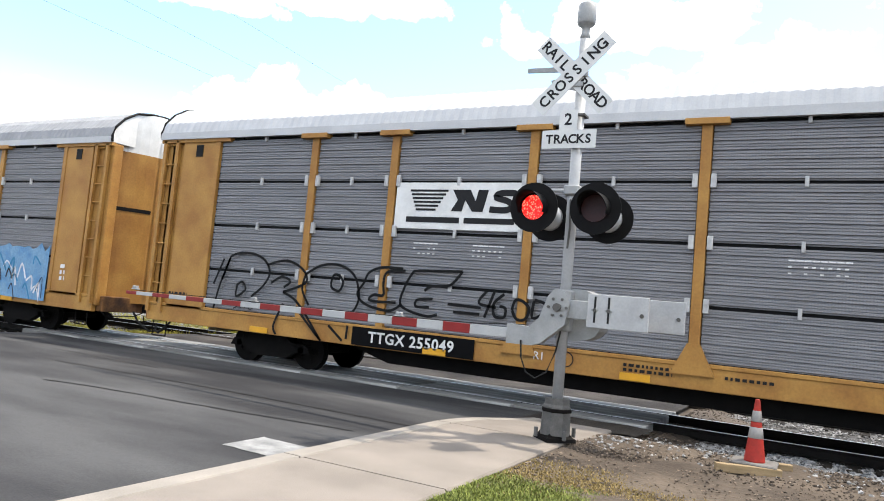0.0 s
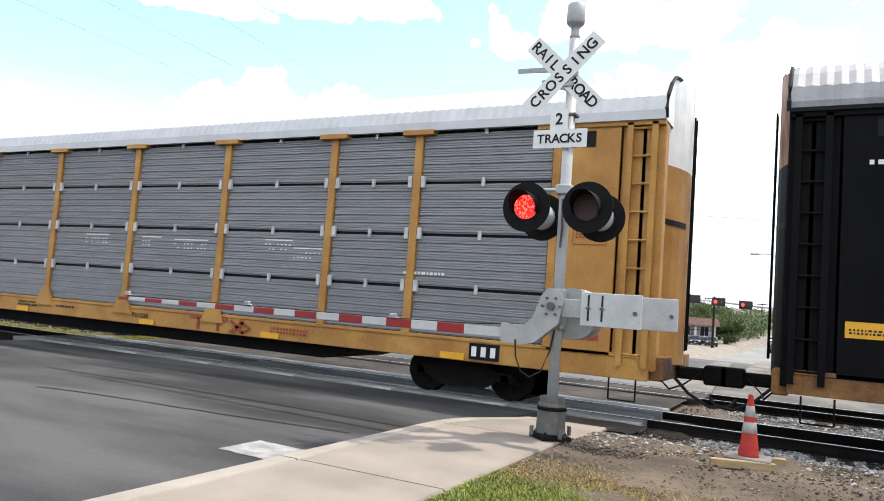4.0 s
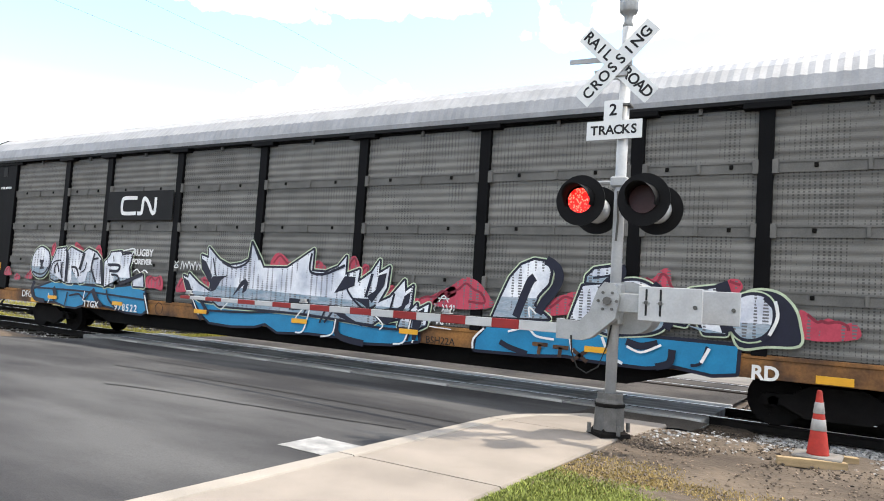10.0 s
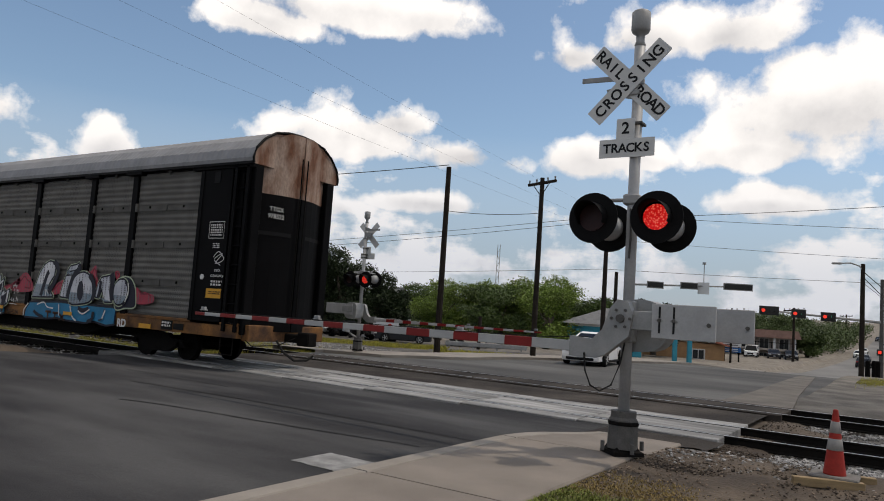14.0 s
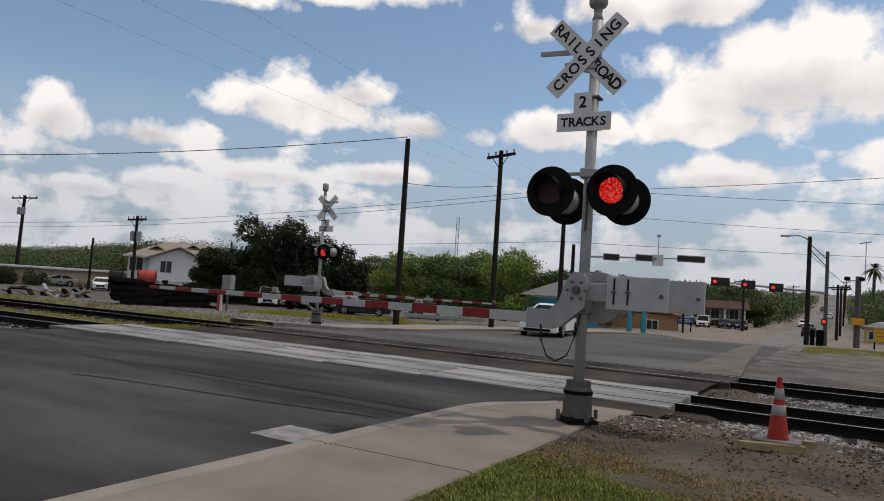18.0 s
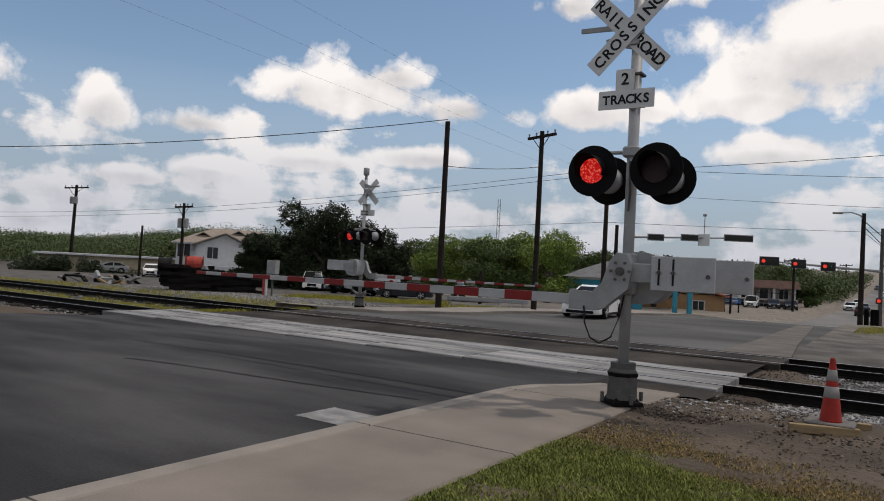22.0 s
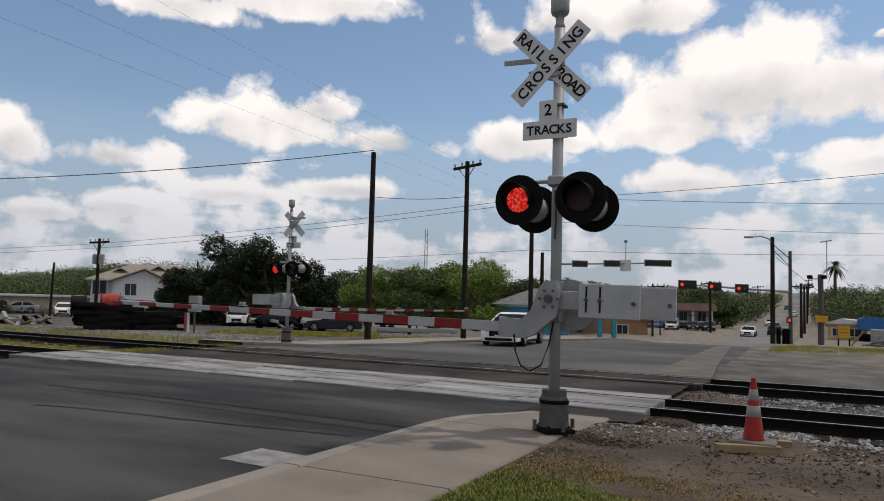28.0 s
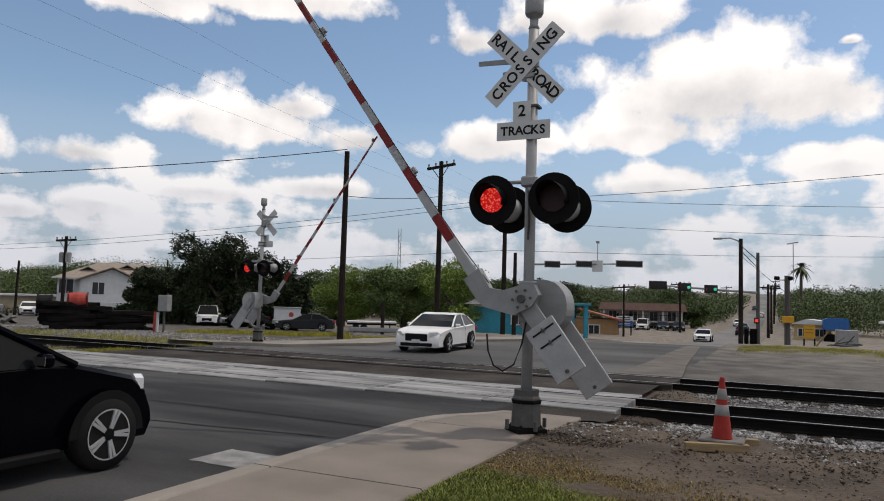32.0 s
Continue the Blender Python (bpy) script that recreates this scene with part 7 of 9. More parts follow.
for cx, cy in ((-41.6, 49.6), (-38.2, 49.4)):
    heap_ = thing("scrap_heap", "heap of dark scrap and pale sheets under the trees", "scrap", m=pose(cx, cy, ground_z(cx, cy), 0, 0, 37))
    for k in range(22):
        bx = part("scrap_piece", boxes((-rnd.uniform(0.2, 0.7), rnd.uniform(0.2, 0.7), -0.2, 0.2, 0, rnd.uniform(0.1, 0.4)), bevel=0.02), GALV if k % 6 == 0 else BLACKSTEEL, heap_)
        bx.matrix_basis = pose(rnd.uniform(-1.7, 1.7), rnd.uniform(-0.6, 0.6), rnd.uniform(0, 0.55), rnd.uniform(-25, 25), rnd.uniform(-25, 25), rnd.uniform(0, 180))
guard = thing("guard_rail", "low grey metal guard rail in the weeds", "guard rail", m=pose(-23.5, 42.6, ground_z(-23.5, 42.6), 0, 0, 28))
for i in range(4):
    part("post", boxes((-2.6 + i * 1.6, -2.5 + i * 1.6, -0.05, 0.05, -0.2, 0.6)), GALV, guard)
part("rail", boxes((-2.8, 2.6, -0.10, -0.05, 0.28, 0.58), bevel=0.03), GALV, guard)
scrub_post = tagged(mesh_object("timber_post", tubes(((-24.4, 43.0, -1.0), (-24.4, 43.0, 1.5), 0.13, 0.12), n=8), POLEWOOD), "short dark timber post in the scrub", "post")


# ---------------------------------------------------------------- cars
CARGLASS = mat("car_glass", (0.006, 0.007, 0.008), 0.1, vary=0.1, scale=2, fine=20, bump=0, spec=0.12)
TYRE = mat("tyre", (0.014, 0.014, 0.014), 0.85, vary=0.2, scale=6, fine=40, bump=0.1, spec=0.1)
RIM = mat("alloy_rim", (0.40, 0.41, 0.42), 0.35, 0.3, vary=0.1, scale=6, fine=40, bump=0)
HEADLAMP = mat("headlamp_lens", (0.62, 0.63, 0.64), 0.12, vary=0.15, scale=12, fine=40, bump=0)
TAIL = mat("tail_lamp", (0.35, 0.02, 0.02), 0.3, vary=0.15, scale=12, fine=40, bump=0)
CHROME = mat("chrome", (0.7, 0.7, 0.7), 0.15, 1.0, vary=0.05, scale=6, fine=40, bump=0)


def paint(name, color, rough=0.25):
    m = mat(name, color, rough, 0.0, vary=0.08, scale=1.5, fine=30, bump=0)
    m.node_tree.nodes["Principled BSDF"].inputs["Coat Weight"].default_value = 0.0
    m.node_tree.nodes["Principled BSDF"].inputs["Specular IOR Level"].default_value = 0.12
    return m


NAVY = paint("dark_navy_paint", (0.0012, 0.0014, 0.003), 0.22)
NAVY.node_tree.nodes["Principled BSDF"].inputs["Specular IOR Level"].default_value = 0.06
PEARL = paint("white_car_paint", (0.72, 0.72, 0.71))
SILVER = paint("silver_car_paint", (0.36, 0.37, 0.38))
DARKCAR = paint("dark_grey_car_paint", (0.03, 0.032, 0.036))


def spoked_wheel(car, x, y, r, spokes, detail):
    side = 1 if x > 0 else -1
    m = pose(x, y, r, 0, 90, 0)
    w = part("wheel", lathe([(r * 0.62, -0.1), (r * 0.96, -0.1), (r, -0.06), (r, 0.06), (r * 0.96, 0.1), (r * 0.62, 0.1)], 28, m), TYRE, car, "black tyre and alloy wheel", True)
    part("rim", lathe([(r * 0.68, 0.085 * side), (r * 0.66, 0.05 * side), (r * 0.6, 0.0)], 28, m), RIM if not detail else BLACK, w, "", True)
    ring = bmesh.new()
    for i in range(28):
        a0, a1 = 2 * math.pi * i / 28, 2 * math.pi * (i + 1) / 28
        q = [m @ Vector((rr * math.cos(a_), rr * math.sin(a_), 0.112 * side)) for rr, a_ in ((r * 0.66, a0), (r * 0.70, a0), (r * 0.70, a1), (r * 0.66, a1))]
        ring.faces.new([ring.verts.new(p) for p in q])
    part("rim_lip", ring, RIM, w)
    part("disc", lathe([(r * 0.6, 0.0), (r * 0.6, 0.01), (r * 0.1, 0.012)], 20, m), DARKSTEEL, w)
    bm = bmesh.new()
    for i in range(spokes):
        a_ = 2 * math.pi * i / spokes + 0.25
        for off in ((-0.11, 0.11) if detail else (0.0,)):
            d0, d1 = Vector((math.cos(a_ + off * 1.4), math.sin(a_ + off * 1.4), 0)), Vector((math.cos(a_ + off * 0.9), math.sin(a_ + off * 0.9), 0))
            n = Vector((-d1.y, d1.x, 0)) * r * (0.045 if detail else 0.08)
            pts = [d0 * r * 0.16 + n * 0.8, d1 * r * 0.67 + n, d1 * r * 0.67 - n, d0 * r * 0.16 - n * 0.8]
            lo = [bm.verts.new(m @ (p + Vector((0, 0, side * 0.07)))) for p in pts]
            hi = [bm.verts.new(m @ (p + Vector((0, 0, side * (0.116 if j in (1, 2) else 0.112))))) for j, p in enumerate(pts)]
            bm.faces.new(hi)
            for j in range(4):
                bm.faces.new((lo[j], lo[(j + 1) % 4], hi[(j + 1) % 4], hi[j]))
    bmesh.ops.recalc_face_normals(bm, faces=bm.faces[:])
    part("spoke", bm, RIM, w)
    part("hub_cap", lathe([(r * 0.17, 0.1 * side), (r * 0.16, 0.116 * side), (r * 0.02, 0.12 * side)], 14, m), BLACK if detail else RIM, w)
    return w


def motor_car(label, material, spec, detail=False, m=None):
    """A car facing +y. spec: length, width, wheel radius, axles, side outline of the body and of the glass house."""
    L, Wd, r, axles, body, house_ = spec
    car = thing("car", label, "car", m=m)
    hw = Wd / 2
    # body lofted across: the outline narrows towards the top and the ends
    rows2 = []
    bm = bmesh.new()
    cuts = (-1.0, -0.96, -0.8, -0.4, 0.0, 0.4, 0.8, 0.96, 1.0)
    for c in cuts:
        k = abs(c)
        drop = 0.05 if k > 0.98 else 0.012 if k > 0.9 else 0.0
        row = []
        for y, z in body:
            endk = ease(abs(y) / (L / 2), 0.8, 1.0)
            yy = y * (1 - 0.05 * endk * k ** 3) if abs(y) > L * 0.3 else y
            wz = hw * (1 - 0.05 * ease(z, 0.55, 1.0) - 0.12 * endk * k)
            row.append(bm.verts.new((c * wz, yy, z - (drop if z > 0.5 else -drop * 0.6))))
        rows2.append(row)
    n = len(body)
    for r0, r1 in zip(rows2, rows2[1:]):
        for i in range(n):
            bm.faces.new((r0[i], r0[(i + 1) % n], r1[(i + 1) % n], r1[i]))
    bm.faces.new(rows2[0]), bm.faces.new(rows2[-1][::-1])
    bmesh.ops.recalc_face_normals(bm, faces=bm.faces[:])
    shell = part("body", bm, material, car, "", True)
    shell.data.set_sharp_from_angle(angle=radians(34))
    # glass house: painted roof and pillars over dark glass
    def house_loft(pts, top_in, scale_, material_, name, lab=""):
        b2 = bmesh.new()
        zs = [p[1] for p in pts]
        zmin, zmax = min(zs), max(zs)
        sides = []
        for s in (-1, 1):
            row = []
            for y, z in pts:
                u = (z - zmin) / (zmax - zmin)
                row.append(b2.verts.new((s * (hw * 0.94 * scale_ - top_in * u), y, z)))
            sides.append(row)
        k2 = len(pts)
        for i in range(k2):
            b2.faces.new((sides[0][i], sides[0][(i + 1) % k2], sides[1][(i + 1) % k2], sides[1][i]))
        b2.faces.new(sides[0][::-1]), b2.faces.new(sides[1])
        bmesh.ops.recalc_face_normals(b2, faces=b2.faces[:])
        return part(name, b2, material_, car, lab)

    house_loft(house_, 0.2, 1.0, CARGLASS, "window_glass", "dark tinted window glass")
    top = sorted(house_, key=lambda p: -p[1])[:max(2, len(house_) - 2)]
    top = sorted([p for p in house_ if p[1] > max(z for _, z in house_) - 0.16], key=lambda p: p[0])
    zt = max(z for _, z in house_)
    roof_pts = [(y, z + 0.012) for y, z in top] + [(y * 1.0, z - 0.05) for y, z in reversed(top)]
    b3 = bmesh.new()
    sides = []
    for s in (-1, 1):
        sides.append([b3.verts.new((s * (hw * 0.94 - 0.17), y, z)) for y, z in roof_pts])
    k3 = len(roof_pts)
    for i in range(k3):
        b3.faces.new((sides[0][i], sides[0][(i + 1) % k3], sides[1][(i + 1) % k3], sides[1][i]))
    b3.faces.new(sides[0][::-1]), b3.faces.new(sides[1])
    bmesh.ops.recalc_face_normals(b3, faces=b3.faces[:])
    part("roof", b3, material, car)
    zmin = min(z for _, z in house_)
    span = zt - zmin
    for s in (-1, 1):
        for (y0, z0), (y1, z1) in zip(house_, house_[1:]):
            if abs(z1 - z0) > 0.12:
                f0, f1 = (z0 - zmin) / span, (z1 - zmin) / span
                part("pillar", tubes(((s * (hw * 0.94 - 0.2 * f0), y0, z0), (s * (hw * 0.94 - 0.2 * f1), y1, z1), 0.035), n=6), material, car)
        mid = [p for p in house_ if p[1] > zt - 0.1]
        ym = sum(p[0] for p in mid) / len(mid) - 0.1
        part("pillar", tubes(((s * (hw * 0.945), ym, zmin), (s * (hw * 0.94 - 0.2), ym - 0.05, zt - 0.02), 0.04), n=6), material if not detail else BLACK, car)
        yf = max(y for y, z in house_ if z < zmin + 0.05)
        mir = part("mirror", boxes((min(s * hw * 0.95, s * (hw + 0.14)), max(s * hw * 0.95, s * (hw + 0.14)), yf - 0.42, yf - 0.33, zmin + 0.02, zmin + 0.13), bevel=0.03), material, car)
        part("mirror_glass", boxes((min(s * hw * 0.98, s * (hw + 0.12)), max(s * hw * 0.98, s * (hw + 0.12)), yf - 0.428, yf - 0.42, zmin + 0.04, zmin + 0.11)), CHROME, mir)
        ft = max(z for y, z in body if y > L * 0.33)
        part("headlamp", prism([(-0.24, -0.05), (0.18, -0.09), (0.24, -0.03), (0.08, 0.06), (-0.22, 0.05)], -0.05, 0.025, pose(s * (hw - 0.27), L / 2 - 0.16, ft - 0.10, 0, 0, 180 - s * 38)), HEADLAMP, car, "clear headlamp")
        part("tail_lamp", boxes((s * (hw - 0.22) - 0.14, s * (hw - 0.22) + 0.14, -L / 2 - 0.005, -L / 2 + 0.1, 0.72, 0.9), bevel=0.02), TAIL, car, "red tail lamp")
        part("door_line", boxes((s * (hw + 0.002) - 0.002, s * (hw + 0.002) + 0.002, ym - 0.006, ym + 0.006, 0.35, zmin)), G_BLACK, car)
        part("door_handle", boxes((s * hw - 0.012, s * hw + 0.012, ym - 0.3, ym - 0.12, zmin - 0.14, zmin - 0.10), bevel=0.006), material, car)
        for y in axles:
            arch = [(0.0, 0.0)] + [((r + 0.07) * math.cos(math.pi * i / 12), (r + 0.07) * math.sin(math.pi * i / 12)) for i in range(13)]
            b4 = bmesh.new()
            f0 = [b4.verts.new((s * (hw * 1.003), y + a_, r + c_)) for a_, c_ in arch[1:]]
            b4.faces.new(f0)
            part("wheel_arch", b4, G_BLACK, car, "dark wheel arch")
            spoked_wheel(car, s * (hw - 0.09), y, r, 5, detail)
    part("grille", boxes((-0.42, 0.42, L / 2 - 0.03, L / 2 + 0.012, 0.42, 0.68), bevel=0.02), G_BLACK, car, "dark grille")
    part("lower_intake", boxes((-0.6, 0.6, L / 2 - 0.05, L / 2 + 0.006, 0.24, 0.36), bevel=0.02), G_BLACK, car)
    part("plate", boxes((-0.16, 0.16, L / 2 + 0.006, L / 2 + 0.02, 0.38, 0.48)), STUCCO_W, car, "blank white plate")
    part("sill", boxes((-hw * 0.97, hw * 0.97, min(axles) + r + 0.1, max(axles) - r - 0.1, 0.17, 0.26), bevel=0.02), BLACK, car)
    return car


HATCH = (4.35, 1.76, 0.325, (1.48, -1.15), [(-2.17, 0.3), (-2.1, 0.75), (-2.0, 0.95), (0.9, 1.0), (1.15, 0.98), (1.75, 0.84), (2.05, 0.70), (2.16, 0.52), (2.175, 0.34), (2.1, 0.22), (-2.1, 0.22)], [(1.15, 0.96), (0.35, 1.36), (-0.2, 1.48), (-1.0, 1.48), (-1.7, 1.34), (-2.05, 0.95)])
SEDAN = (4.85, 1.84, 0.335, (1.45, -1.43), [(-2.42, 0.32), (-2.42, 0.72), (-2.34, 0.92), (-2.2, 0.98), (-1.6, 0.99), (-0.4, 0.95), (0.95, 0.91), (1.6, 0.86), (2.1, 0.79), (2.32, 0.70), (2.42, 0.52), (2.42, 0.3), (2.36, 0.2), (-2.34, 0.2)], [(0.98, 0.9), (0.55, 1.12), (0.05, 1.34), (-0.35, 1.41), (-0.9, 1.40), (-1.35, 1.28), (-1.95, 0.98)])
VAN = (5.0, 1.95, 0.36, (1.6, -1.5), [(-2.5, 0.35), (-2.5, 1.0), (1.2, 1.0), (1.9, 0.95), (2.4, 0.85), (2.5, 0.5), (2.45, 0.28), (-2.4, 0.28)], [(1.4, 0.98), (0.75, 1.75), (-2.2, 1.8), (-2.45, 1.0)])
hatch = motor_car("dark navy hatchback with five-spoke alloy wheels", NAVY, HATCH, True, pose(-6.5, 3.4, -0.07))
sedan = motor_car("white four-door sedan waiting beyond the tracks", PEARL, SEDAN, False, pose(-13.0, 28.2, -0.28, 0, 0, 189))
coming = motor_car("white sedan coming down the far street", PEARL, SEDAN, False, pose(-6.2, 64, -0.7, 0, 0, 180))
parked = [
    ("small white car parked by the cream building", PEARL, HATCH, (-73.7, 52.6, 232)), ("grey car parked beside the cream building", SILVER, SEDAN, (-83.5, 53.5, 150)),
    ("white pickup-like van parked under the trees", PEARL, VAN, (-47.6, 51.6, 220)), ("dark car parked under the trees", DARKCAR, SEDAN, (-44.5, 52.6, 130)), ("dark car parked beside the trailer", DARKCAR, SEDAN, (-35.8, 50.2, 120)),
    ("white van parked before the motel", PEARL, VAN, (-20.3, 121.0, 185)), ("dark car parked before the motel", DARKCAR, SEDAN, (-17.3, 122, 190)), ("dark car parked beside the motel van", DARKCAR, SEDAN, (-14.9, 122, 190)),
    ("dark car on the far street", DARKCAR, SEDAN, (-5.2, 118, 0)), ("silver car on the far street", SILVER, SEDAN, (-6.0, 138, 180)), ("white car on the far street", PEARL, SEDAN, (-7.8, 160, 180)), ("white car high on the far street", PEARL, SEDAN, (-5.0, 215, 0)), ("dark car high on the far street", DARKCAR, SEDAN, (-7.6, 260, 180)),
]
for lab, pm, sp, (x, y, turn) in parked:
    z = road_z(y) + 0.02 if -10 < x < -3.4 and y > 60 else ground_z(x, y)
    motor_car(lab, pm, sp, False, pose(x, y, z, 0, 0, turn))


# ---------------------------------------------------------------- markings and graffiti on the yellow car
GY0 = -1.545


def oval(cx_, cz_, rx_, rz_, n=14, tilt=0.0):
    out = []
    for i in range(n + 1):
        a_ = 2 * math.pi * i / n
        out.append((cx_ + rx_ * math.cos(a_) + tilt * rz_ * math.sin(a_), cz_ + rz_ * math.sin(a_)))
    return out


def line(car, pts, w=0.06, m=G_BLACK, y=GY0, soft=True):
    return stroke(car, curve_through(pts) if soft and len(pts) > 2 else pts, w, y, m)


c = yellow_car
part("number_panel", boxes((-8.12, -5.37, -1.53, -1.515, 0.73, 1.10)), CARBLACK, c, "black panel with white lettering")
writing("number", "TTGX 255049", 0.30, WHITEPAINT, c, pose(-6.75, -1.533, 0.91), 1.1, bold=0.006)
writing("mark", "R1", 0.2, WHITEPAINT, c, pose(-4.1, -1.526, 0.95))
writing("code", "PSH20M", 0.16, SIGNBLACK, c, pose(2.15, -1.526, 0.92))
line(c, oval(-3.6, 0.95, 0.13, 0.13), 0.02, SIGNBLACK, -1.527, False)
part("placard", boxes((-7.38, -4.66, -1.515, -1.49, 3.14, 4.06), bevel=0.005), WHITEPAINT, c, "white railway company placard")
for i in range(6):
    z = 3.90 - i * 0.075
    stroke(c, [(-7.05 + i * 0.03, z), (-6.2 - i * 0.05, z)], 0.042, -1.52, SIGNBLACK, "logo_bar")
shape(c, [(-6.12, 3.50), (-5.98, 3.72), (-6.10, 3.92), (-5.72, 3.92), (-5.60, 3.70), (-5.55, 3.92), (-5.34, 3.92), (-5.44, 3.50), (-5.66, 3.50), (-5.82, 3.72), (-5.88, 3.50)], -1.519, SIGNBLACK, "logo_shape", "black shape of the company mark")
stroke(c, curve_through([(-4.78, 3.86), (-5.08, 3.86), (-5.18, 3.78), (-4.92, 3.70), (-4.86, 3.60), (-4.98, 3.54), (-5.30, 3.55)], 4), 0.12, -1.521, SIGNBLACK, "logo_shape", "black shape of the company mark")
part("logo_bar", boxes((-7.1, -5.92, -1.522, -1.516, 3.27, 3.38), (-5.82, -4.78, -1.522, -1.516, 3.27, 3.38)), SIGNBLACK, c, "dark bar where the company name stands")
for pts in ([(3.8, 1.02), (4.35, 1.02)], [(4.07, 1.02), (4.07, 0.76)], [(4.42, 1.02), (4.95, 1.02)], [(4.68, 1.02), (4.68, 0.76)], [(5.05, 1.02), (5.45, 0.76)], [(5.45, 1.02), (5.05, 0.76)], [(5.3, 1.02), (5.62, 0.89), (5.4, 0.76)]):
    stroke(c, pts, 0.075, -1.526, DECAL_RED, "logo_shape", "rust-red shape of the car owner's mark")
stencil(c, SIGNBLACK, -2.6, 0.98, 0.8, 0.05, 2)
stencil(c, SIGNBLACK, -1.0, 0.95, 0.7, 0.05, 1)
stencil(c, DECAL_RED, 6.2, 0.95, 1.0, 0.05, 2)
stencil(c, WHITEPAINT, 9.4, 2.3, 0.9, 0.05, 1, -1.5)
stencil(c, SIGNBLACK, -13.5, 1.4, 0.6, 0.06, 1)
part("hazard_plate", boxes((10.95, 11.55, -1.53, -1.515, 0.76, 1.06)), G_BLACK, c, "small black plate with white marks")
for i in range(3):
    part("hazard_mark", boxes((11.0 + i * 0.19, 11.1 + i * 0.19, -1.534, -1.53, 0.82, 1.0)), WHITEPAINT, c)
part("notice", boxes((12.75, 13.35, -1.53, -1.515, 1.30, 1.42)), DECAL_RED, c, "small framed notice")
for pts in ([(12.8, 3.3), (13.4, 3.3), (13.4, 2.95), (12.8, 2.95), (12.8, 3.3)], ):
    stroke(c, pts, 0.02, -1.527, DECAL_RED, "notice_frame")
stencil(c, DECAL_RED, 12.85, 3.22, 0.5, 0.03, 4)
# white dashes standing in for sky light that comes through the screens
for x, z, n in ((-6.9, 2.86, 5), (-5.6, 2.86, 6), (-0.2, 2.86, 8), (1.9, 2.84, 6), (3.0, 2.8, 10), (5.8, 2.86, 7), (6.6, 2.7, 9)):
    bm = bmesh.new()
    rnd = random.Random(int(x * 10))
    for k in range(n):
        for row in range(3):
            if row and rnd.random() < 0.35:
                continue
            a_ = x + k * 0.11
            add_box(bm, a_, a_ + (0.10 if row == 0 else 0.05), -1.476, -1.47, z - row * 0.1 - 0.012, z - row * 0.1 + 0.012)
    tagged(part("light_gap", bm, WHITEPAINT, c, "white dashes painted for sky light through the screen"), kind="stuff")
for pts in (
    [(-11.81, 2.29), (-12.06, 1.7)],
    [(-11.62, 2.33), (-11.81, 1.82)],
    [(-11.61, 2.36), (-11.86, 1.7), (-11.99, 1.14)],
    [(-11.61, 2.36), (-11.3, 2.45), (-10.88, 2.43), (-10.56, 2.28), (-10.43, 2.02), (-10.6, 1.73), (-10.9, 1.49)],
    [(-11.36, 1.71), (-11.19, 1.8), (-11.09, 1.63), (-11.34, 1.47), (-11.34, 1.71)],
    [(-10.51, 2.22), (-9.99, 2.34), (-9.55, 2.19), (-9.39, 1.94), (-9.67, 1.77), (-10.01, 1.66)],
    [(-10.36, 1.83), (-10.08, 1.98), (-9.83, 1.9), (-10.0, 1.76)],
    [(-10.01, 1.66), (-9.69, 1.53), (-9.4, 1.29), (-9.02, 0.87), (-8.88, 0.72)],
    [(-9.43, 2.08), (-9.06, 2.28), (-8.6, 2.32), (-8.2, 2.14), (-8.03, 1.76), (-8.08, 1.48), (-8.25, 1.3)],
    [(-9.43, 2.08), (-9.49, 1.75), (-9.28, 1.43)],
    [(-8.76, 1.91), (-8.7, 2.1), (-8.56, 2.1), (-8.45, 1.96), (-8.53, 1.79), (-8.7, 1.82), (-8.76, 1.91)],
    [(-7.04, 2.33), (-7.52, 2.33), (-7.83, 2.21), (-7.93, 2.0), (-8.07, 1.76), (-7.84, 1.56), (-7.3, 1.48), (-7.02, 1.62)],
    [(-6.98, 2.29), (-7.4, 2.24), (-7.47, 2.01), (-7.45, 1.78), (-7.68, 1.77), (-7.75, 1.65), (-7.14, 1.65)],
    [(-5.73, 2.35), (-6.66, 2.31), (-6.82, 2.25), (-6.98, 1.94), (-7.01, 1.6), (-6.46, 1.45), (-6.2, 1.5)],
):
    line(c, pts, 0.055)
for pts in (
    [(-5.73, 2.35), (-5.97, 2.08), (-6.36, 2.03), (-6.52, 1.93)],
    [(-6.32, 1.79), (-6.65, 1.75), (-6.68, 1.62), (-6.38, 1.62)],
    [(-5.99, 1.72), (-5.29, 1.7)],
    [(-5.86, 1.58), (-5.31, 1.58)],
    [(-5.2, 2.02), (-5.34, 1.79), (-4.99, 1.73)],
    [(-5.03, 2.05), (-5.21, 1.53)],
    [(-4.84, 1.99), (-5.03, 1.81), (-5.01, 1.58), (-4.82, 1.57), (-4.8, 1.73), (-4.92, 1.76)],
    [(-4.67, 1.71), (-4.62, 1.89), (-4.48, 1.89), (-4.34, 1.76), (-4.41, 1.57), (-4.57, 1.56), (-4.67, 1.71)],
    [(-4.26, 1.92), (-4.27, 1.61), (-4.05, 1.71), (-4.01, 1.86), (-4.25, 1.93)],
    [(-9.97, 1.41), (-10.18, 0.93), (-10.09, 0.74)],
    [(-9.51, 1.26), (-9.01, 0.83), (-8.88, 0.73)],
    [(-8.72, 1.06), (-8.34, 0.78)],
    [(-8.24, 1.1), (-8.25, 0.82)],
):
    line(c, pts, 0.055)
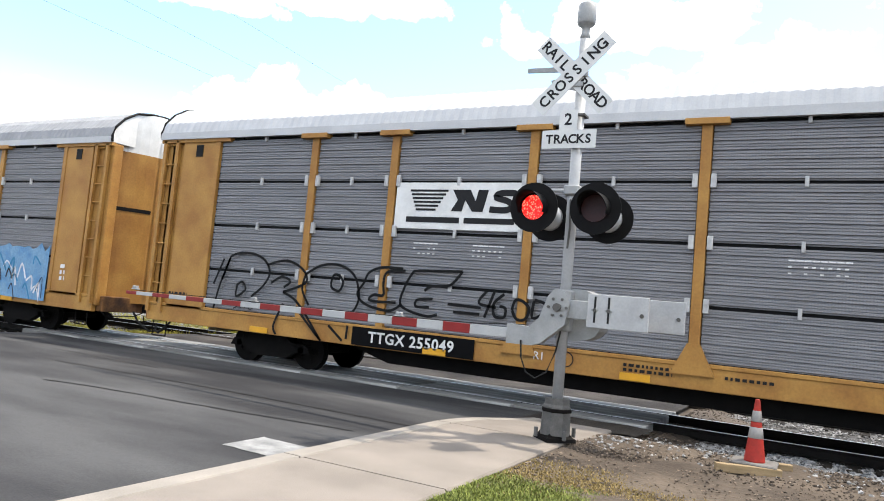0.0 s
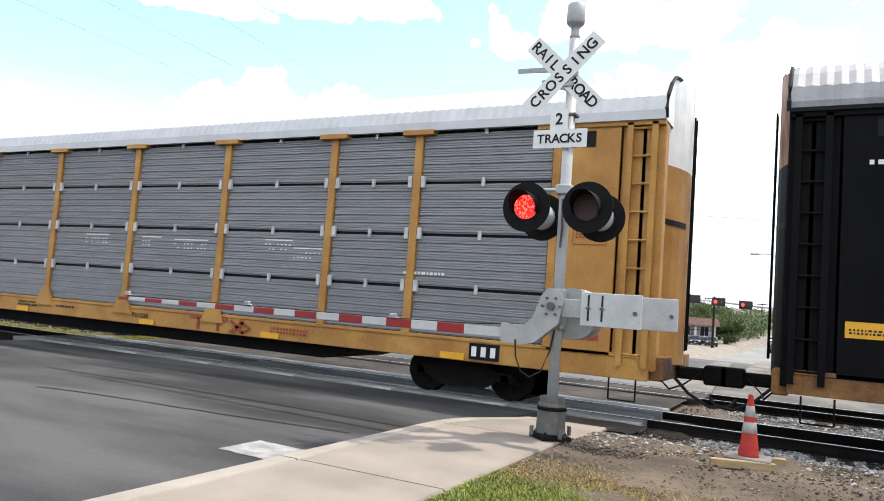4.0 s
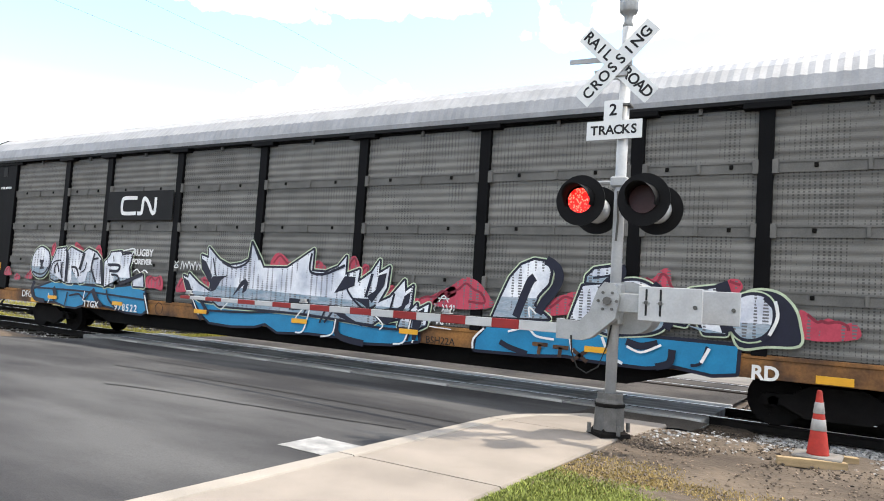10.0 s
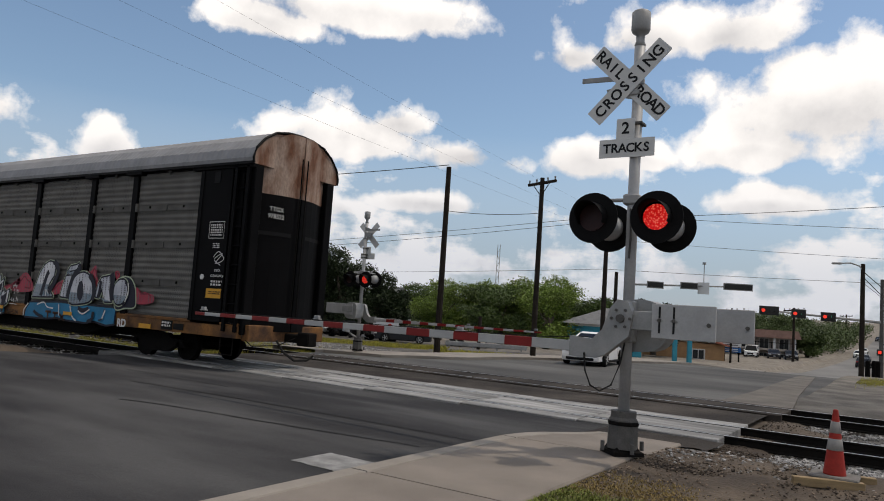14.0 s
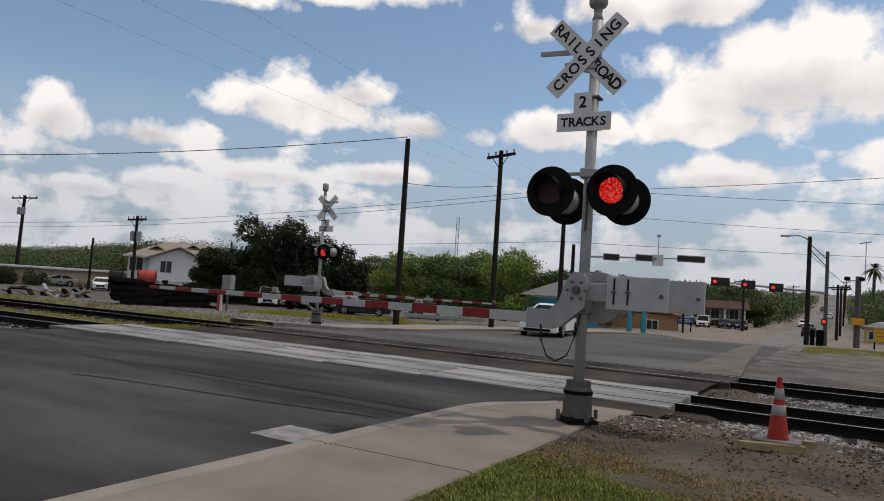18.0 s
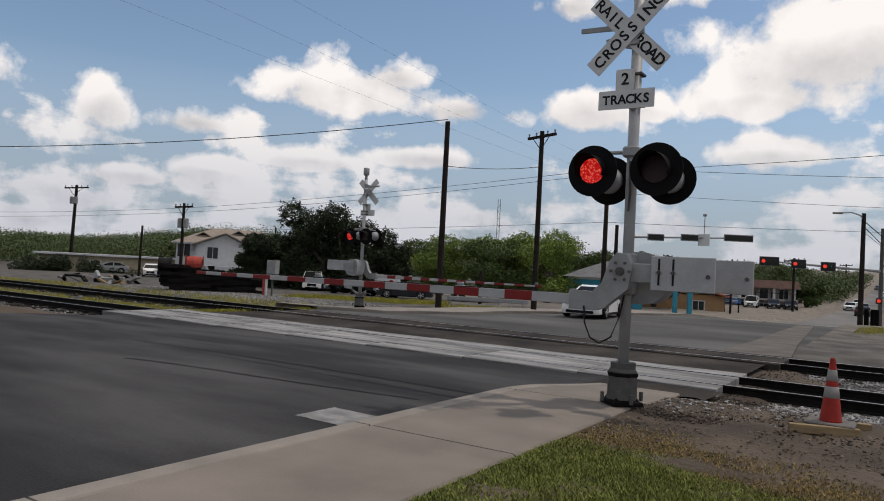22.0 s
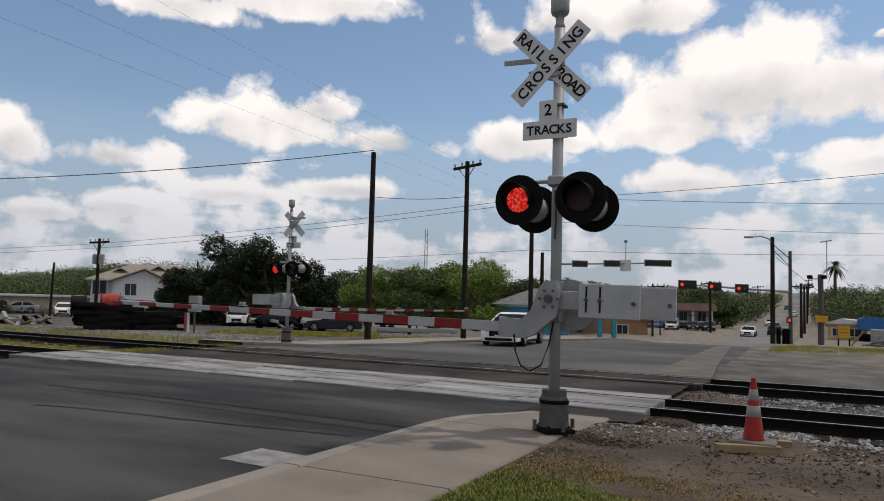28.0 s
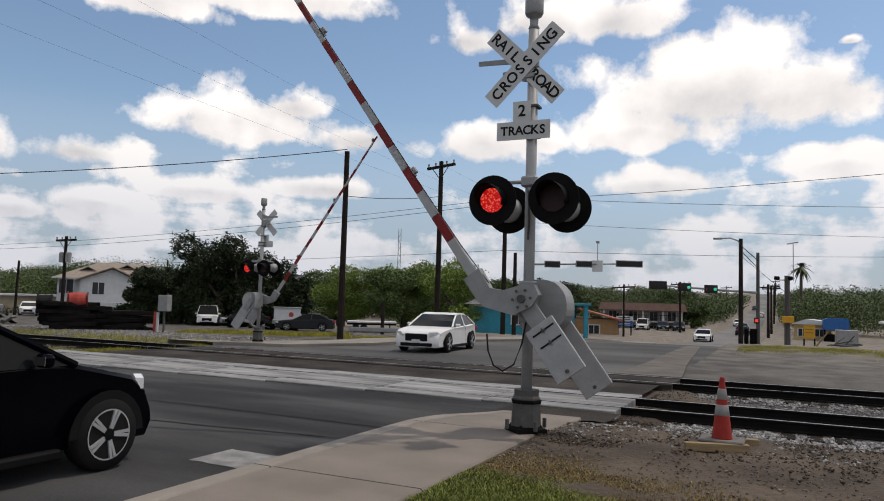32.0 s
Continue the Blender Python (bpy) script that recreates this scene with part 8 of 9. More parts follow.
for pts in ([(-11.32, 1.35), (-11.43, 1.28), (-11.25, 1.27), (-11.39, 1.19)], [(-11.19, 1.36), (-11.18, 1.21)], [(-11.05, 1.38), (-11.06, 1.21)], [(-11.18, 1.29), (-11.04, 1.3)], [(-10.85, 1.38), (-10.95, 1.37), (-10.93, 1.22), (-10.81, 1.23)], [(-10.95, 1.3), (-10.86, 1.31)]):
    line(c, pts, 0.025)

# ---------------------------------------------------------------- the first car: blue tags at its end
c = first_car
G_PALE = mat("spray_pale_blue", (0.07, 0.21, 0.40), 0.6, vary=0.5, scale=3, fine=30, bump=0, stain=(0.16, 0.30, 0.44))
for x0, x1 in ((8.0, 9.4), (9.7, 12.3)):
    n = 14
    top = [(x1 - (x1 - x0) * k / n, 2.25 + 0.25 * noise.noise((k * 0.9 + x0, 2, 5))) for k in range(n + 1)]
    shape(c, [(x0, 0.85), (x1, 0.82)] + top, -1.548, G_PALE, "graffiti_fill", "pale blue sprayed lettering")
    rnd = random.Random(int(x0))
    for k in range(16):
        a_, b_ = rnd.uniform(x0 + 0.1, x1 - 0.4), rnd.uniform(0.95, 1.9)
        line(c, [(a_, b_), (a_ + rnd.uniform(0.05, 0.3), b_ + rnd.uniform(0.1, 0.4)), (a_ + rnd.uniform(0.2, 0.5), b_ - rnd.uniform(0, 0.3))], rnd.uniform(0.03, 0.07), (G_WHITE, G_NAVY, G_BLUE)[k % 3], -1.556)
stencil(c, WHITEPAINT, 12.8, 1.8, 0.2, 0.1, 3)
first_car.children[[o.name.split(".")[0] for o in first_car.children].index("roof")].data.materials[0] = ROOF_B

# ---------------------------------------------------------------- the black car
c = black_car
part("placard", boxes((-7.40, -4.62, -1.56, -1.545, 3.25, 4.05), bevel=0.005), G_BLACK, c, "black placard with the railway company mark")
stroke(c, curve_through([(-6.1, 3.86), (-6.62, 3.86), (-6.74, 3.78), (-6.74, 3.52), (-6.62, 3.44), (-6.12, 3.44)], 4), 0.10, -1.565, WHITEPAINT, "logo_shape", "white shape of the company mark")
stroke(c, curve_through([(-6.06, 3.44), (-5.9, 3.44), (-5.86, 3.52), (-5.84, 3.78), (-5.76, 3.84), (-5.6, 3.70), (-5.46, 3.48), (-5.36, 3.44), (-5.32, 3.56), (-5.32, 3.86)], 4), 0.10, -1.565, WHITEPAINT, "logo_shape", "white shape of the company mark")
part("warning_plate", boxes((-13.45, -12.78, -1.53, -1.515, 1.68, 1.92)), DECAL_Y, c, "yellow warning plate")
part("warning_plate", boxes((12.95, 13.5, -1.53, -1.515, 1.72, 1.96)), DECAL_Y, c, "yellow warning plate")
for plate_x in (-13.4, 13.05):
    stencil(c, SIGNBLACK, plate_x, 1.8 if plate_x < 0 else 1.88, 0.45, 0.03, 2, -1.532)
stencil(c, WHITEPAINT, -13.2, 4.3, 0.6, 0.07, 1)
stroke(c, [(12.86, 3.66), (13.42, 3.66), (13.42, 3.24), (12.86, 3.24), (12.86, 3.66)], 0.02, -1.528, WHITEPAINT, "notice_frame")
stencil(c, WHITEPAINT, 12.92, 3.58, 0.44, 0.04, 5)
stencil(c, WHITEPAINT, 13.05, 3.1, 0.25, 0.03, 3)
line(c, [(13.1, 2.75), (13.3, 2.9), (13.5, 2.7), (13.2, 2.6), (13.45, 2.85), (13.15, 2.7), (13.4, 2.55)], 0.02, WHITEPAINT, -1.53)
writing("stencil", "DECK", 0.09, WHITEPAINT, c, pose(13.3, -1.524, 2.42))
writing("stencil", "CLEARANCE", 0.09, WHITEPAINT, c, pose(13.3, -1.524, 2.28))
stencil(c, WHITEPAINT, 13.1, 2.14, 0.4, 0.05, 2)
part("round_plate", lathe([(0.07, 0), (0.07, 0.01), (0.01, 0.012)], 14, pose(12.75, -1.53, 2.25, 90, 0, 0)), WHITEPAINT, c)
line(c, [(13.75, 1.9), (13.9, 2.05), (13.95, 1.85), (14.1, 2.0)], 0.02, WHITEPAINT, -1.44)
writing("stencil", "H4T", 0.14, WHITEPAINT, c, pose(13.9, -1.44, 1.55))
for z, txt in ((4.0, "TTGX"), (3.82, "978522")):
    writing("number", txt, 0.16, WHITEPAINT, c, pose(14.51, -0.85, z + 0.05, 0, 0, 82), 1.05)
writing("number", "TTGX", 0.25, WHITEPAINT, c, pose(-7.73, -1.592, 0.88), 1.1, bold=0.004)
writing("number", "978522", 0.26, WHITEPAINT, c, pose(-6.16, -1.592, 0.88), 1.3, bold=0.004)
writing("code", "BSH22A", 0.2, SIGNBLACK, c, pose(3.75, -1.535, 0.85))
line(c, oval(-4.85, 0.95, 0.15, 0.15), 0.02, SIGNBLACK, -1.535, False)
part("plate", boxes((11.3, 11.75, -1.53, -1.515, 0.82, 1.06), (11.8, 12.2, -1.53, -1.515, 0.84, 1.0)), G_BLACK, c, "small black plates with worn marks")
stencil(c, WHITEPAINT, 11.33, 1.0, 0.35, 0.05, 2, -1.532)
writing("tag", "DFG", 0.28, WHITEPAINT, c, pose(-11.1, -1.53, 1.0))
writing("tag", "RUGBY", 0.26, WHITEPAINT, c, pose(-5.66, -1.56, 2.37), bold=0.006)
writing("tag", "FOREVER", 0.2, WHITEPAINT, c, pose(-5.68, -1.56, 2.13), bold=0.006)
line(c, [(-6.0, 1.86), (-5.85, 1.93), (-5.7, 1.84), (-5.55, 1.92), (-5.4, 1.85)], 0.035, WHITEPAINT, -1.56)
line(c, [(-4.35, 2.2), (-4.2, 2.05), (-4.35, 2.05), (-4.2, 2.2)], 0.03, WHITEPAINT, -1.56)
for k in range(7):
    line(c, [(-4.1 + k * 0.12, 2.0), (-4.05 + k * 0.12, 2.2 - 0.05 * (k % 2)), (-3.98 + k * 0.12, 2.02 + 0.03 * (k % 3)), (-4.0 + k * 0.12, 2.12)], 0.025, WHITEPAINT, -1.56)
rnd = random.Random(8)
for k in range(16):
    x0, z0 = 3.42 + 0.09 * (k % 8), 1.50 if k < 8 else 1.26
    line(c, [(x0 + rnd.uniform(-0.03, 0.03), z0 + rnd.uniform(-0.08, 0.08)) for _ in range(4)], 0.025, WHITEPAINT, -1.56)
line(c, [(3.68, 1.62), (3.79, 1.75), (3.9, 1.62)], 0.025, WHITEPAINT, -1.56)
line(c, [(3.66, 1.69), (3.92, 1.69)], 0.025, WHITEPAINT, -1.56)
line(c, [(3.5, 1.12), (4.0, 1.1)], 0.02, WHITEPAINT, -1.56)

# red clouds first, then blue along the sill, then the letters over them
Y_RED, Y_BLUE, Y_RIM, Y_OUT, Y_FILL, Y_FADE, Y_AREA, Y_IN = -1.548, -1.552, -1.555, -1.560, -1.566, -1.570, -1.574, -1.580
G_GREY = mat("spray_blue_grey", (0.30, 0.33, 0.37), 0.6, vary=0.55, scale=4.0, fine=30, bump=0, stain=(0.16, 0.24, 0.30), axis=(0.6, 1, 3.0))
depth_step = itertools.count()


def blue_area(pts):
    outline(black_car, pts, 0.12, Y_BLUE + 0.003, G_NAVY, "graffiti_outline", "navy outline of the blue ground")
    shape(black_car, pts, Y_BLUE, G_BLUE, "graffiti_fill", "bright blue lower half of the letters")


def letter_form(pts, rounded=False):
    """A silver letter: pale rim, navy edge, silver face that greys towards its foot."""
    lift = 0.0002 * next(depth_step)
    loop = smooth_loop(pts, 4) if rounded else pts
    outline(black_car, loop, 0.15, Y_RIM - lift, G_LIME, "graffiti_rim", "pale rim round a letter")
    outline(black_car, loop, 0.10, Y_OUT - lift, G_NAVY, "graffiti_outline", "dark navy outline of a letter")
    shape(black_car, loop, Y_FILL - lift, PIERCED_PAINT["spray_silver"], "graffiti_fill", "silver white letter")
    z0, z1 = min(z for _, z in loop), max(z for _, z in loop)
    cut = z0 + 0.36 * (z1 - z0)
    foot = [(x, min(z, cut)) for x, z in loop if z < cut + 0.12]
    if len(foot) > 3:
        shape(black_car, foot, Y_FADE - lift, PIERCED_PAINT["spray_blue_grey"], "graffiti_fade", "grey-blue fade at a letter's foot")


def ink_area(pts, rounded=False):
    shape(black_car, smooth_loop(pts, 4) if rounded else pts, Y_AREA - 0.0002 * next(depth_step), G_NAVY, "graffiti_shadow", "navy shadow side of a letter")


def shadow_form(pts):
    loop = smooth_loop(pts, 4)
    outline(black_car, loop, 0.08, Y_RIM, G_LIME, "graffiti_rim", "pale rim round a letter")
    shape(black_car, loop, Y_OUT, G_NAVY, "graffiti_shadow", "navy shadow side of a letter")


def ink(pts, w):
    stroke(black_car, curve_through(pts) if len(pts) > 2 else pts, w, Y_IN - 0.0001 * next(depth_step), G_NAVY)


def chalk(pts, w):
    stroke(black_car, curve_through(pts) if len(pts) > 2 else pts, w, Y_IN - 0.0001 * next(depth_step), WHITEPAINT, "graffiti_highlight")


def red_cloud(pts):
    loop = smooth_loop(pts, 4)
    shape(black_car, loop, Y_RED, PIERCED_PAINT["spray_red"], "graffiti_cloud", "faded red spray cloud")
    cx_, cz_ = sum(p[0] for p in pts) / len(pts), sum(p[1] for p in pts) / len(pts)
    inner = [(cx_ + 0.7 * (x - cx_), cz_ + 0.55 * (z - cz_) + 0.03 * (-1) ** k) for k, (x, z) in enumerate(pts[:-1])]
    stroke(black_car, curve_through(inner), 0.045, Y_RED - 0.0045, DEEPRED, "graffiti_line")


# the screens' holes show through the paint
PIERCED_PAINT = {}
for sprayed in (G_WHITE, G_GREY, G_RED):
    PIERCED_PAINT[sprayed.name] = screen_material("pierced_" + sprayed.name, sprayed, (0.15, 0.05, (0.09, 0.09, 0.095), 5.5))
DEEPRED = mat("spray_deep_red", (0.20, 0.016, 0.032), 0.6, vary=0.3, scale=3, fine=30, bump=0)
red_cloud([(-12.45, 1.54), (-12.41, 1.74), (-12.22, 1.81), (-12.07, 1.65), (-12.07, 1.54)])
red_cloud([(-11.28, 1.5), (-11.08, 1.68), (-10.94, 1.78), (-10.87, 1.48)])
red_cloud([(-9.95, 2.21), (-9.95, 2.48), (-9.82, 2.6), (-9.74, 2.41), (-9.83, 2.22)])
red_cloud([(-8.82, 2.53), (-8.7, 2.62), (-8.36, 2.4), (-8.25, 2.3), (-8.52, 2.36)])
red_cloud([(-7.83, 2.37), (-7.62, 2.56), (-7.46, 2.29), (-7.51, 2.18)])
red_cloud([(-11.87, 1.42), (-11.74, 1.61), (-11.55, 1.54), (-11.55, 1.43)])
red_cloud([(-5.44, 1.47), (-5.46, 1.71), (-5.3, 1.79), (-5.07, 1.75), (-4.86, 1.8), (-4.75, 1.6), (-4.79, 1.41), (-5.04, 1.46)])
red_cloud([(-4.2, 1.41), (-4.14, 1.68), (-3.94, 1.83), (-3.71, 1.72), (-3.62, 1.51)])
red_cloud([(-3.3, 1.75), (-3.17, 1.84), (-2.92, 1.72), (-2.88, 1.52)])
red_cloud([(-0.98, 2.17), (-0.9, 2.41), (-0.7, 2.49), (-0.39, 2.31), (-0.28, 2.19), (-0.62, 2.12)])
red_cloud([(0.35, 2.12), (0.35, 2.29), (0.52, 2.34), (0.71, 2.17)])
red_cloud([(1.32, 2.08), (1.34, 2.38), (1.49, 2.48), (1.6, 2.35), (1.64, 2.17)])
red_cloud([(1.67, 2.04), (1.74, 2.3), (1.88, 2.28), (1.88, 2.15), (1.78, 1.98)])
red_cloud([(2.31, 1.65), (2.44, 1.88), (2.6, 1.87), (2.72, 1.8), (2.45, 1.62)])
red_cloud([(3.07, 1.47), (3.09, 1.66), (3.3, 1.65), (3.59, 1.78), (3.8, 1.88), (4.01, 1.94), (4.05, 1.78), (3.74, 1.64), (3.45, 1.55)])
red_cloud([(3.59, 1.67), (4.02, 2.0), (4.27, 2.13), (4.54, 2.05), (4.78, 1.81), (4.88, 1.6), (4.38, 1.51), (3.61, 1.53)])
red_cloud([(5.93, 1.52), (6.1, 1.8), (6.32, 1.91), (6.55, 1.95), (6.45, 1.63), (6.39, 1.55)])
red_cloud([(7.63, 2.28), (7.87, 2.26), (8.01, 2.41), (8.15, 2.41), (8.2, 2.12), (8.36, 1.94), (8.25, 1.78), (8.0, 2.17)])
red_cloud([(9.05, 2.26), (9.21, 2.3), (9.29, 2.17), (9.17, 2.05)])
red_cloud([(10.1, 1.86), (10.28, 1.78), (10.38, 1.7), (10.49, 1.77), (10.69, 1.7), (10.85, 1.72), (10.88, 1.49), (10.17, 1.44)])
blue_area([(-10.69, 1.16), (-9.79, 1.41), (-8.19, 1.38), (-7.09, 1.36), (-5.98, 1.48), (-5.45, 1.35), (-5.32, 0.9), (-5.52, 0.77), (-6.16, 0.78), (-6.59, 0.84), (-7.22, 0.91), (-8.07, 0.98), (-8.18, 0.85), (-8.51, 0.76), (-8.99, 0.77), (-9.57, 0.88), (-10.04, 0.85), (-10.57, 0.93)])
letter_form([(-10.43, 2.43), (-10.68, 2.37), (-10.87, 2.17), (-10.93, 1.89), (-10.82, 1.67), (-10.56, 1.55), (-10.26, 1.57), (-10.05, 1.75), (-9.98, 2.05), (-10.11, 2.31)], True)
letter_form([(-9.93, 1.73), (-9.87, 2.0), (-9.65, 2.39), (-9.19, 2.44), (-9.16, 2.2), (-9.14, 1.45), (-9.32, 1.53), (-9.59, 1.47), (-9.85, 1.53)])
letter_form([(-9.11, 2.33), (-8.95, 2.46), (-8.35, 2.29), (-8.1, 2.43), (-7.71, 2.33), (-7.48, 2.16), (-7.3, 1.47), (-7.61, 1.5), (-7.86, 1.86), (-8.04, 1.77), (-8.14, 1.51), (-8.4, 1.46), (-8.67, 1.68), (-8.82, 1.9), (-8.77, 1.43), (-9.03, 1.43)])
letter_form([(-7.3, 2.07), (-7.06, 2.26), (-7.03, 2.35), (-6.57, 2.39), (-6.54, 2.28), (-6.08, 2.34), (-6.19, 1.99), (-6.12, 1.69), (-6.51, 1.68), (-6.82, 1.73), (-6.82, 1.43), (-7.07, 1.46), (-7.22, 1.4)])
letter_form([(-6.0, 1.62), (-5.58, 1.79), (-5.51, 1.48), (-5.95, 1.48)])
ink([(-10.49, 2.02), (-10.27, 2.02)], 0.07)
ink([(-10.46, 1.81), (-10.24, 1.83)], 0.07)
ink([(-10.38, 2.03), (-10.35, 1.82)], 0.12)
ink([(-10.81, 1.7), (-10.49, 1.63), (-10.2, 1.67), (-10.02, 1.86)], 0.05)
ink([(-9.61, 1.67), (-9.67, 1.83), (-9.55, 1.97), (-9.44, 1.73)], 0.06)
ink([(-9.31, 2.03), (-9.34, 1.74), (-9.24, 1.56)], 0.07)
ink([(-9.88, 1.76), (-9.74, 2.01), (-9.39, 2.08)], 0.04)
ink([(-9.19, 2.41), (-9.05, 2.2), (-9.02, 1.46)], 0.09)
ink([(-8.84, 1.9), (-8.59, 1.87), (-8.43, 1.64)], 0.07)
ink([(-8.25, 2.32), (-8.34, 2.04), (-8.42, 1.83)], 0.12)
ink([(-8.37, 1.75), (-8.18, 1.84), (-8.11, 2.05)], 0.04)
ink([(-7.86, 1.86), (-7.83, 2.12), (-7.57, 2.18)], 0.06)
ink([(-7.76, 2.32), (-7.86, 1.91), (-7.62, 1.52)], 0.07)
ink([(-7.44, 2.14), (-7.29, 1.47)], 0.12)
ink([(-7.11, 2.01), (-6.61, 2.01), (-6.66, 1.86), (-7.03, 1.85)], 0.08)
ink([(-6.89, 2.27), (-6.86, 2.1)], 0.03)
ink([(-6.92, 1.75), (-6.64, 1.72), (-6.52, 1.51)], 0.06)
ink([(-6.57, 2.38), (-6.09, 2.36)], 0.05)
ink([(-6.49, 1.51), (-6.0, 1.67), (-5.59, 1.82)], 0.1)
ink([(-6.16, 1.97), (-6.06, 1.66)], 0.05)
ink([(-10.65, 1.41), (-10.76, 1.13), (-10.53, 0.9), (-10.04, 0.85)], 0.13)
ink([(-9.63, 1.27), (-9.52, 1.07), (-9.61, 0.9)], 0.16)
ink([(-7.72, 1.31), (-7.49, 1.03), (-7.24, 0.86)], 0.16)
ink([(-7.08, 1.32), (-6.96, 1.08), (-6.59, 0.84)], 0.06)
ink([(-8.91, 1.17), (-8.99, 0.8)], 0.05)
ink([(-8.82, 1.07), (-8.35, 1.14), (-8.07, 0.98)], 0.05)
ink([(-7.78, 1.26), (-8.07, 0.99)], 0.05)
ink([(-5.44, 1.33), (-5.3, 0.9)], 0.08)
ink([(-10.66, 1.22), (-8.1, 1.23), (-5.42, 1.14)], 0.05)
chalk([(-9.85, 1.09), (-9.79, 0.94), (-9.85, 0.8)], 0.035)
chalk([(-8.07, 1.24), (-8.13, 0.97)], 0.03)
chalk([(-5.41, 1.26), (-5.21, 0.79)], 0.04)
chalk([(-6.48, 2.41), (-6.01, 2.48), (-6.08, 2.34)], 0.035)
blue_area([(-3.51, 1.25), (-2.46, 1.14), (-0.65, 1.17), (0.32, 1.16), (1.66, 1.13), (2.48, 1.07), (3.21, 1.07), (3.25, 0.82), (2.58, 0.7), (1.77, 0.66), (1.25, 0.78), (1.08, 0.74), (0.35, 0.75), (-0.61, 0.69), (-1.01, 0.86), (-1.34, 0.77), (-2.09, 0.72), (-2.89, 0.75), (-3.16, 0.91)])
letter_form([(-3.94, 1.84), (-3.76, 1.78), (-3.74, 1.9), (-3.33, 1.64), (-2.86, 1.46), (-2.82, 1.24), (-3.27, 1.26), (-3.61, 1.38), (-3.79, 1.54)])
letter_form([(-3.33, 2.37), (-3.06, 2.3), (-3.08, 2.56), (-2.68, 2.26), (-2.31, 2.14), (-1.94, 2.19), (-1.66, 2.3), (-1.6, 2.71), (-1.3, 2.32), (-1.18, 2.13), (-0.43, 2.14), (0.34, 2.58), (0.33, 2.1), (0.72, 2.09), (1.07, 2.22), (1.28, 2.45), (1.28, 2.05), (1.66, 2.18), (1.63, 1.9), (2.0, 2.14), (2.18, 2.39), (2.17, 2.11), (2.44, 2.26), (2.4, 1.84), (2.2, 1.51), (1.98, 1.4), (2.24, 1.17), (2.08, 1.06), (1.23, 1.11), (0.32, 1.16), (-0.85, 1.17), (-2.58, 1.16), (-2.95, 1.35), (-2.9, 1.73), (-3.25, 2.05)])
letter_form([(2.14, 1.48), (2.51, 1.64), (2.84, 2.0), (2.87, 1.77), (3.06, 1.9), (3.03, 1.51), (2.8, 1.24), (2.32, 1.13)])
letter_form([(2.8, 1.19), (3.18, 1.54), (3.2, 1.42), (3.46, 1.55), (3.41, 1.14), (3.24, 1.06), (2.76, 1.06)])
ink_area([(-3.3, 2.29), (-3.13, 2.21), (-2.88, 1.87), (-2.96, 1.69), (-3.25, 2.02)])
ink_area([(-2.93, 1.76), (-2.86, 1.86), (-2.33, 1.9), (-2.53, 1.81), (-2.73, 1.53), (-2.9, 1.48)])
ink_area([(-2.13, 1.4), (-1.85, 1.79), (-1.72, 1.85), (-1.61, 1.76), (-1.67, 1.57), (-1.8, 1.5), (-1.76, 1.71), (-1.89, 1.6)])
ink_area([(-3.94, 1.79), (-3.73, 1.72), (-3.42, 1.26), (-3.74, 1.44)])
ink_area([(1.28, 2.03), (1.57, 2.03), (1.56, 1.83), (1.02, 1.65)])
ink_area([(2.18, 2.08), (2.39, 2.14), (2.34, 1.87), (2.05, 1.5), (1.91, 1.63), (2.14, 1.77)])
ink_area([(1.51, 1.58), (1.97, 1.58), (2.02, 1.34), (1.79, 1.47)])
ink_area([(2.06, 1.32), (2.54, 1.43), (2.79, 1.43), (3.0, 1.64), (2.82, 1.32), (2.48, 1.07), (2.25, 1.12)])
ink_area([(2.87, 1.69), (3.02, 1.79), (2.99, 1.55), (2.7, 1.33), (2.62, 1.38), (2.81, 1.49)])
ink_area([(3.1, 1.33), (3.38, 1.47), (3.32, 1.17), (3.19, 0.82), (3.11, 0.82)])
ink_area([(-0.28, 1.48), (0.16, 1.46), (0.08, 1.23), (-0.26, 1.21)])
ink_area([(1.04, 1.35), (1.26, 1.35), (1.4, 1.19), (1.88, 0.99), (1.58, 1.05), (1.23, 1.14), (1.05, 1.24)])
ink([(-2.57, 2.22), (-2.1, 2.1), (-1.66, 2.28), (-1.58, 2.69), (-1.31, 2.3)], 0.05)
ink([(-2.89, 2.31), (-2.74, 1.87)], 0.04)
ink([(0.3, 2.5), (0.29, 2.1), (0.72, 2.06), (1.26, 2.26)], 0.06)
ink([(1.36, 2.11), (1.38, 1.74), (1.73, 1.42), (1.98, 1.34)], 0.05)
ink([(2.02, 2.11), (1.88, 1.61)], 0.07)
ink([(-0.16, 1.22), (0.3, 1.46), (0.18, 1.14)], 0.05)
ink([(0.66, 0.98), (0.86, 1.35), (1.04, 1.3), (0.79, 1.0)], 0.05)
ink([(2.62, 1.73), (2.54, 1.42)], 0.05)
ink([(3.09, 1.35), (2.98, 0.79)], 0.07)
ink([(-3.09, 1.02), (-1.68, 1.06), (-0.45, 1.14), (1.23, 1.08), (2.33, 1.0), (3.18, 1.02)], 0.05)
ink([(1.13, 1.1), (1.22, 0.75), (1.9, 0.64)], 0.14)
ink([(-3.28, 1.32), (-2.91, 0.94)], 0.1)
ink([(-3.51, 1.2), (-3.13, 0.79)], 0.14)
chalk([(1.11, 1.1), (1.04, 0.78), (0.72, 0.69)], 0.035)
chalk([(0.36, 1.3), (0.21, 0.79), (-0.03, 0.72)], 0.035)
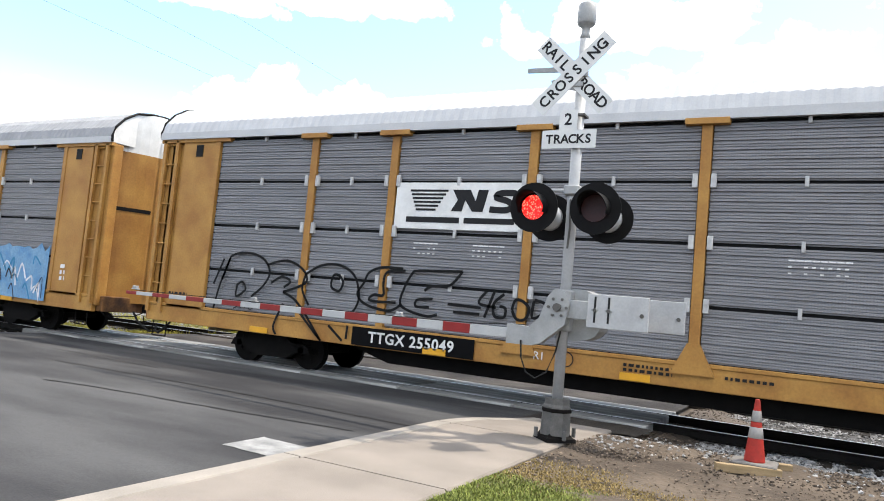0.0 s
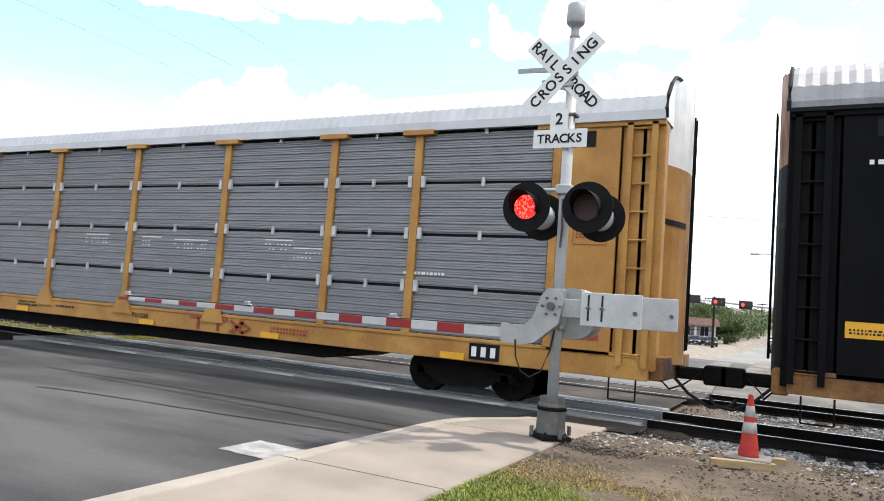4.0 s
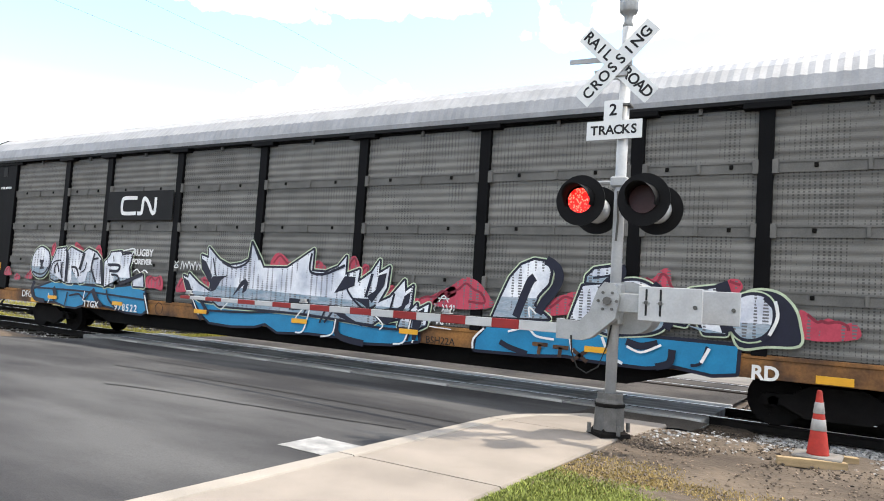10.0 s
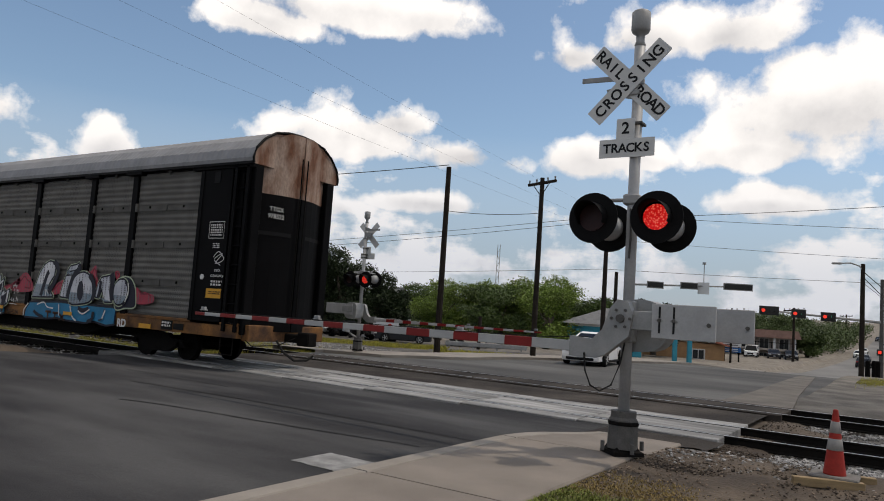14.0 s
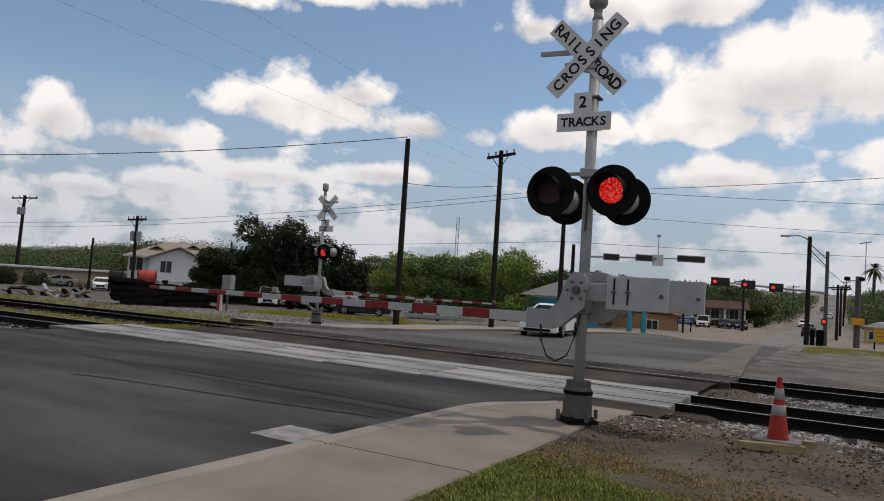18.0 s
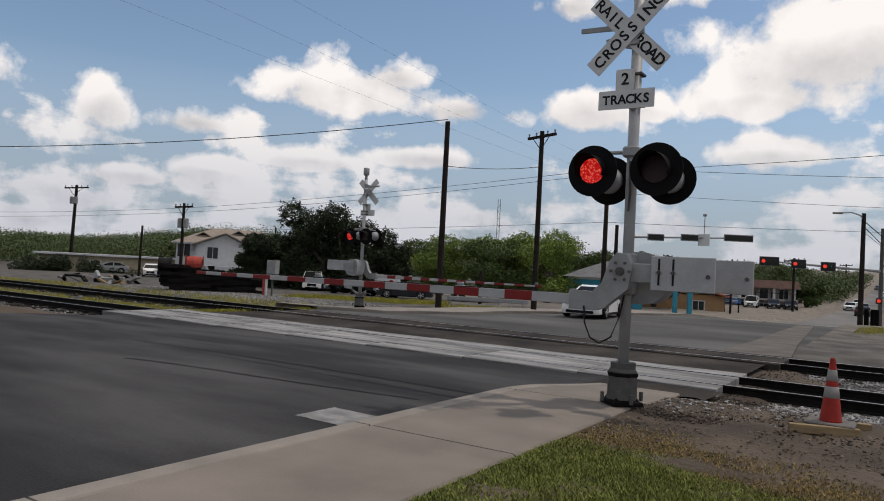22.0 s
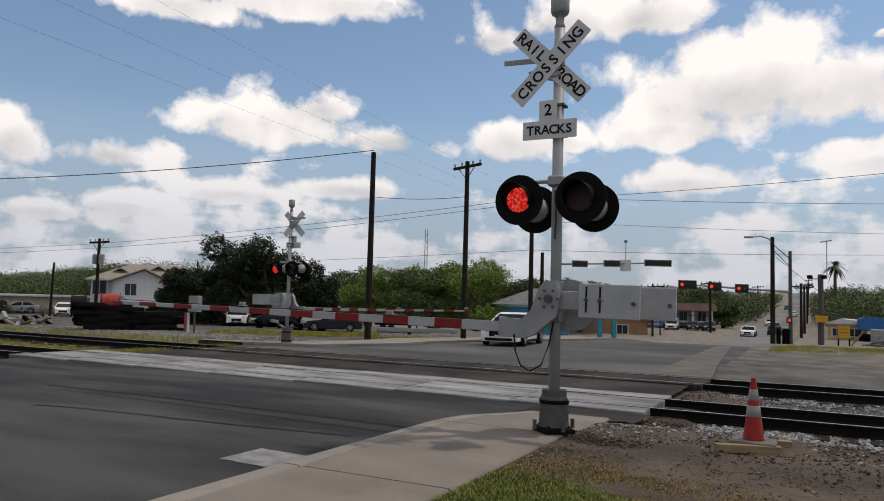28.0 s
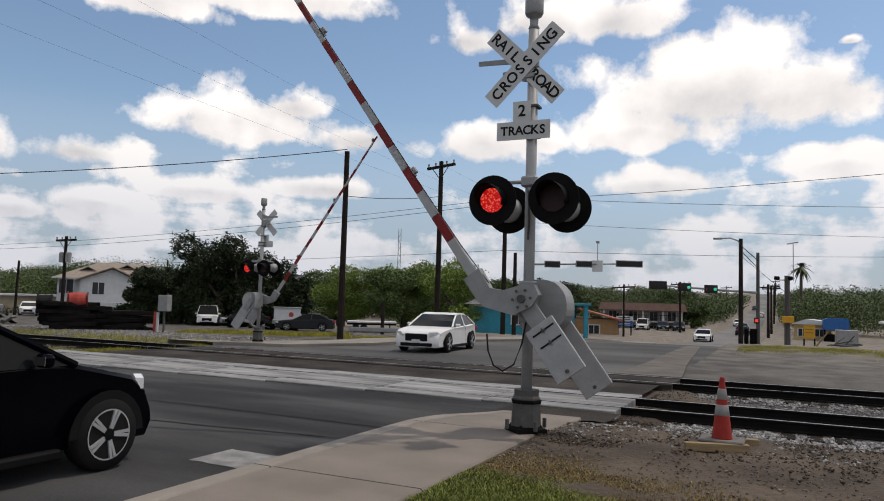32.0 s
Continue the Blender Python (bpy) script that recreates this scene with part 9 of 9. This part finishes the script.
chalk([(0.49, 1.38), (0.17, 1.26), (-0.05, 1.04)], 0.03)
chalk([(3.06, 1.22), (2.93, 0.78), (2.66, 0.7)], 0.035)
chalk([(3.25, 1.03), (3.12, 0.76)], 0.03)
chalk([(-3.54, 1.3), (-3.26, 0.9)], 0.03)
chalk([(-2.48, 1.06), (-2.25, 1.26)], 0.025)
chalk([(1.98, 1.37), (2.36, 1.09), (2.29, 0.96)], 0.03)
blue_area([(4.78, 1.2), (6.48, 1.27), (7.05, 1.26), (8.29, 1.25), (9.25, 1.24), (9.23, 0.82), (8.88, 0.77), (8.27, 0.85), (7.81, 0.78), (7.28, 0.79), (6.84, 0.8), (6.39, 0.84), (5.8, 0.79), (4.55, 0.77), (4.57, 0.97)])
shadow_form([(9.14, 1.62), (9.17, 1.88), (9.35, 2.08), (9.58, 2.14), (9.84, 2.08), (10.03, 1.88), (10.11, 1.62), (10.11, 1.34), (9.68, 1.29), (9.27, 1.24)])
letter_form([(4.91, 1.41), (5.07, 1.8), (5.23, 2.15), (5.45, 2.4), (5.7, 2.5), (5.94, 2.47), (6.04, 2.3), (6.0, 2.08), (5.8, 1.86), (5.73, 1.67), (6.04, 1.45)])
letter_form([(6.72, 2.14), (6.73, 2.24), (6.86, 2.37), (7.17, 2.42), (7.27, 2.47), (7.22, 2.3), (7.04, 2.14)])
letter_form([(6.45, 1.47), (6.56, 1.79), (6.66, 2.07), (7.04, 2.12), (6.98, 1.97), (6.88, 1.46)])
letter_form([(7.0, 1.31), (7.02, 1.79), (7.19, 2.09), (7.52, 2.2), (7.83, 2.13), (8.03, 1.9), (8.09, 1.58), (8.02, 1.42), (7.71, 1.33)], True)
letter_form([(8.27, 1.55), (8.37, 1.91), (8.5, 2.08), (8.89, 2.14), (8.95, 1.82), (9.06, 1.43), (8.75, 1.42), (8.54, 1.8), (8.43, 1.53)])
letter_form([(9.14, 1.72), (9.18, 1.91), (9.35, 2.04), (9.59, 2.04), (9.72, 1.89), (9.72, 1.61), (9.57, 1.42), (9.34, 1.38), (9.19, 1.5)], True)
ink([(5.39, 1.44), (5.51, 1.77), (5.64, 2.1), (5.73, 2.19)], 0.16)
ink([(5.94, 2.51), (6.15, 2.38), (6.21, 2.17), (6.09, 1.93), (5.9, 1.68), (5.83, 1.53)], 0.17)
ink([(7.31, 2.45), (7.33, 2.29), (7.09, 2.12), (6.95, 1.82), (6.86, 1.46)], 0.17)
ink([(7.29, 2.39), (7.15, 2.28), (6.84, 2.22)], 0.04)
ink([(7.88, 2.15), (8.12, 1.92), (8.21, 1.66), (8.12, 1.43)], 0.16)
ink([(8.97, 2.23), (9.04, 2.02), (9.02, 1.76), (9.11, 1.46)], 0.2)
ink([(8.48, 1.99), (8.46, 1.72), (8.4, 1.53)], 0.12)
ink([(9.61, 2.02), (9.78, 1.82), (9.76, 1.55), (9.6, 1.35)], 0.05)
ink([(5.09, 0.96), (5.31, 0.87), (5.66, 0.79)], 0.1)
ink([(7.48, 1.17), (7.73, 1.11), (8.01, 1.18)], 0.12)
ink([(8.25, 1.1), (8.21, 0.88), (7.99, 0.79)], 0.12)
ink([(8.8, 1.2), (8.71, 0.93), (8.55, 0.87)], 0.05)
ink_area([(7.38, 1.51), (7.35, 1.73), (7.42, 1.92), (7.54, 1.95), (7.64, 1.78), (7.65, 1.5), (7.53, 1.38)], True)
chalk([(7.53, 1.69), (7.6, 1.62), (7.59, 1.5), (7.53, 1.52), (7.53, 1.67)], 0.03)
chalk([(4.74, 1.18), (4.53, 0.97), (4.52, 0.78)], 0.04)
chalk([(7.05, 1.21), (7.2, 0.92), (7.43, 0.79)], 0.05)
chalk([(6.45, 1.24), (6.52, 0.89)], 0.04)
chalk([(7.49, 1.09), (7.74, 1.01), (8.07, 1.16)], 0.04)
chalk([(8.71, 0.93), (8.83, 1.17)], 0.05)
chalk([(5.25, 1.16), (5.62, 1.25), (5.83, 1.12), (6.17, 1.09)], 0.04)
chalk([(9.77, 1.98), (9.81, 1.73), (9.7, 1.45)], 0.05)
chalk([(5.67, 1.45), (5.65, 1.64), (5.8, 1.52)], 0.03)
for pts in ([(5.75, 0.98), (6.05, 0.98)], [(5.9, 0.98), (5.88, 0.80)], [(6.15, 0.96), (6.45, 0.96)], [(6.3, 0.96), (6.28, 0.78)], [(6.52, 0.95), (6.8, 0.75)], [(6.8, 0.95), (6.52, 0.75)]):
    stroke(c, pts, 0.07, Y_IN, RUSTY, "logo_shape", "ochre shape of the car owner's mark")
for x0 in (-9.85, -6.75, -3.42, -0.15, 2.8, 6.75):
    part("reflector", boxes((x0, x0 + 0.45, -1.60, -1.592, 0.93, 1.03)), DECAL_Y, c, "yellow reflector strip")
writing("tag", "RD", 0.3, WHITEPAINT, c, pose(9.66, -1.6, 0.86), bold=0.01)

# ---------------------------------------------------------------- what moves
TRAIN = [(0, 20.55), (1, 16.48), (2, 12.44), (4.5, 2.17), (5, 0.06), (6, -4.18), (7, -8.28), (8, -12.47), (9, -16.5), (10, -20.83), (11, -25.0), (12, -29.2), (13, -33.3), (14, -37.5), (17, -50.0), (20, -62.5), (32, -112.5)]
GATE = [(0, 0), (27.75, 0), (28.0, 1.1), (28.4, 5.2), (28.8, 12.0), (29.2, 17.7), (29.6, 23.0), (30, 28.6), (30.5, 35.2), (31, 41.6), (31.5, 47.9), (32, 54.0)]
LIT = "0L 0.75R 1.25L 1.75R 2.25L 2.9R 3.5L 4.1R 4.75L 5.25R 6.25L 6.75R 7.25L 7.75R 8.25L 9.1R 9.7L 10.45R 10.8L 11.6R 12.2L 12.8R 13.25L 13.75R 14.8L 15.5R 16.0L 16.3R 17.25L 17.75R 18.25L 18.75R 19.25L 20.25R 20.75L 21.25R 21.75L 22.25R 23.25L 23.75R 24.35L 25R 25.6L 26.2R 26.65L 27.4R 27.8L 28.6R 29.4L 29.8R 30.25L 31.15R 31.65L"


def motions():
    for car, shift in ((black_car, 9.55), (yellow_car, 9.55 - 30.47), (first_car, 9.55 - 60.94)):
        walk(car, [(t, pose(x + shift, YC1, RAIL_Z)) for t, x in TRAIN])
    times = [i * 0.12 for i in range(150)]
    xs = np.interp(times, [t for t, _ in TRAIN], [x for _, x in TRAIN])
    for sets in (yellow_sets, black_sets, first_sets):
        for w, x in sets:
            rows = [(t, pose(x, 0, 0.42, 0, math.degrees((d - xs[0]) / 0.42), 0)) for t, d in zip(times, xs)]
            walk(w, rows + [(32.0, rows[-1][1])])
    walk(hatch, [(t, pose(-6.42, y, -0.09)) for t, y in ((0, -14), (28.6, -14), (30, -7.0), (31, -0.55), (31.5, 1.38), (32, 3.34))])
    walk(sedan, [(t, pose(x, y, -0.28, 0, 0, 186)) for t, x, y in ((0, -11.9, 31.6), (22, -11.9, 31.5), (24, -11.95, 31.4), (27, -12.15, 31.0), (28.5, -12.1, 30.8), (29, -12.05, 30.35), (30, -12.0, 29.0), (31, -11.98, 27.4), (32, -11.98, 25.5))])
    walk(coming, [(t, pose(-8.0, y, road_z(y) + 0.02, 0, 0, 180)) for t, y in ((0, 230), (20, 150), (28, 108), (32, 88))])
    for arm in (near_arm, far_arm):
        walk(arm, [(t, pose(0, 0, 1.58, 0, a_, 0)) for t, a_ in GATE])
    for disc, m, red in LAMP_COVERS:
        shut, opened = m @ pose(0, -0.19, 0), m @ pose(0, -0.11, 0)
        first, last = (opened, shut) if red else (shut, opened)
        walk(disc, [(0, first), (29.6, first), (29.63, last), (32.0, last)])
    changes = [(float(c[:-1]), c[-1]) for c in LIT.split()]
    for lamps, swap in ((near_lamps, False), (far_lamps, True)):
        for (shutter, m), side in zip(lamps, "RL" if swap else "LR"):
            rows = []
            for t, lit in changes:
                back = 0.012 if lit == side else -0.026
                if rows:
                    rows.append((t - 0.034, rows[-1][1]))
                rows.append((t, m @ pose(0, back, 0)))
            walk(shutter, rows + [(32.0, rows[-1][1])])


motions()
